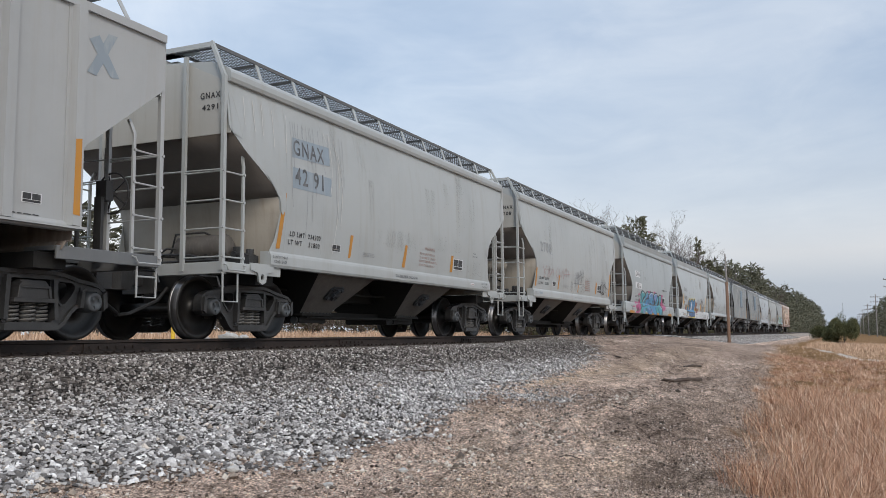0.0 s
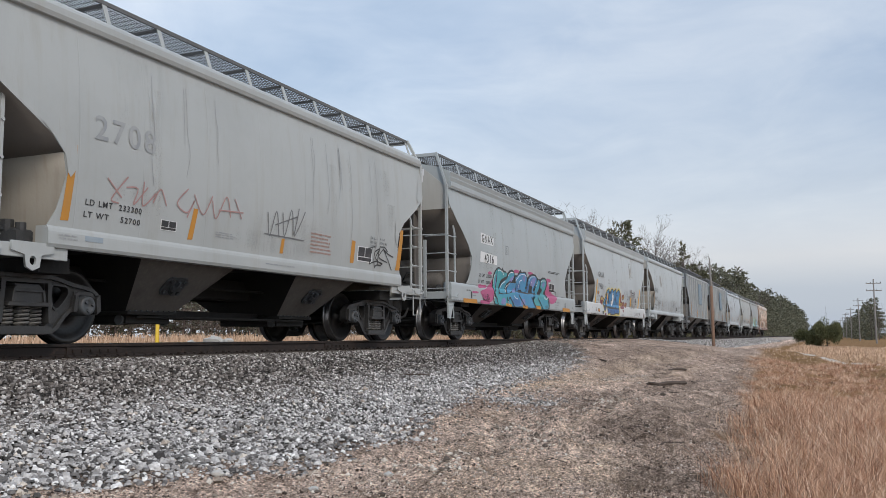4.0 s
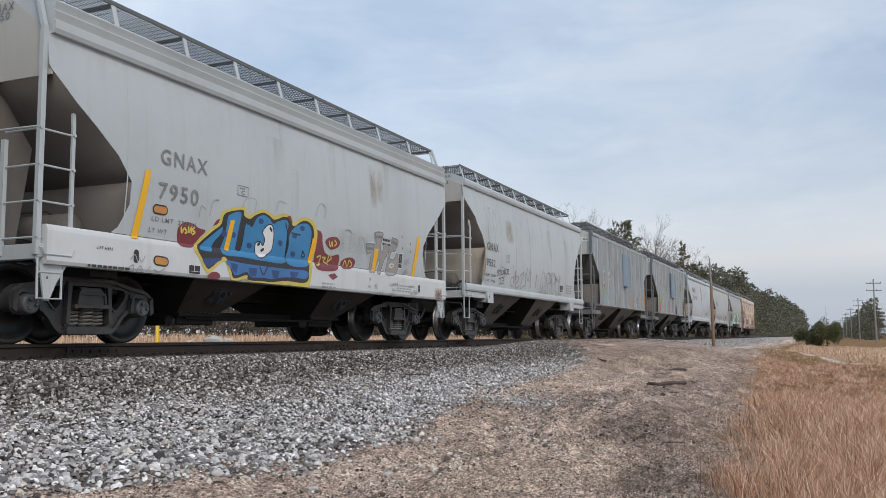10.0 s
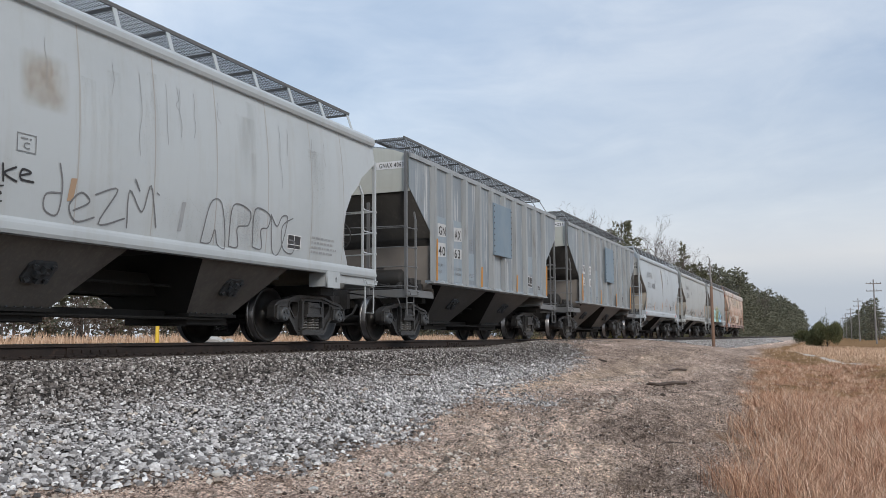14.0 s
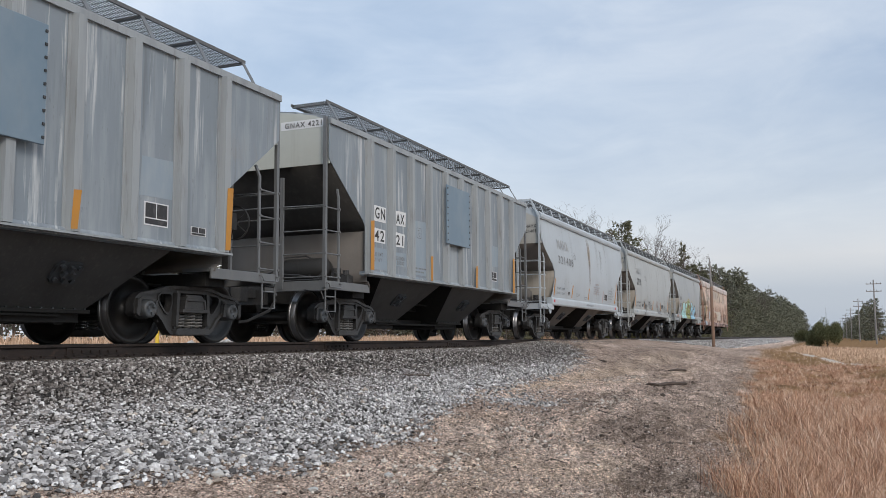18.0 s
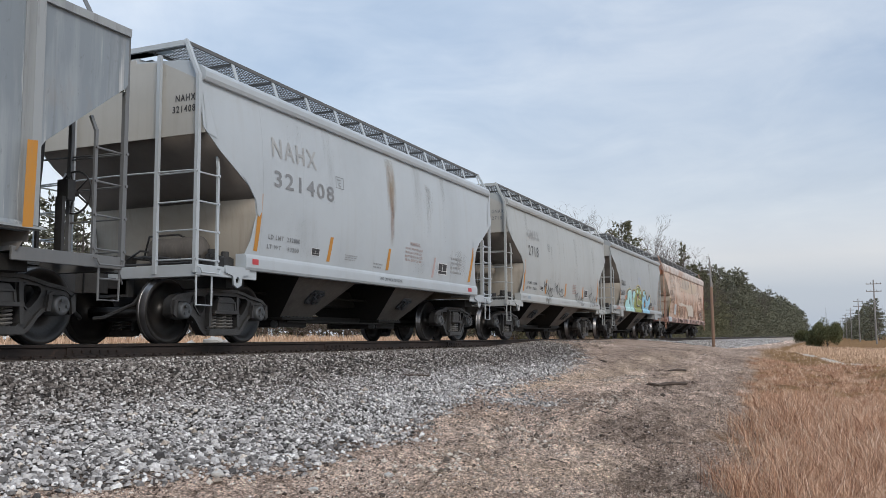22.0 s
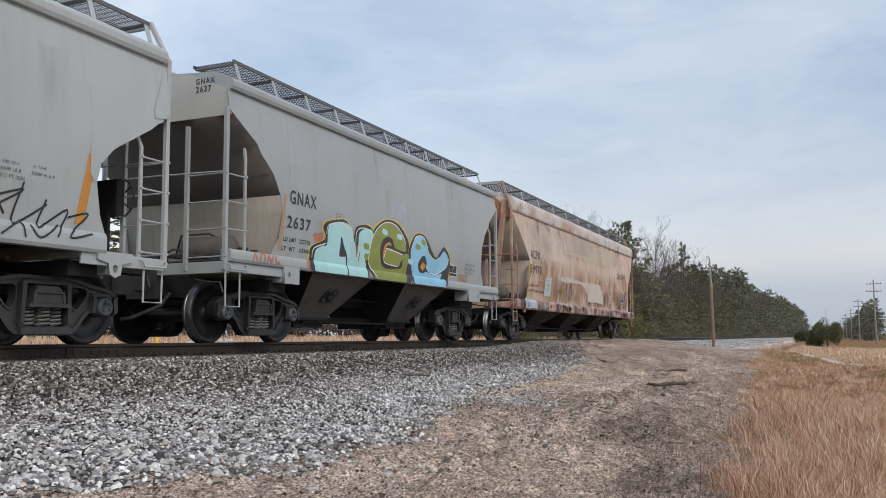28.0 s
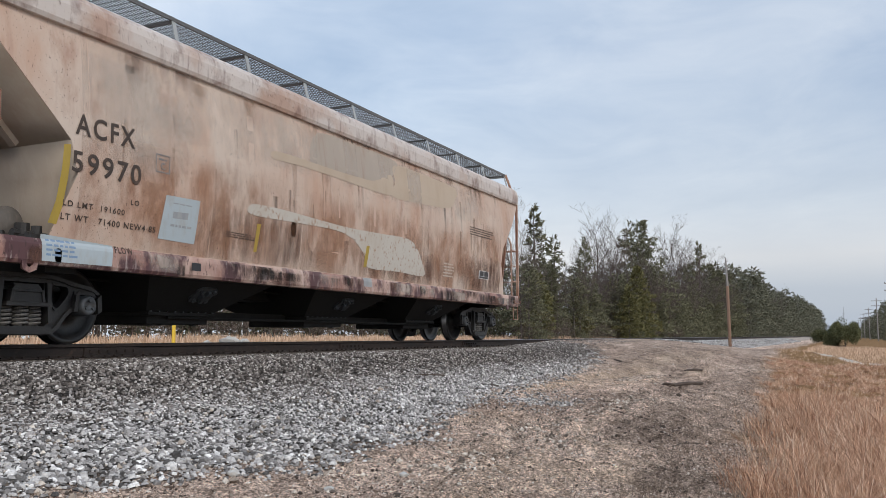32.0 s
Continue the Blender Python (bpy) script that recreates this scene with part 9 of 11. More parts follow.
patch(car4, S4, [(-1.233, 1.098), (-1.026, 1.099), (-1.057, 0.986), (-1.194, 0.968)], NAVY, "graffiti", 0.01)
patch(car4, S4, [(-0.738, 1.106), (-0.476, 1.110), (-0.536, 1.023), (-0.698, 1.011)], NAVY, "graffiti", 0.01)
patch(car4, S4, [(-2.254, 1.130), (-2.079, 1.124), (-2.113, 0.990), (-2.212, 1.033)], NAVY, "graffiti", 0.01)
patch(car4, S4, [(-1.502, 1.652), (-1.390, 1.767), (-1.269, 1.792), (-1.200, 1.699), (-1.191, 1.535), (-1.236, 1.389), (-1.419, 1.283), (-1.559, 1.262), (-1.633, 1.332), (-1.645, 1.467), (-1.544, 1.509), (-1.460, 1.458), (-1.419, 1.555)], DECAL_WHITE, "graffiti", 0.0105)
spray(car4, S4, [[(-1.502, 1.652), (-1.390, 1.767), (-1.269, 1.792), (-1.200, 1.699), (-1.191, 1.535), (-1.236, 1.389), (-1.419, 1.283), (-1.559, 1.262), (-1.633, 1.332), (-1.645, 1.467), (-1.544, 1.509), (-1.460, 1.458), (-1.419, 1.555), (-1.502, 1.652)]], 0.018, TAG_BLACK, 0.0125, "graffiti")
spray(car4, S4, [[(-1.296, 1.733), (-1.259, 1.707)], [(-1.579, 1.459), (-1.550, 1.478)], [(-1.479, 1.379), (-1.439, 1.398)]], 0.045, TAG_BLACK, 0.0128, "graffiti")
spray(car4, S4, [[(-1.567, 1.816), (-1.523, 1.815)]], 0.085, NAVY, 0.0105, "graffiti")
spray(car4, S4, [[(-1.811, 1.426), (-1.769, 1.423)]], 0.085, NAVY, 0.0105, "graffiti")
spray(car4, S4, [[(-1.023, 1.538), (-0.975, 1.536)]], 0.085, NAVY, 0.0105, "graffiti")
spray(car4, S4, [[(-0.636, 1.693), (-0.585, 1.691)]], 0.085, NAVY, 0.0105, "graffiti")
spray(car4, S4, [[(-0.643, 1.397), (-0.592, 1.394)]], 0.085, NAVY, 0.0105, "graffiti")
spray(car4, S4, [[(-0.425, 1.836), (-0.373, 1.835)]], 0.085, NAVY, 0.0105, "graffiti")
spray(car4, S4, [[(-2.422, 1.538), (-2.384, 1.535)]], 0.085, NAVY, 0.0105, "graffiti")
spray(car4, S4, [[(-2.213, 1.543), (-2.174, 1.541)]], 0.085, NAVY, 0.0105, "graffiti")
spray(car4, S4, [[(-0.703, 1.730), (-0.449, 1.721)], [(-0.891, 1.860), (-0.770, 1.583), (-0.842, 1.299)], [(-1.543, 1.118), (-1.452, 1.011), (-1.357, 1.126)], [(-0.337, 1.474), (-0.360, 1.380), (-0.270, 1.388), (-0.337, 1.474)]], 0.022, TAG_BLACK, 0.0125, "graffiti")
spray(car4, S4, [[(-1.914, 1.770), (-1.859, 1.741), (-1.748, 1.771)]], 0.03, TAG_BLACK, 0.0125, "graffiti")
patch(car4, S4, [(-2.286, 1.739), (-2.182, 1.761), (-2.276, 1.300), (-2.385, 1.303)], YELLOW2, "reflector_strip", 0.0135)
patch(car4, S4, [(-0.064, 1.717), (0.060, 1.723), (-0.059, 1.279), (-0.181, 1.285)], YELLOW2, "reflector_strip", 0.0135)
patch(car4, S4, [(-3.360, 1.518), (-3.251, 1.599), (-3.089, 1.606), (-2.958, 1.557), (-2.804, 1.533), (-2.918, 1.427), (-3.054, 1.291), (-3.200, 1.268), (-3.320, 1.287), (-3.365, 1.387)], MAROON, "graffiti", 0.004)
patch(car4, S4, [(-2.660, 1.615), (-2.581, 1.710), (-2.485, 1.745), (-2.539, 1.660)], MAROON, "graffiti", 0.004)
patch(car4, S4, [(0.013, 1.812), (0.147, 1.855), (0.233, 1.796), (0.264, 1.668), (0.373, 1.503), (0.599, 1.472), (0.837, 1.504), (0.808, 1.273), (0.554, 1.198), (0.080, 1.213), (0.026, 1.468)], MAROON, "graffiti", 0.004)
patch(car4, S4, [(0.349, 1.677), (0.454, 1.769), (0.703, 1.808), (0.835, 1.742), (0.788, 1.636), (0.539, 1.574)], MAROON, "graffiti", 0.004)
patch(car4, S4, [(0.909, 1.365), (1.048, 1.460), (1.301, 1.493), (1.431, 1.420), (1.317, 1.305), (0.995, 1.270)], MAROON, "graffiti", 0.004)
patch(car4, S4, [(-2.748, 0.920), (-2.635, 0.977), (-2.509, 0.966), (-2.488, 0.905), (-2.630, 0.860), (-2.737, 0.873)], MAROON, "graffiti", 0.004)
patch(car4, S4, [(-0.938, 1.942), (-0.763, 2.000), (-0.686, 1.888), (-0.805, 1.851)], MAROON, "graffiti", 0.005)
patch(car4, S4, [(0.452, 1.128), (0.659, 1.171), (0.781, 1.116), (0.617, 1.051)], MAROON, "graffiti", 0.004)
spray(car4, S4, [[(-3.306, 1.525), (-3.289, 1.456), (-3.249, 1.514)], [(-3.234, 1.522), (-3.187, 1.476), (-3.217, 1.459)], [(-3.164, 1.545), (-3.146, 1.474), (-3.107, 1.546), (-3.097, 1.474)], [(-3.041, 1.549), (-3.086, 1.516), (-3.025, 1.490), (-3.062, 1.459)], [(0.120, 1.409), (0.227, 1.436), (0.175, 1.299), (0.092, 1.275)], [(0.288, 1.416), (0.388, 1.417), (0.327, 1.358), (0.434, 1.324)], [(0.448, 1.306), (0.495, 1.471), (0.578, 1.426), (0.498, 1.374)], [(0.462, 1.708), (0.518, 1.625), (0.565, 1.711), (0.590, 1.642)], [(0.652, 1.739), (0.718, 1.701), (0.664, 1.650)], [(0.993, 1.336), (1.055, 1.424), (1.121, 1.328)], [(1.167, 1.341), (1.197, 1.437), (1.308, 1.372), (1.250, 1.329)]], 0.028, GRAF_YELLOW, 0.0065, "graffiti")
spray(car4, S4, [[(-3.805, 1.703), (-3.652, 1.704)]], 0.13, TAG_BLACK, 0.006, "graffiti")
spray(car4, S4, [[(-3.805, 1.703), (-3.652, 1.704)]], 0.09, GRAF_ORANGE, 0.008, "graffiti")
spray(car4, S4, [[(-3.762, 1.048), (-3.608, 1.041)]], 0.13, TAG_BLACK, 0.006, "graffiti")
spray(car4, S4, [[(-3.762, 1.048), (-3.608, 1.041)]], 0.09, GRAF_ORANGE, 0.008, "graffiti")
spray(car4, S4, [[(-2.966, 1.687), (-2.937, 1.858), (-2.83, 1.825)], [(-2.746, 1.748), (-2.69, 1.959), (-2.566, 1.997)], [(-2.02, 1.96), (-1.933, 2.102), (-1.692, 2.122), (-1.719, 1.949)], [(-1.154, 2.023), (-1.091, 2.185), (-0.888, 2.174)], [(-0.017, 2.089), (0.134, 2.316), (0.325, 2.258), (0.263, 2.083)], [(0.924, 1.646), (0.998, 1.956), (1.231, 1.92), (1.158, 1.581)], [(1.498, 1.699), (1.544, 1.882), (1.735, 1.847), (1.699, 1.583)]], 0.016, TAG_FAINT, 0.005, "graffiti")
spray(car4, S4, [[(1.791, 1.794), (2.095, 1.815), (2.117, 1.756), (2.101, 1.649), (2.039, 1.304), (1.963, 1.311), (1.995, 1.564), (1.978, 1.642), (1.860, 1.608), (1.819, 1.685), (1.791, 1.794)]], 0.06, TAG_CHALK, 0.0042, "graffiti")
spray(car4, S4, [[(2.128, 2.045), (2.433, 2.065), (2.392, 1.920), (2.362, 1.748), (2.442, 1.696), (2.513, 1.856), (2.686, 1.830), (2.645, 1.658), (2.551, 1.547), (2.404, 1.292), (2.274, 1.285), (2.365, 1.487), (2.303, 1.514), (2.179, 1.304), (2.089, 1.303), (2.154, 1.563), (2.168, 1.799), (2.128, 2.045)]], 0.06, TAG_CHALK, 0.0042, "graffiti")
spray(car4, S4, [[(2.823, 2.012), (3.100, 1.978), (2.999, 1.772), (2.840, 1.741), (2.780, 1.652), (2.794, 1.593), (2.954, 1.602), (3.072, 1.719), (3.147, 1.654), (3.174, 1.453), (3.092, 1.329), (2.898, 1.274), (2.646, 1.279), (2.646, 1.414), (2.687, 1.566), (2.700, 1.715), (2.766, 1.823), (2.823, 2.012)]], 0.06, TAG_CHALK, 0.0042, "graffiti")
patch(car4, S4, [(1.791, 1.794), (2.095, 1.815), (2.117, 1.756), (2.101, 1.649), (2.039, 1.304), (1.963, 1.311), (1.995, 1.564), (1.978, 1.642), (1.860, 1.608), (1.819, 1.685)], TAG_BROWN, "graffiti", 0.0058)
spray(car4, S4, [[(1.791, 1.794), (2.095, 1.815), (2.117, 1.756), (2.101, 1.649), (2.039, 1.304), (1.963, 1.311), (1.995, 1.564), (1.978, 1.642), (1.860, 1.608), (1.819, 1.685), (1.791, 1.794)]], 0.022, TAG_GREY, 0.0078, "graffiti")
patch(car4, S4, [(2.128, 2.045), (2.433, 2.065), (2.392, 1.920), (2.362, 1.748), (2.442, 1.696), (2.513, 1.856), (2.686, 1.830), (2.645, 1.658), (2.551, 1.547), (2.404, 1.292), (2.274, 1.285), (2.365, 1.487), (2.303, 1.514), (2.179, 1.304), (2.089, 1.303), (2.154, 1.563), (2.168, 1.799)], TAG_BROWN, "graffiti", 0.0062)
spray(car4, S4, [[(2.128, 2.045), (2.433, 2.065), (2.392, 1.920), (2.362, 1.748), (2.442, 1.696), (2.513, 1.856), (2.686, 1.830), (2.645, 1.658), (2.551, 1.547), (2.404, 1.292), (2.274, 1.285), (2.365, 1.487), (2.303, 1.514), (2.179, 1.304), (2.089, 1.303), (2.154, 1.563), (2.168, 1.799), (2.128, 2.045)]], 0.022, TAG_GREY, 0.0078, "graffiti")
patch(car4, S4, [(2.823, 2.012), (3.100, 1.978), (2.999, 1.772), (2.840, 1.741), (2.780, 1.652), (2.794, 1.593), (2.954, 1.602), (3.072, 1.719), (3.147, 1.654), (3.174, 1.453), (3.092, 1.329), (2.898, 1.274), (2.646, 1.279), (2.646, 1.414), (2.687, 1.566), (2.700, 1.715), (2.766, 1.823)], TAG_BROWN, "graffiti", 0.0066)
spray(car4, S4, [[(2.823, 2.012), (3.100, 1.978), (2.999, 1.772), (2.840, 1.741), (2.780, 1.652), (2.794, 1.593), (2.954, 1.602), (3.072, 1.719), (3.147, 1.654), (3.174, 1.453), (3.092, 1.329), (2.898, 1.274), (2.646, 1.279), (2.646, 1.414), (2.687, 1.566), (2.700, 1.715), (2.766, 1.823), (2.823, 2.012)]], 0.022, TAG_GREY, 0.0078, "graffiti")
spray(car4, S4, [[(1.848, 1.713), (2.093, 1.722)], [(2.154, 1.961), (2.403, 1.977)], [(2.849, 1.924), (3.049, 1.906)]], 0.05, TAG_GREY, 0.0074, "graffiti")
patch(car4, S4, [(2.758, 1.440), (2.820, 1.505), (2.949, 1.506), (2.979, 1.460), (2.883, 1.413)], TAG_CHALK, "graffiti", 0.0082)
spray(car4, S4, [[(2.813, 1.447), (2.857, 1.477), (2.893, 1.449), (2.937, 1.480)]], 0.02, TAG_GREY, 0.0086, "graffiti")
data_card(car4, S4, 3.184, 3.326, 1.429, 1.743)
small_print(car4, S4, 2.433, 2.783, 1.896, 1.990, 1, INK)
small_print(car4, S4, 2.443, 2.794, 1.816, 1.902, 1, INK)
spray(car4, S4, [[(2.246, 0.928), (2.265, 0.866), (2.280, 0.905), (2.295, 0.849)], [(2.311, 0.926), (2.329, 0.870), (2.325, 0.933), (2.363, 0.863)], [(2.381, 0.944), (2.381, 0.859), (2.401, 0.914), (2.431, 0.891)], [(2.442, 0.941), (2.453, 0.873), (2.463, 0.969), (2.501, 0.901)]], 0.008, TAG_SCRAWL, 0.005, "graffiti")
spray(car4, S4, [[(2.765, 1.112), (2.790, 1.058), (2.786, 1.083), (2.808, 1.063)], [(2.824, 1.118), (2.841, 1.060), (2.856, 1.092), (2.861, 1.061)], [(2.872, 1.123), (2.877, 1.054), (2.890, 1.106), (2.914, 1.056)], [(2.929, 1.125), (2.933, 1.070), (2.947, 1.122), (2.966, 1.075)], [(2.983, 1.136), (3.001, 1.064), (3.009, 1.108), (3.020, 1.066)], [(3.038, 1.134), (3.046, 1.068), (3.043, 1.136), (3.073, 1.099)], [(3.083, 1.130), (3.108, 1.088), (3.105, 1.135), (3.128, 1.091)]], 0.008, TAG_SCRAWL, 0.005, "graffiti")
spray(car4, S4, [[(2.876, 1.016), (2.888, 0.957), (2.906, 1.019), (2.915, 0.975)], [(2.924, 1.015), (2.946, 0.963), (2.952, 0.990), (2.977, 0.968)], [(2.990, 1.021), (2.997, 0.955), (3.008, 1.004), (3.038, 0.987)]], 0.008, TAG_SCRAWL, 0.005, "graffiti")
spray(car4, S4, [[(2.805, 0.932), (2.841, 0.849), (2.838, 0.925), (2.865, 0.863)], [(2.891, 0.927), (2.896, 0.843), (2.927, 0.942), (2.938, 0.864)], [(2.963, 0.942), (2.977, 0.866), (2.991, 0.909), (3.011, 0.854)], [(3.028, 0.946), (3.054, 0.858), (3.059, 0.903), (3.084, 0.889)]], 0.008, TAG_SCRAWL, 0.005, "graffiti")
spray(car4, S4, [[(3.635, 1.111), (3.637, 1.054), (3.649, 1.111), (3.668, 1.058)], [(3.677, 1.117), (3.705, 1.063), (3.710, 1.108), (3.725, 1.061)], [(3.733, 1.124), (3.757, 1.066), (3.760, 1.101), (3.782, 1.079)], [(3.801, 1.120), (3.815, 1.063), (3.826, 1.127), (3.840, 1.075)], [(3.860, 1.125), (3.861, 1.076), (3.884, 1.120), (3.899, 1.064)]], 0.008, TAG_SCRAWL, 0.005, "graffiti")
spray(car4, S4, [[(3.676, 1.022), (3.694, 0.909), (3.713, 0.991), (3.724, 0.942)], [(3.738, 1.011), (3.760, 0.923), (3.763, 0.981), (3.789, 0.951)], [(3.810, 1.002), (3.831, 0.920), (3.832, 1.033), (3.854, 0.954)], [(3.880, 1.029), (3.890, 0.929), (3.905, 1.039), (3.921, 0.955)], [(3.940, 1.025), (3.950, 0.931), (3.975, 1.011), (3.988, 0.957)], [(3.996, 1.051), (4.018, 0.936), (4.024, 1.012), (4.056, 0.956)]], 0.008, TAG_SCRAWL, 0.005, "graffiti")
spray(car4, S4, [[(2.151, 1.067), (2.166, 0.960), (2.170, 1.066), (2.200, 0.971)], [(2.205, 1.089), (2.222, 0.973), (2.235, 1.055), (2.252, 0.978)]], 0.008, TAG_SCRAWL, 0.005, "graffiti")
spray(car4, S4, [[(1.883, 1.025), (1.885, 0.972), (1.893, 1.023), (1.908, 0.990)], [(1.917, 1.028), (1.929, 0.974), (1.935, 1.020), (1.948, 0.988)], [(1.964, 1.019), (1.965, 0.985), (1.978, 1.023), (1.989, 0.981)]], 0.008, TAG_SCRAWL, 0.005, "graffiti")
spray(car4, S4, [[(3.411, 1.624), (3.442, 1.528), (3.437, 1.627), (3.461, 1.556)], [(3.459, 1.652), (3.495, 1.524), (3.487, 1.611), (3.523, 1.564)], [(3.530, 1.646), (3.550, 1.520), (3.573, 1.642), (3.585, 1.576)], [(3.603, 1.648), (3.611, 1.550), (3.621, 1.646), (3.654, 1.544)]], 0.008, TAG_SCRAWL, 0.005, "graffiti")
spray(car4, S4, [[(3.410, 1.423), (3.421, 1.326), (3.418, 1.403), (3.457, 1.340)], [(3.459, 1.417), (3.495, 1.322), (3.486, 1.433), (3.513, 1.372)], [(3.524, 1.446), (3.541, 1.330), (3.560, 1.440), (3.576, 1.362)], [(3.582, 1.437), (3.608, 1.353), (3.599, 1.414), (3.639, 1.352)]], 0.008, TAG_SCRAWL, 0.005, "graffiti")
patch(car4, S4, [(3.293, 1.878), (3.327, 1.872), (3.329, 1.828), (3.303, 1.820)], INK_FADED2, "paint_chip", 0.005)
patch(car4, S4, [(3.659, 1.840), (3.693, 1.834), (3.695, 1.790), (3.669, 1.782)], INK_FADED2, "paint_chip", 0.005)
patch(car4, S4, [(3.255, 2.100), (3.289, 2.094), (3.291, 2.050), (3.265, 2.042)], INK_FADED2, "paint_chip", 0.005)
patch(car4, S4, [(3.640, 1.990), (3.674, 1.984), (3.676, 1.940), (3.650, 1.932)], INK_FADED2, "paint_chip", 0.005)
patch(car4, S4, [(1.947, 1.176), (1.981, 1.170), (1.983, 1.126), (1.957, 1.118)], INK_FADED2, "paint_chip", 0.005)
stain(car4, S4, 2.097, 2.883, 0.16, 0.4, ST_TAN, False)
stain(car4, S4, 2.359, 2.956, 0.13, 0.35, ST_TAN, False)
stain(car4, S4, 5.205, 1.005, 0.3, 0.14, ST_ORANGE, False)
stain(car4, S4, 5.164, 0.947, 0.2, 0.12, ST_BROWN, False)
spray(car4, S4, [[(-4.229, 1.023), (-4.154, 1.089), (-4.101, 1.003)], [(-4.076, 1.065), (-4.034, 1.008), (-3.976, 1.086)], [(-4.256, 0.92), (-4.179, 0.961), (-4.185, 0.877)], [(-4.127, 0.881), (-4.053, 0.958), (-3.983, 0.878), (-3.882, 0.959)], [(-3.817, 0.932), (-3.725, 0.908), (-3.614, 0.953)]], 0.014, TAG_FAINT, 0.005, "graffiti")
data_card(car4, S4, -3.155, -2.908, 0.916, 1.043)
small_print(car4, S4, 0.25, 0.749, 0.9, 1.007, 2, INK_GREY)
small_print(car4, S4, 3.074, 3.77, 0.956, 1.118, 3, INK_GREY)
small_print(car4, S4, -4.907, -4.209, 0.875, 0.941, 1, INK)
# off-white scrawled car
stain(car5, S5, -4.604, 3.122, 0.34, 0.36, ST_TAN, False)
stain(car5, S5, -2.346, 2.89, 0.36, 0.34, ST_TAN, False)
stain(car5, S5, -4.223, 2.625, 0.3, 0.3, ST_DIRT, False)
letters(car5, S5, "GNAX", -4.163, -3.315, 2.25, 2.461, INK_FADED2)
letters(car5, S5, "9552", -4.2, -3.577, 1.845, 2.036, INK_FADED2)
letters(car5, S5, "LD LMT  232600", -4.285, -3.497, 1.594, 1.66, INK)
letters(car5, S5, "LT  WT   53200", -4.307, -3.524, 1.453, 1.518, INK)
plate_box(car5, S5, -2.705, 2.148, 0.253, 0.204)
patch(car5, S5, [(-4.315, 2.307), (-4.23, 2.323), (-4.332, 1.482), (-4.444, 1.469)], TAN_STRIP, "reflector_strip", 0.004)
patch(car5, S5, [(-1.941, 1.874), (-1.852, 1.885), (-1.891, 1.619), (-1.979, 1.609)], TAN_STRIP, "reflector_strip", 0.004)
patch(car5, S5, [(-0.064, 1.867), (0.011, 1.875), (-0.044, 1.477), (-0.118, 1.471)], INK_GREY, "reflector_strip", 0.004)
spray(car5, S5, [[(-3.281, 1.807), (-3.396, 1.745), (-3.291, 1.695), (-3.406, 1.634)], [(-3.185, 1.835), (-3.187, 1.659)], [(-3.276, 1.768), (-3.104, 1.797)], [(-3.052, 1.788), (-3.04, 1.693), (-2.914, 1.724), (-2.94, 1.818)], [(-2.856, 1.878), (-2.832, 1.701)], [(-2.694, 1.866), (-2.83, 1.783), (-2.674, 1.719)], [(-2.63, 1.791), (-2.499, 1.84), (-2.612, 1.86), (-2.625, 1.758), (-2.458, 1.744)], [(-3.014, 1.89), (-2.963, 1.896)]], 0.024, TAG_BLACK, 0.006, "graffiti")
spray(car5, S5, [[(-3.251, 1.573), (-2.826, 1.652)], [(-3.224, 1.56), (-3.18, 1.437), (-2.83, 1.489)], [(-3.079, 1.608), (-3.087, 1.479)], [(-2.953, 1.622), (-2.841, 1.569), (-2.991, 1.521)]], 0.018, TAG_BLACK, 0.006, "graffiti")
spray(car5, S5, [[(-2.121, 2.008), (-2.059, 1.756), (-2.101, 1.442), (-2.28, 1.476), (-2.276, 1.647), (-2.078, 1.685)], [(-1.876, 1.515), (-1.649, 1.644), (-1.785, 1.735), (-1.943, 1.561), (-1.825, 1.398), (-1.562, 1.474)], [(-1.569, 1.741), (-1.23, 1.851), (-1.487, 1.41), (-1.084, 1.518)], [(-1.031, 1.413), (-1.034, 1.874), (-0.795, 1.638), (-0.67, 1.991), (-0.523, 1.475)], [(-0.551, 1.91), (-0.513, 1.895)], [(-0.95, 2.023), (-0.865, 1.893)]], 0.022, TAG_GREY, 0.006, "graffiti")
spray(car5, S5, [[(0.366, 1.371), (0.518, 1.929), (0.763, 1.955), (0.9, 1.37), (0.731, 1.378), (0.653, 1.576), (0.565, 1.386), (0.366, 1.371)]], 0.02, TAG_GREY, 0.006, "graffiti")
spray(car5, S5, [[(0.984, 1.376), (1.017, 1.962), (1.418, 1.94), (1.406, 1.726), (1.15, 1.66), (1.197, 1.391), (0.984, 1.376)]], 0.02, TAG_GREY, 0.006, "graffiti")
spray(car5, S5, [[(1.549, 1.417), (1.55, 1.975), (1.928, 1.948), (1.911, 1.75), (1.732, 1.69), (1.78, 1.412), (1.549, 1.417)]], 0.02, TAG_GREY, 0.006, "graffiti")
spray(car5, S5, [[(1.975, 1.953), (2.145, 1.793), (2.267, 1.96), (2.421, 1.93), (2.261, 1.402), (2.065, 1.411), (1.975, 1.953)]], 0.02, TAG_GREY, 0.006, "graffiti")
spray(car5, S5, [[(2.568, 1.967), (2.291, 1.806), (2.344, 1.475), (2.611, 1.404), (2.678, 1.59), (2.47, 1.619)]], 0.02, TAG_GREY, 0.006, "graffiti")
small_print(car5, S5, 3.178, 4.081, 1.455, 1.769, 4, INK_GREY)
data_card(car5, S5, 2.456, 2.853, 1.478, 1.708)
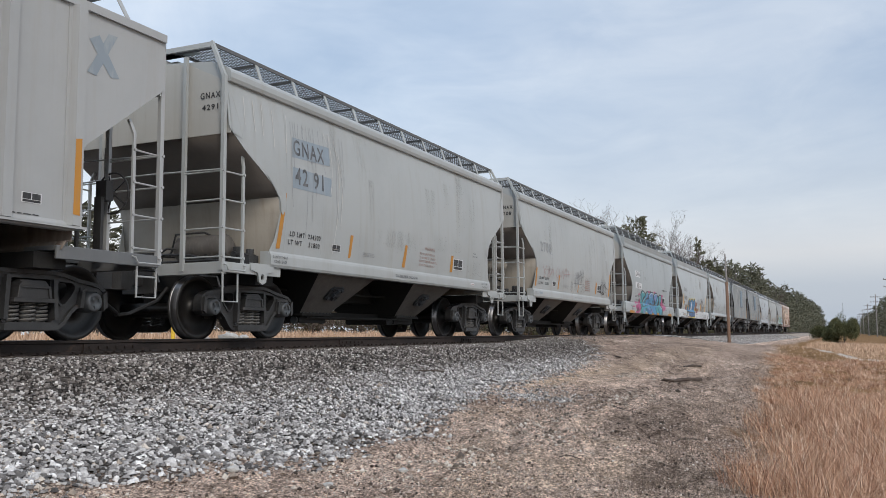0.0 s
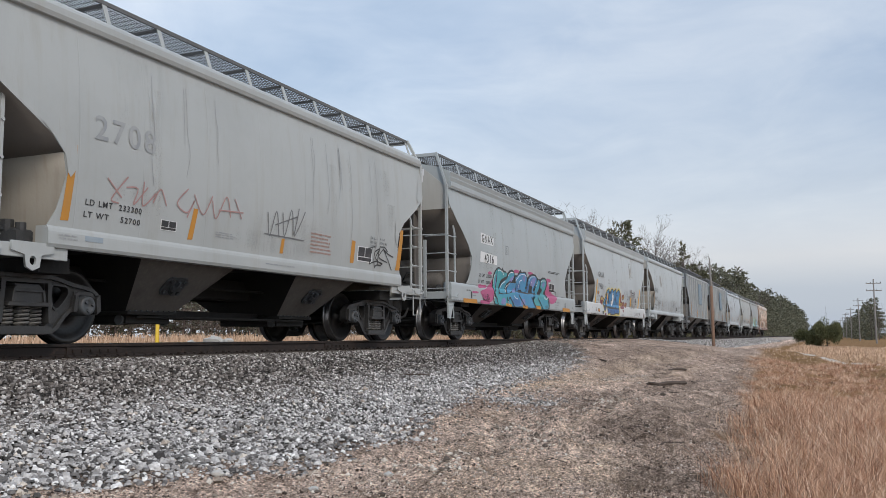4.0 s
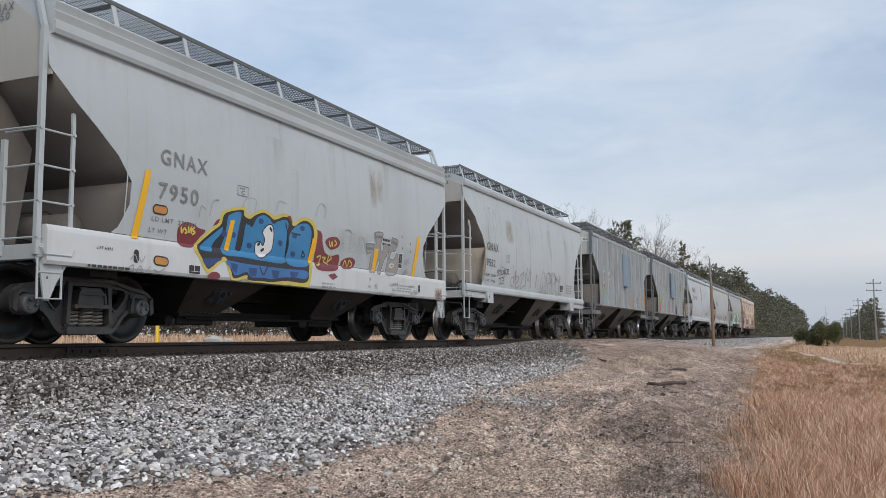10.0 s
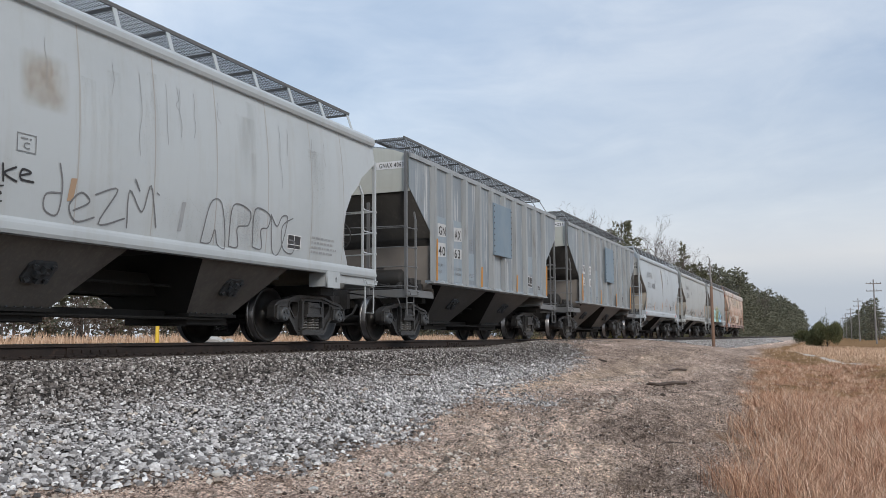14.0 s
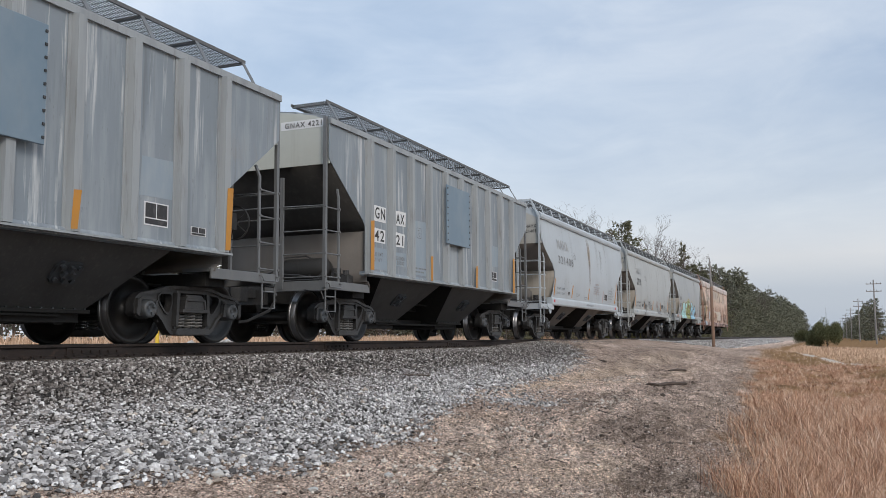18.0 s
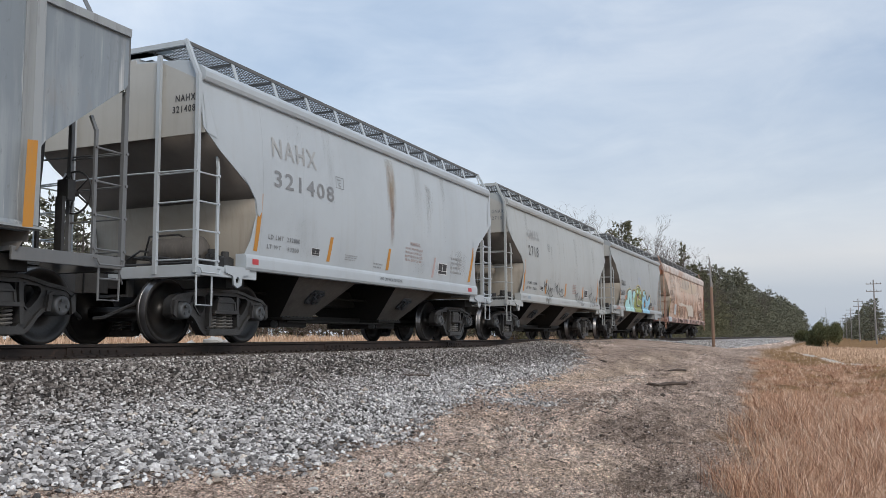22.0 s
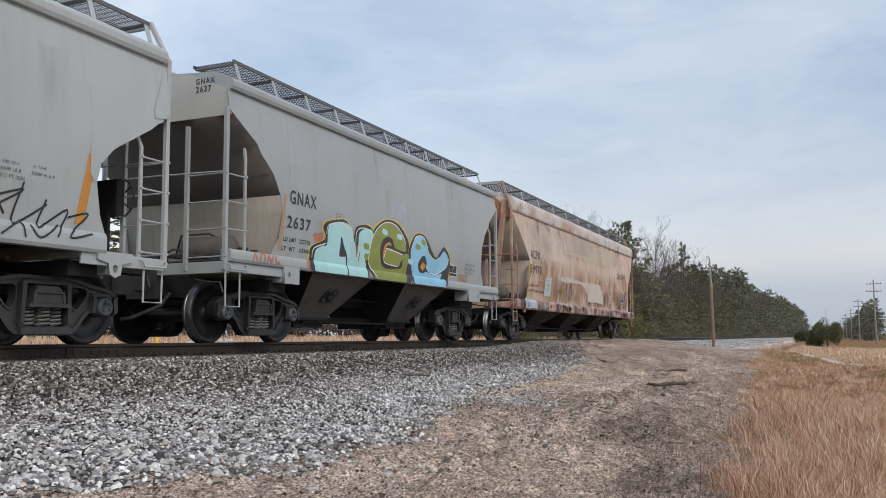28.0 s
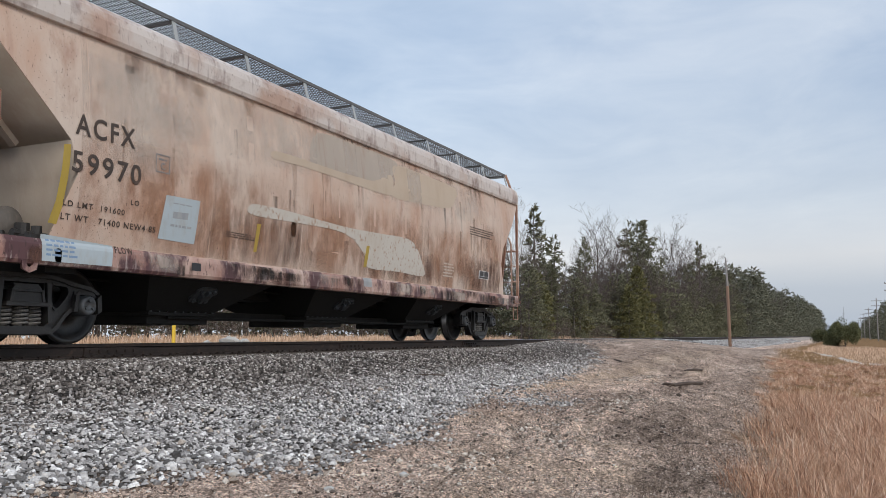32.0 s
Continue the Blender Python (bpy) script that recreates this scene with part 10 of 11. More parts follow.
# ribbed car
for x0, x1, z0, z1 in ((-3.93, -3.28, 1.33, 2.74), (-3.03, -2.37, 1.33, 2.76)):
    patch(car6, S6, [(x0, z1), (x1, z1), (x1, z0), (x0, z0)], DECAL_BLUE, "paint_patch", 0.0015)
patch(car7, S7, [(-3.94, 1.78), (-3.30, 1.78), (-3.30, 1.36), (-3.94, 1.36)], DECAL_BLUE, "paint_patch", 0.003)
patch(car6, S6, [(-3.791, 2.589), (-3.333, 2.595), (-3.331, 2.315), (-3.787, 2.29)], DECAL_OLD, "number_decal", 0.003)
letters(car6, S6, "GN", -3.733, -3.358, 2.336, 2.539, INK)
patch(car6, S6, [(-3.829, 2.156), (-3.36, 2.167), (-3.365, 1.858), (-3.824, 1.837)], DECAL_OLD, "number_decal", 0.003)
letters(car6, S6, "40", -3.754, -3.392, 1.874, 2.088, INK)
patch(car6, S6, [(-2.866, 2.59), (-2.362, 2.624), (-2.371, 2.3), (-2.863, 2.267)], DECAL_OLD, "number_decal", 0.003)
letters(car6, S6, "AX", -2.828, -2.462, 2.314, 2.546, INK)
patch(car6, S6, [(-2.885, 2.102), (-2.396, 2.115), (-2.408, 1.881), (-2.896, 1.864)], DECAL_OLD, "number_decal", 0.003)
letters(car6, S6, "63", -2.85, -2.507, 1.885, 2.096, INK)
letters(car6, S6, "LD LMT", -3.862, -3.517, 1.627, 1.697, INK_FADED)
letters(car6, S6, "LT WT", -3.872, -3.568, 1.472, 1.542, INK_FADED)
letters(car6, S6, "231200", -2.858, -2.488, 1.601, 1.67, INK_FADED)
letters(car6, S6, "54800", -2.817, -2.484, 1.481, 1.551, INK_FADED)
plate_box(car6, S6, -1.906, 2.274, 0.249, 0.24)
patch(car6, S6, [(-4.084, 2.198), (-4.008, 2.212), (-4.031, 1.293), (-4.113, 1.284)], YELLOWM, "reflector_strip", 0.106)
patch(car6, S6, [(-1.381, 1.777), (-1.276, 1.776), (-1.299, 1.288), (-1.415, 1.278)], YELLOWM, "reflector_strip", 0.106)
patch(car6, S6, [(1.304, 1.74), (1.42, 1.751), (1.374, 1.298), (1.276, 1.291)], YELLOWM, "reflector_strip", 0.106)
patch(car6, S6, [(4.076, 2.185), (4.212, 2.199), (4.159, 1.303), (4.047, 1.296)], YELLOWM, "reflector_strip", 0.106)
patch(car6, S6, [(2.473, 2.361), (3.118, 2.386), (3.077, 1.873), (2.437, 1.856)], DECAL_BLUE, "paint_patch", 0.003)
patch(car6, S6, [(-1.95, 2.068), (-1.622, 2.075), (-1.626, 1.416), (-1.952, 1.425)], DECAL_BLUE, "paint_patch", 0.003)
data_card(car6, S6, 2.532, 2.978, 1.491, 1.793)
small_print(car6, S6, -1.936, -1.628, 1.485, 1.59, 3, INK_FADED)
data_card(car6, S6, 3.425, 3.742, 1.453, 1.573)
steel_patch(car6, -0.525, 0.847, 2.152, 3.495)
# second ribbed car
patch(car7, S7, [(-3.869, 2.589), (-3.355, 2.59), (-3.364, 2.287), (-3.875, 2.288)], DECAL_WHITE, "number_decal", 0.003)
letters(car7, S7, "GN", -3.806, -3.395, 2.338, 2.561, INK)
patch(car7, S7, [(-3.886, 2.158), (-3.376, 2.144), (-3.385, 1.879), (-3.893, 1.876)], DECAL_WHITE, "number_decal", 0.003)
letters(car7, S7, "42", -3.824, -3.431, 1.91, 2.122, INK)
patch(car7, S7, [(-2.998, 2.596), (-2.454, 2.612), (-2.483, 2.316), (-3.008, 2.295)], DECAL_WHITE, "number_decal", 0.003)
letters(car7, S7, "AX", -2.913, -2.534, 2.342, 2.551, INK)
patch(car7, S7, [(-3.005, 2.169), (-2.514, 2.153), (-2.543, 1.88), (-3.015, 1.87)], DECAL_WHITE, "number_decal", 0.003)
letters(car7, S7, "21", -2.905, -2.594, 1.916, 2.115, INK)
letters(car7, S7, "LD LMT", -3.859, -3.484, 1.616, 1.692, INK_FADED)
letters(car7, S7, "LT WT", -3.87, -3.526, 1.511, 1.578, INK_FADED)
letters(car7, S7, "231000", -2.931, -2.539, 1.606, 1.687, INK_FADED)
letters(car7, S7, "55000", -2.881, -2.554, 1.516, 1.588, INK_FADED)
patch(car7, S7, [(-2.997, 1.755), (-2.457, 1.769), (-2.47, 1.489), (-3.008, 1.485)], DECAL_BLUE, "paint_patch", 0.003)
patch(car7, S7, [(-2.031, 2.506), (-1.357, 2.527), (-1.385, 1.359), (-2.052, 1.374)], DECAL_BLUE, "paint_patch", 0.003)
patch(car7, S7, [(2.352, 2.408), (3.072, 2.415), (3.001, 1.88), (2.288, 1.868)], DECAL_BLUE, "paint_patch", 0.003)
plate_box(car7, S7, -1.939, 2.258, 0.223, 0.221)
patch(car7, S7, [(-4.158, 2.239), (-4.021, 2.26), (-4.025, 1.321), (-4.175, 1.325)], YELLOWM, "reflector_strip", 0.106)
patch(car7, S7, [(-1.442, 1.795), (-1.325, 1.807), (-1.34, 1.28), (-1.437, 1.274)], YELLOWM, "reflector_strip", 0.106)
patch(car7, S7, [(1.221, 1.772), (1.326, 1.781), (1.296, 1.252), (1.192, 1.245)], YELLOWM, "reflector_strip", 0.106)
patch(car7, S7, [(3.952, 2.18), (4.089, 2.193), (4.066, 1.249), (3.93, 1.241)], YELLOWM, "reflector_strip", 0.106)
data_card(car7, S7, 2.402, 2.934, 1.501, 1.744)
small_print(car7, S7, -2.019, -1.462, 1.402, 1.548, 2, INK_FADED)
steel_patch(car7, -0.608, 0.748, 2.159, 3.492)
# bluish pale car
letters(car8, S8, "WARNING", 0.927, 1.401, 1.956, 2.024, INK_REDDISH)
letters(car8, S8, "DO NOT APPLY VIBRATOR", 0.721, 1.544, 1.86, 1.906, INK_REDDISH)
letters(car8, S8, "TO ANY PART OF CAR BODY", 0.721, 1.513, 1.78, 1.827, INK_REDDISH)
letters(car8, S8, "EXCEPT VIBRATOR BRACKETS", 0.713, 1.564, 1.703, 1.749, INK_REDDISH)
letters(car8, S8, "USE ON LOADED CAR ONLY", 0.713, 1.554, 1.626, 1.672, INK_REDDISH)
letters(car8, S8, "VENT CAR WHEN UNLOADING", -0.365, 0.591, 1.164, 1.224, INK_FADED2)
letters(car8, S8, "NAHX", -3.992, -2.682, 2.886, 3.195, INK_PALE)
letters(car8, S8, "321408", -3.952, -2.144, 2.412, 2.674, INK_GREY2)
plate_box(car8, S8, -2.062, 2.788, 0.274, 0.207)
letters(car8, S8, "LD LMT  232800", -4.054, -3.171, 1.582, 1.655, INK_FADED)
letters(car8, S8, "LT WT    53200", -4.074, -3.188, 1.436, 1.502, INK_FADED)
patch(car8, S8, [(-4.346, 2.231), (-4.241, 2.251), (-4.309, 1.364), (-4.405, 1.371)], YELLOWM, "reflector_strip", 0.004)
patch(car8, S8, [(-2.219, 1.795), (-2.118, 1.801), (-2.202, 1.372), (-2.301, 1.37)], YELLOWM, "reflector_strip", 0.004)
patch(car8, S8, [(-0.009, 1.795), (0.081, 1.804), (0.027, 1.378), (-0.091, 1.368)], YELLOWM, "reflector_strip", 0.004)
patch(car8, S8, [(4.413, 2.218), (4.512, 2.228), (4.322, 1.386), (4.18, 1.377)], YELLOWM, "reflector_strip", 0.004)
patch(car8, S8, [(2.185, 1.8), (2.263, 1.807), (2.181, 1.368), (2.068, 1.36)], PINK_FADED, "reflector_strip", 0.004)
patch(car8, S8, [(-4.457, 1.241), (-4.301, 1.241), (-4.301, 1.157), (-4.457, 1.157)], RED_SQ, "label", 0.004)
patch(car8, S8, [(4.167, 1.243), (4.38, 1.243), (4.38, 1.153), (4.167, 1.153)], RED_SQ, "label", 0.004)
data_card(car8, S8, -2.799, -2.54, 1.435, 1.563)
data_card(car8, S8, 2.396, 2.887, 1.456, 1.708)
small_print(car8, S8, 3.089, 3.822, 1.504, 1.914, 4, INK_GREY)
small_print(car8, S8, -1.687, -1.234, 1.44, 1.557, 3, INK_GREY)
small_print(car8, S8, -0.604, -0.181, 1.377, 1.498, 2, INK_GREY)
stain(car8, S8, 0.127, 2.573, 0.1, 0.75, ST_RUST, False)
stain(car8, S8, 0.132, 3.071, 0.22, 0.55, ST_TAN, False)
stain(car8, S8, 0.16, 2.534, 0.06, 0.14, ST_BROWN, False)
# scrawled pale car
letters(car9, S9, "GNAX", -3.871, -2.742, 2.905, 3.189, INK_PALE)
letters(car9, S9, "2718", -3.861, -2.917, 2.416, 2.716, INK_FADED2)
plate_box(car9, S9, -1.918, 2.812, 0.225, 0.211)
letters(car9, S9, "LD LMT  233000", -3.971, -3.055, 1.6, 1.674, INK)
letters(car9, S9, "LT  WT   53000", -3.99, -3.066, 1.446, 1.519, INK)
patch(car9, S9, [(-4.223, 2.255), (-4.134, 2.27), (-4.198, 1.378), (-4.306, 1.38)], YELLOWM2, "reflector_strip", 0.004)
patch(car9, S9, [(-2.082, 1.81), (-2.002, 1.819), (-2.085, 1.391), (-2.215, 1.38)], YELLOWM2, "reflector_strip", 0.004)
patch(car9, S9, [(0.043, 1.801), (0.164, 1.814), (0.112, 1.382), (-0.01, 1.381)], YELLOWM2, "reflector_strip", 0.004)
patch(car9, S9, [(2.243, 1.806), (2.354, 1.806), (2.336, 1.401), (2.224, 1.404)], YELLOWM2, "reflector_strip", 0.004)
patch(car9, S9, [(4.438, 2.209), (4.549, 2.22), (4.436, 1.38), (4.303, 1.372)], YELLOWM2, "reflector_strip", 0.004)
spray(car9, S9, [[(-2.336, 1.743), (-2.19, 1.457)], [(-2.339, 1.578), (-2.042, 1.715), (-2.254, 1.527)], [(-2.05, 1.776), (-2.069, 1.377), (-1.835, 1.598)], [(-1.841, 1.644), (-1.85, 1.365), (-1.638, 1.586), (-1.672, 1.302)], [(-1.627, 1.509), (-1.435, 1.574), (-1.561, 1.311), (-1.342, 1.376)]], 0.03, TAG_BLACK, 0.006, "graffiti")
spray(car9, S9, [[(-1.106, 1.76), (-0.964, 1.497)], [(-1.11, 1.608), (-0.813, 1.734), (-1.025, 1.56)], [(-0.821, 1.789), (-0.844, 1.423), (-0.608, 1.627)], [(-0.614, 1.669), (-0.627, 1.413), (-0.413, 1.616), (-0.45, 1.355)], [(-0.403, 1.545), (-0.213, 1.606), (-0.34, 1.364), (-0.124, 1.424)]], 0.025, TAG_BLACK, 0.006, "graffiti")
spray(car9, S9, [[(1.304, 1.611), (1.488, 1.325)], [(1.301, 1.447), (1.668, 1.58), (1.408, 1.395)], [(1.659, 1.64), (1.576, 1.24), (1.925, 1.462)], [(1.915, 1.507), (1.846, 1.226), (2.17, 1.449), (2.066, 1.162)], [(2.188, 1.372), (2.422, 1.435), (2.204, 1.17), (2.474, 1.232)]], 0.024, TAG_BLACK, 0.006, "graffiti")
spray(car9, S9, [[(3.142, 1.691), (3.358, 1.377)], [(3.132, 1.51), (3.583, 1.659), (3.261, 1.453)], [(3.572, 1.725), (3.469, 1.284), (3.891, 1.53)], [(3.883, 1.58), (3.797, 1.269), (4.188, 1.516), (4.064, 1.199)], [(4.208, 1.431), (4.495, 1.501), (4.232, 1.208), (4.563, 1.278)]], 0.024, TAG_BLACK, 0.006, "graffiti")
spray(car9, S9, [[(-2.158, 1.097), (-2.03, 1.273), (-1.945, 1.096)], [(-1.918, 1.251), (-1.918, 1.098), (-1.813, 1.275), (-1.757, 1.124)], [(-1.675, 1.285), (-1.616, 1.118)], [(3.33, 1.159), (3.563, 1.307), (3.63, 1.153)], [(3.701, 1.283), (3.832, 1.164), (4.074, 1.326)]], 0.022, TAG_BLACK, 0.006, "graffiti")
data_card(car9, S9, 2.481, 2.965, 1.464, 1.718)
data_card(car9, S9, -2.692, -2.409, 1.452, 1.586)
small_print(car9, S9, 0.936, 1.481, 1.512, 1.836, 6, INK_REDDISH)
letters(car9, S9, "EW 10-1", 3.283, 3.483, 1.896, 1.934, INK_FADED2)
letters(car9, S9, "EXW 10-8", 3.276, 3.519, 1.820, 1.859, INK_FADED2)
letters(car9, S9, "CU FT 3250", 3.270, 3.583, 1.745, 1.787, INK_FADED2)
letters(car9, S9, "H 13-0", 3.671, 3.843, 1.908, 1.940, INK_FADED2)
letters(car9, S9, "EXW H 8-8", 3.664, 3.965, 1.830, 1.865, INK_FADED2)
small_print(car9, S9, -4.358, -4.02, 1.156, 1.238, 2, INK_GREY)
patch(car9, S9, [(-3.934, 1.249), (-3.659, 1.249), (-3.659, 1.165), (-3.934, 1.165)], DECAL_BLUE, "label", 0.004)
small_print(car9, S9, -0.384, 0.564, 1.174, 1.217, 1, INK_GREY)
small_print(car9, S9, -1.565, -1.061, 1.464, 1.578, 3, INK_GREY)
# green and turquoise graffiti car
letters(car10, S10, "EXW 10-8 H 9-3", 3.492, 4.043, 1.76, 1.812, INK_FADED2)
letters(car10, S10, "EW     8-6 H 15-0", 3.477, 4.08, 1.652, 1.704, INK_FADED2)
letters(car10, S10, "CU FT 3281", 3.454, 3.85, 1.55, 1.602, INK_FADED2)
letters(car10, S10, "GNAX", -4.02, -3.226, 2.206, 2.428, INK)
letters(car10, S10, "2637", -4.086, -3.399, 1.812, 2.011, INK)
plate_box(car10, S10, -2.574, 2.14, 0.237, 0.198)
letters(car10, S10, "LD LMT  232700", -4.161, -3.372, 1.593, 1.664, INK)
letters(car10, S10, "LT  WT   53300", -4.187, -3.392, 1.446, 1.516, INK)
patch(car10, S10, [(-4.187, 2.334), (-4.111, 2.347), (-4.205, 1.445), (-4.308, 1.453)], TAN_STRIP, "reflector_strip", 0.004)
patch(car10, S10, [(-3.412, 1.395), (-3.379, 1.574), (-2.947, 1.750), (-3.035, 1.941), (-2.938, 2.055), (-2.631, 2.129), (-2.282, 2.171), (-2.034, 2.055), (-1.918, 1.891), (-1.833, 2.086), (-1.453, 2.178), (-1.159, 2.100), (-1.065, 1.851), (-1.214, 1.590), (-1.365, 1.488), (-1.292, 1.360), (-2.186, 1.360), (-3.305, 1.360)], GRAF_YELLOW, "graffiti", 0.0045)
patch(car10, S10, [(-1.44, 1.597), (-1.358, 1.871), (-1.2, 2.121), (-0.926, 2.294), (-0.603, 2.389), (-0.189, 2.371), (0.165, 2.205), (0.4, 1.984), (0.403, 1.790), (0.693, 1.787), (0.63, 1.451), (0.539, 1.360), (0.13, 1.360), (-0.298, 1.360), (-1.016, 1.360), (-1.291, 1.360), (-1.423, 1.398)], GRAF_YELLOW, "graffiti", 0.0049)
patch(car10, S10, [(0.308, 1.819), (0.473, 2.096), (0.707, 2.244), (1.036, 2.259), (1.313, 2.116), (1.5, 1.940), (1.773, 1.806), (1.985, 1.958), (2.219, 2.091), (2.564, 1.829), (2.545, 1.429), (2.356, 1.360), (1.565, 1.360), (0.722, 1.360), (0.439, 1.360)], GRAF_YELLOW, "graffiti", 0.0053)
patch(car10, S10, [(-3.357, 1.412), (-3.325, 1.582), (-2.912, 1.75), (-2.996, 1.932), (-2.904, 2.04), (-2.612, 2.11), (-2.281, 2.149), (-2.046, 2.039), (-1.935, 1.884), (-1.856, 2.068), (-1.498, 2.154), (-1.222, 2.081), (-1.132, 1.845), (-1.272, 1.599), (-1.414, 1.503), (-1.347, 1.178), (-2.19, 1.149), (-3.255, 1.158)], TAG_BLACK, "graffiti", 0.0064)
patch(car10, S10, [(-1.396, 1.602), (-1.318, 1.864), (-1.167, 2.102), (-0.905, 2.266), (-0.597, 2.356), (-0.203, 2.339), (0.133, 2.18), (0.357, 1.97), (0.36, 1.786), (0.635, 1.783), (0.575, 1.464), (0.486, 1.181), (0.1, 1.143), (-0.306, 1.154), (-0.991, 1.163), (-1.256, 1.287), (-1.38, 1.411)], TAG_BLACK, "graffiti", 0.0068)
patch(car10, S10, [(0.356, 1.816), (0.513, 2.081), (0.737, 2.221), (1.051, 2.235), (1.315, 2.099), (1.495, 1.932), (1.754, 1.804), (1.956, 1.948), (2.176, 2.074), (2.505, 1.826), (2.486, 1.446), (2.305, 1.191), (1.554, 1.164), (0.751, 1.165), (0.482, 1.367)], TAG_BLACK, "graffiti", 0.0072)
patch(car10, S10, [(-3.226, 1.373), (-3.185, 1.531), (-2.986, 1.624), (-2.842, 1.659), (-2.844, 1.915), (-2.774, 2.017), (-2.528, 2.083), (-2.285, 2.101), (-2.075, 2.055), (-1.954, 1.887), (-1.866, 1.744), (-1.773, 1.572), (-1.749, 1.760), (-1.757, 1.916), (-1.684, 2.018), (-1.425, 2.084), (-1.230, 2.054), (-1.194, 1.835), (-1.233, 1.636), (-1.363, 1.548), (-1.457, 1.496), (-1.400, 1.384), (-1.392, 1.120), (-1.795, 1.120), (-2.051, 1.120), (-2.100, 1.311), (-2.123, 1.502), (-2.269, 1.690), (-2.376, 1.841), (-2.398, 1.673), (-2.398, 1.501), (-2.244, 1.496), (-2.163, 1.473), (-2.152, 1.120), (-2.467, 1.120), (-2.827, 1.120), (-3.156, 1.120), (-3.243, 1.275)], AQUA, "graffiti", 0.0088)
patch(car10, S10, [(-1.356, 1.587), (-1.271, 1.851), (-1.119, 2.078), (-0.873, 2.231), (-0.595, 2.307), (-0.255, 2.279), (0.029, 2.130), (0.185, 1.969), (0.208, 1.798), (-0.169, 1.815), (-0.294, 1.850), (-0.411, 1.993), (-0.618, 2.021), (-0.808, 1.936), (-0.89, 1.764), (-0.852, 1.568), (-0.761, 1.449), (-0.567, 1.404), (-0.18, 1.421), (0.083, 1.477), (0.119, 1.722), (0.388, 1.741), (0.302, 1.438), (0.229, 1.120), (-0.309, 1.120), (-0.979, 1.120), (-1.198, 1.334), (-1.326, 1.456)], OLIVE, "graffiti", 0.0092)
patch(car10, S10, [(-0.635, 1.797), (0.083, 1.727), (0.002, 1.559), (-0.122, 1.474), (-0.699, 1.525)], OLIVE, "graffiti", 0.0098)
patch(car10, S10, [(0.456, 1.784), (0.559, 2.042), (0.753, 2.178), (1.02, 2.184), (1.193, 2.059), (1.336, 1.865), (1.675, 1.747), (1.929, 1.823), (2.143, 1.980), (2.41, 1.816), (2.305, 1.630), (1.807, 1.447), (1.464, 1.446), (1.241, 1.542), (1.267, 1.647), (1.168, 1.776), (1.009, 1.767), (0.843, 1.603), (0.922, 1.443), (1.139, 1.426), (1.294, 1.468), (1.64, 1.414), (2.089, 1.472), (2.058, 1.351), (2.297, 1.351), (2.145, 1.120), (0.822, 1.120), (0.591, 1.377)], SKYAQUA, "graffiti", 0.0096)
patch(car10, S10, [(0.929, 1.544), (1.064, 1.654), (1.225, 1.596), (1.091, 1.468)], GRAF_ORANGE, "graffiti", 0.011)
patch(car10, S10, [(-0.768, 1.626), (-0.726, 1.826), (-0.544, 1.924), (-0.427, 1.866), (-0.628, 1.839), (-0.687, 1.619)], GRAF_ORANGE, "graffiti", 0.011)
spray(car10, S10, [[(-1.346, 1.511), (-1.271, 1.851), (-1.119, 2.078), (-0.873, 2.231), (-0.595, 2.307), (-0.255, 2.279), (0.029, 2.13), (0.187, 1.948)], [(-0.635, 1.797), (0.083, 1.727)], [(-0.635, 1.797), (-0.699, 1.525), (-0.122, 1.474)], [(0.456, 1.784), (0.559, 2.042), (0.753, 2.178), (1.02, 2.184), (1.193, 2.059), (1.336, 1.865), (1.675, 1.747), (1.929, 1.823)], [(1.464, 1.446), (1.807, 1.447), (2.305, 1.63), (2.41, 1.816)], [(-1.326, 1.456), (-1.198, 1.334), (-0.979, 1.191)]], 0.02, DECAL_WHITE, 0.0125, "graffiti")
spray(car10, S10, [[(-3.29, 1.406), (-3.255, 1.556), (-2.882, 1.675)], [(-2.883, 1.841), (-2.849, 1.983), (-2.589, 2.061), (-2.324, 2.073), (-2.143, 1.947), (-1.961, 1.624)], [(-1.826, 1.601), (-1.841, 1.991), (-1.534, 2.084), (-1.287, 2.03)]], 0.02, DECAL_WHITE, 0.0125, "graffiti")
spray(car10, S10, [[(-1.505, 1.76), (-1.392, 1.749)]], 0.11, OLIVE, 0.0105, "graffiti")
spray(car10, S10, [[(-1.451, 1.572), (-1.337, 1.559)]], 0.11, OLIVE, 0.0105, "graffiti")
spray(car10, S10, [[(-0.787, 2.107), (-0.665, 2.098)]], 0.11, AQUA, 0.0105, "graffiti")
spray(car10, S10, [[(-0.155, 2.077), (-0.023, 2.068)]], 0.11, AQUA, 0.0105, "graffiti")
spray(car10, S10, [[(0.714, 1.959), (0.862, 1.948)]], 0.11, OLIVE, 0.0105, "graffiti")
spray(car10, S10, [[(0.984, 2.078), (1.135, 2.068)]], 0.11, OLIVE, 0.0105, "graffiti")
spray(car10, S10, [[(-1.232, 1.514), (-1.115, 1.501)]], 0.11, OLIVE, 0.0105, "graffiti")
spray(car10, S10, [[(0.408, 1.622), (0.551, 1.608)]], 0.11, AQUA, 0.0105, "graffiti")
spray(car10, S10, [[(-1.798, 1.538), (-1.764, 1.77)], [(-1.721, 1.47), (-1.677, 1.626)]], 0.03, TAG_RUST, 0.0125, "graffiti")
patch(car10, S10, [(-3.29, 1.79), (-2.968, 1.859), (-2.99, 1.688), (-3.192, 1.623)], TAG_RUST, "graffiti", 0.004)
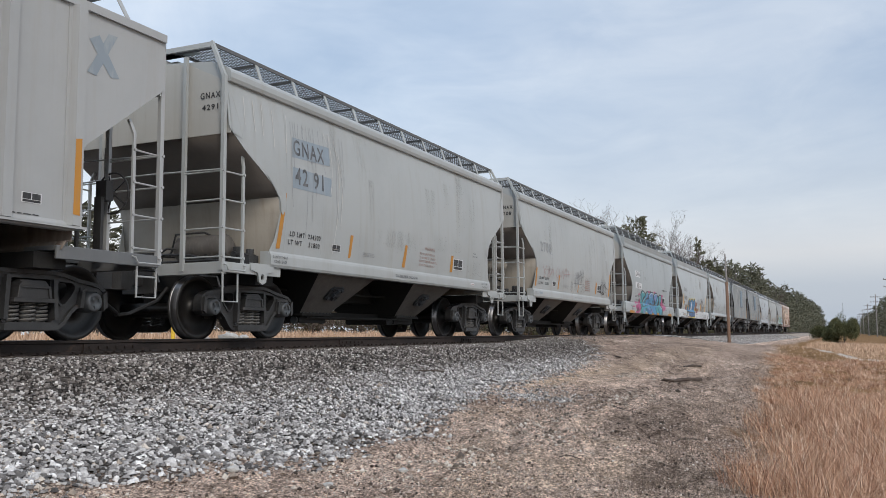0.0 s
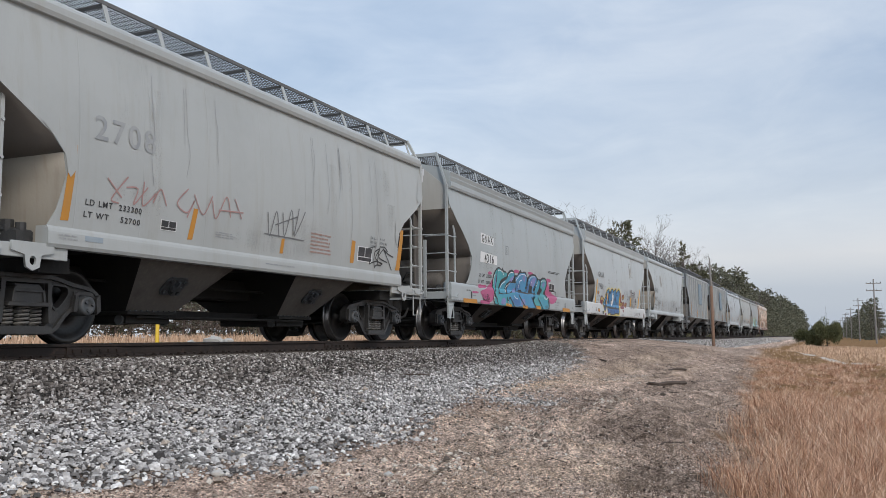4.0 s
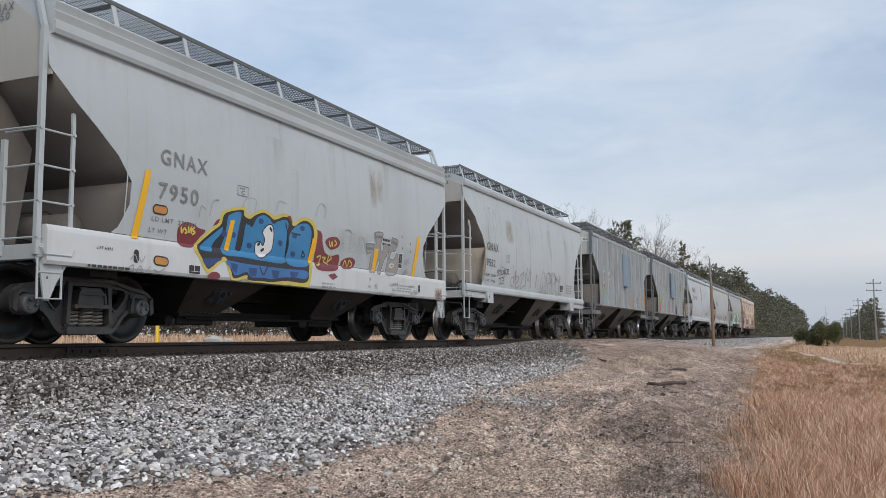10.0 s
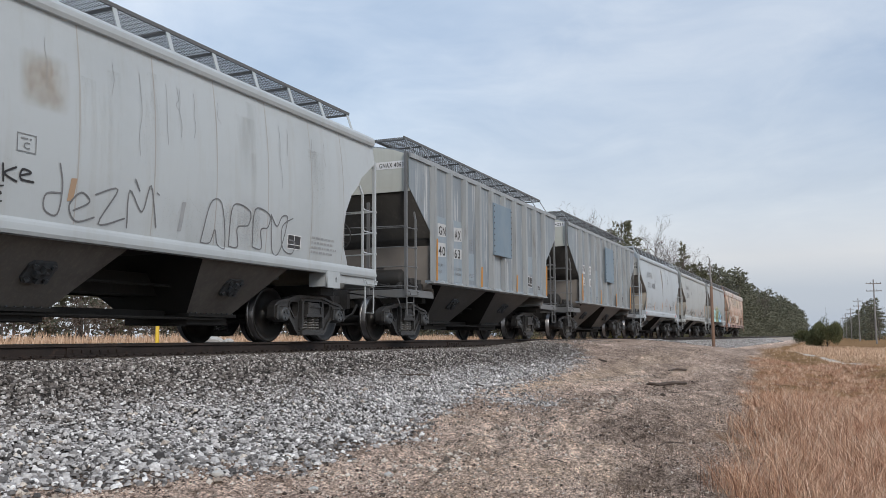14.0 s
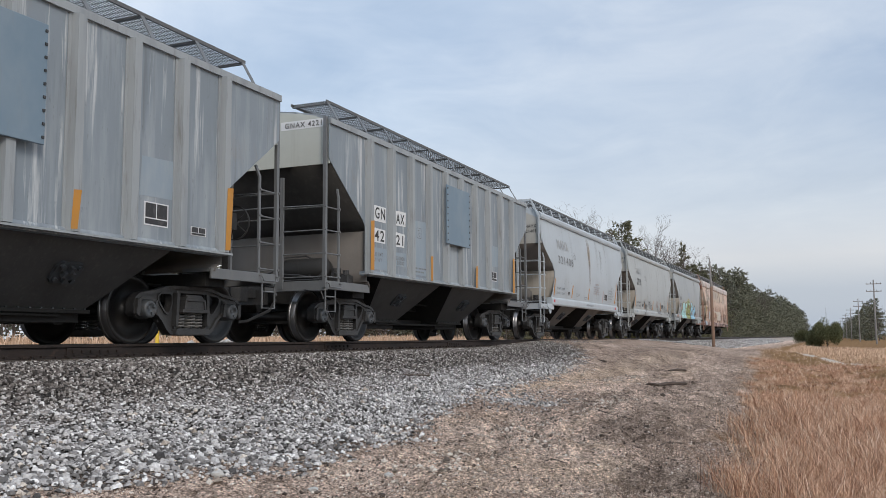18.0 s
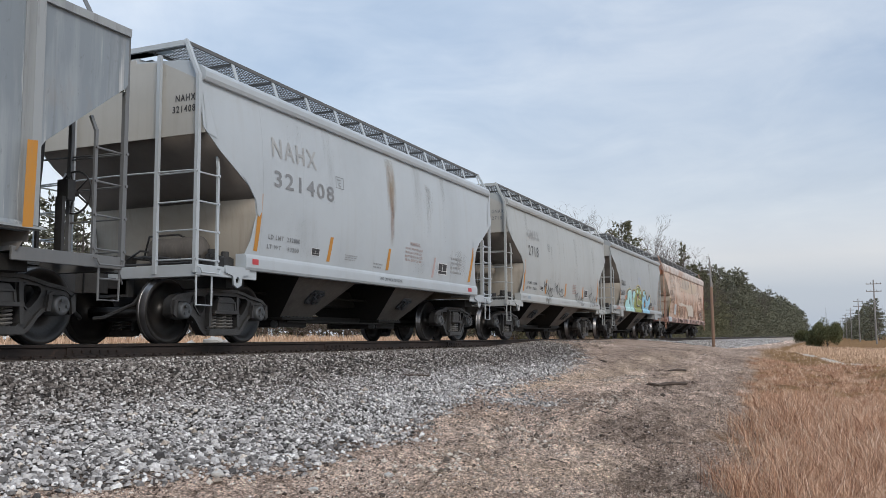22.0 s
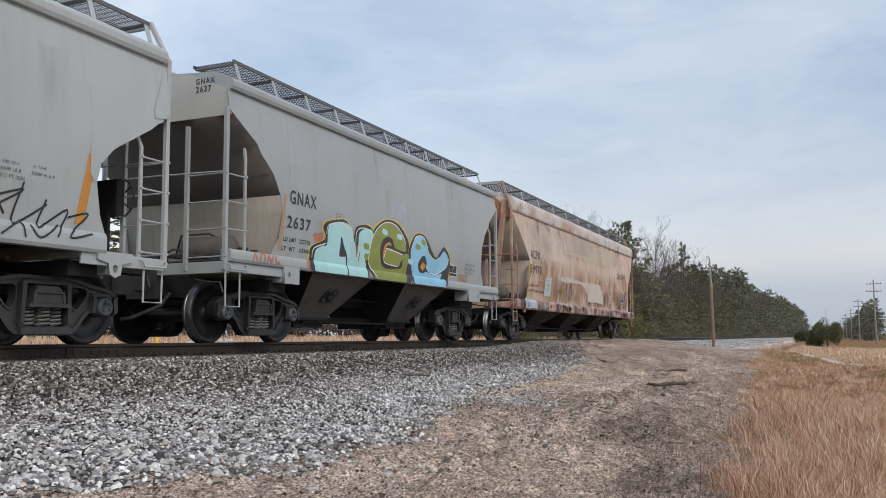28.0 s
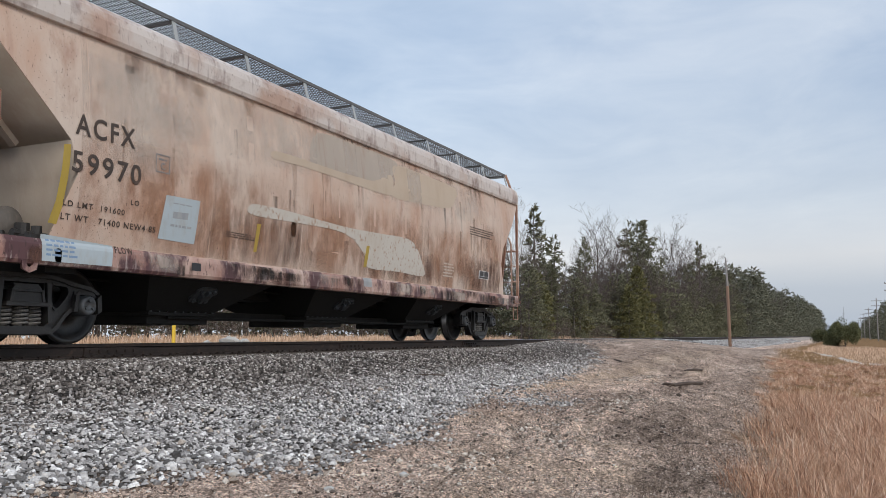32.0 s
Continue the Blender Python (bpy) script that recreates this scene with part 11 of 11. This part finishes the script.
patch(car10, S10, [(-3.462, 1.31), (-3.272, 1.43), (-3.245, 1.226), (-3.432, 1.204)], TAG_RUST, "graffiti", 0.004)
spray(car10, S10, [[(-4.962, 1.201), (-4.891, 1.329), (-4.839, 1.212)], [(-4.772, 1.212), (-4.739, 1.327), (-4.635, 1.325), (-4.671, 1.222)], [(-4.583, 1.218), (-4.532, 1.335), (-4.479, 1.227), (-4.407, 1.336)], [(-4.343, 1.33), (-4.353, 1.227), (-4.263, 1.235)]], 0.03, TAG_RUST, 0.006, "graffiti")
letters(car10, S10, "2022", 3.032, 3.619, 1.381, 1.541, TAG_RUST)
data_card(car10, S10, 2.509, 2.957, 1.45, 1.712)
data_card(car10, S10, -3.062, -2.818, 1.439, 1.555)
patch(car10, S10, [(-0.4, 2.763), (0.211, 2.763), (0.211, 2.426), (-0.4, 2.426)], FADED_LABEL, "label", 0.004)
# long tan car
letters(car11, S11, "ACFX", -6.8, -5.882, 2.356, 2.606, INK_BROWN)
letters(car11, S11, "59970", -6.83, -5.768, 1.922, 2.173, INK_BROWN)
plate_box(car11, S11, -5.523, 2.264, 0.256, 0.231)
letters(car11, S11, "LD LMT  191600", -6.909, -5.989, 1.532, 1.602, INK_BROWN)
letters(car11, S11, "LT WT   71400 NEW4 85", -6.921, -5.448, 1.378, 1.452, INK_BROWN)
letters(car11, S11, "LO", -5.902, -5.765, 1.671, 1.737, INK_BROWN)
patch(car11, S11, [(-6.949, 2.209), (-6.851, 2.226), (-6.868, 1.843), (-6.909, 1.525), (-6.964, 1.314), (-7.079, 1.321), (-7.004, 1.576), (-6.969, 1.86)], OCHRE, "reflector_strip", 0.004)
patch(car11, S11, [(-5.305, 1.882), (-4.658, 1.891), (-4.707, 1.305), (-5.392, 1.318)], CARD_BLUE, "label", 0.004)
patch(car11, S11, [(-5.152, 1.687), (-4.867, 1.698), (-4.879, 1.609), (-5.164, 1.601)], INK_GREY, "label", 0.006)
small_print(car11, S11, -5.169, -4.718, 1.781, 1.814, 1, INK_GREY)
small_print(car11, S11, -5.191, -4.788, 1.48, 1.548, 1, INK_GREY)
patch(car11, S11, [(-3.383, 1.736), (-3.294, 1.737), (-3.345, 1.323), (-3.418, 1.318)], OCHRE, "reflector_strip", 0.007)
patch(car11, S11, [(-0.117, 1.718), (-0.008, 1.718), (-0.066, 1.327), (-0.174, 1.33)], OCHRE, "reflector_strip", 0.007)
patch(car11, S11, [(-1.69, 3.455), (-0.272, 3.515), (1.076, 3.504), (1.088, 3.338), (0.842, 3.14), (0.179, 2.954), (-0.693, 2.89), (-1.613, 2.874), (-1.978, 2.893)], GREY_TAN, "emblem", 0.003)
patch(car11, S11, [(1.074, 3.405), (2.488, 3.441), (4.025, 3.382), (3.888, 3.088), (3.509, 2.885), (2.145, 2.791), (0.906, 2.759), (1.017, 3.063)], FADED_TAN, "emblem", 0.003)
patch(car11, S11, [(-2.974, 2.901), (-2.213, 2.92), (-1.227, 2.909), (-0.41, 2.92), (0.179, 2.954), (0.852, 3.176), (0.929, 2.947), (0.86, 2.78), (0.156, 2.753), (-1.239, 2.784), (-2.223, 2.796), (-2.983, 2.782)], FADED_TAN, "emblem", 0.005)
patch(car11, S11, [(-3.553, 1.996), (-3.021, 2.026), (-2.129, 2.004), (-1.0, 1.968), (0.126, 1.978), (1.394, 2.003), (1.9, 1.873), (2.2, 1.577), (2.311, 1.321), (1.182, 1.332), (0.033, 1.327), (-0.173, 1.543), (-0.59, 1.773), (-1.183, 1.877), (-2.455, 1.867), (-3.533, 1.855)], FADED_WHITE, "emblem", 0.005)
patch(car11, S11, [(-7.152, 1.192), (-6.128, 1.154), (-6.153, 0.907), (-7.148, 0.899)], CARD_BLUE, "label", 0.004)
small_print(car11, S11, -7.096, -6.602, 0.949, 1.161, 4, INK_BLUE)
letters(car11, S11, "FLOW", -6.106, -5.816, 1.069, 1.152, INK_BROWN)
small_print(car11, S11, -4.08, -3.389, 1.471, 1.564, 3, INK_BROWN)
small_print(car11, S11, 4.688, 6.279, 2.42, 2.639, 4, INK_BROWN)
small_print(car11, S11, 3.277, 3.893, 1.362, 1.69, 5, FADED_WHITE)
data_card(car11, S11, 5.296, 5.913, 1.447, 1.636)
patch(car11, S11, [(-4.759, 1.059), (-4.571, 1.059), (-4.571, 0.954), (-4.759, 0.954)], TAG_BLACK, "label", 0.004)
patch(car11, S11, [(-0.174, 1.138), (0.133, 1.138), (0.133, 0.979), (-0.174, 0.979)], INK_GREY, "label", 0.004)
# marks on the leading ends
end_letters(car1, S1, "GNAX", -1.027, -1.384, 3.452, 3.545, INK)
end_letters(car1, S1, "4291", -1.062, -1.347, 3.281, 3.365, INK)
end_letters(car2, S2, "GNAX", -0.985, -1.350, 3.420, 3.521, INK)
end_letters(car2, S2, "2708", -0.99, -1.310, 3.249, 3.349, INK)
end_letters(car3, S3, "GNAX", -0.508, -0.863, 3.850, 3.948, INK, DECAL_WHITE)
end_letters(car3, S3, "4316", -0.566, -0.846, 3.696, 3.795, INK, DECAL_WHITE)
end_letters(car4, S4, "GNAX", -0.537, -0.944, 3.842, 3.944, INK_FADED)
end_letters(car4, S4, "7950", -0.539, -0.881, 3.740, 3.833, INK_FADED)
end_letters(car5, S5, "GNAX", -0.841, -1.175, 3.921, 3.993, INK_FADED2)
end_letters(car5, S5, "9552", -0.840, -1.109, 3.766, 3.838, INK_FADED2)
end_letters(car7, S7, "GNAX 4221", -0.624, -1.387, 3.796, 3.893, INK, DECAL_WHITE)
end_letters(car9, S9, "GNAX", -1.096, -1.444, 3.445, 3.546, INK_FADED)
end_letters(car9, S9, "2718", -1.104, -1.389, 3.259, 3.360, INK_FADED)
end_letters(car10, S10, "GNAX", -0.879, -1.222, 3.845, 3.932, INK)
end_letters(car10, S10, "2637", -0.882, -1.163, 3.719, 3.814, INK)
end_letters(car6, S6, "GNAX 4063", -0.85, -1.42, 3.62, 3.72, INK, DECAL_WHITE)
end_letters(car8, S8, "NAHX", -1.05, -1.40, 3.40, 3.50, INK)
end_letters(car8, S8, "321408", -1.00, -1.40, 3.24, 3.34, INK)

# ---- what moves ----
SPEED_T = [0, 4, 8, 12, 16, 20, 24, 28, 32]
SPEED_V = [4.179, 3.923, 3.984, 3.884, 3.853, 3.948, 4.119, 4.211, 4.363]


def travelled(t):
    """Metres that the train has rolled after t seconds."""
    grid = np.linspace(0, t, 200)
    v = np.interp(grid, SPEED_T, SPEED_V)
    return float(np.sum((v[1:] + v[:-1]) / 2 * np.diff(grid)))


def motions():
    times = [k * 1.0 for k in range(33)]
    way = [travelled(t) for t in times]
    for car, x in CARS:
        walk(car, [(t, pose(x - d, 0, 0)) for t, d in zip(times, way)])
    fine = [k * 4 / 30 for k in range(241)]
    roll = [-travelled(t) / AXLE for t in fine]
    for ws, m in WHEELSETS:
        walk(ws, [(t, m @ Matrix.Rotation(a, 4, "Y")) for t, a in zip(fine, roll)])


motions()
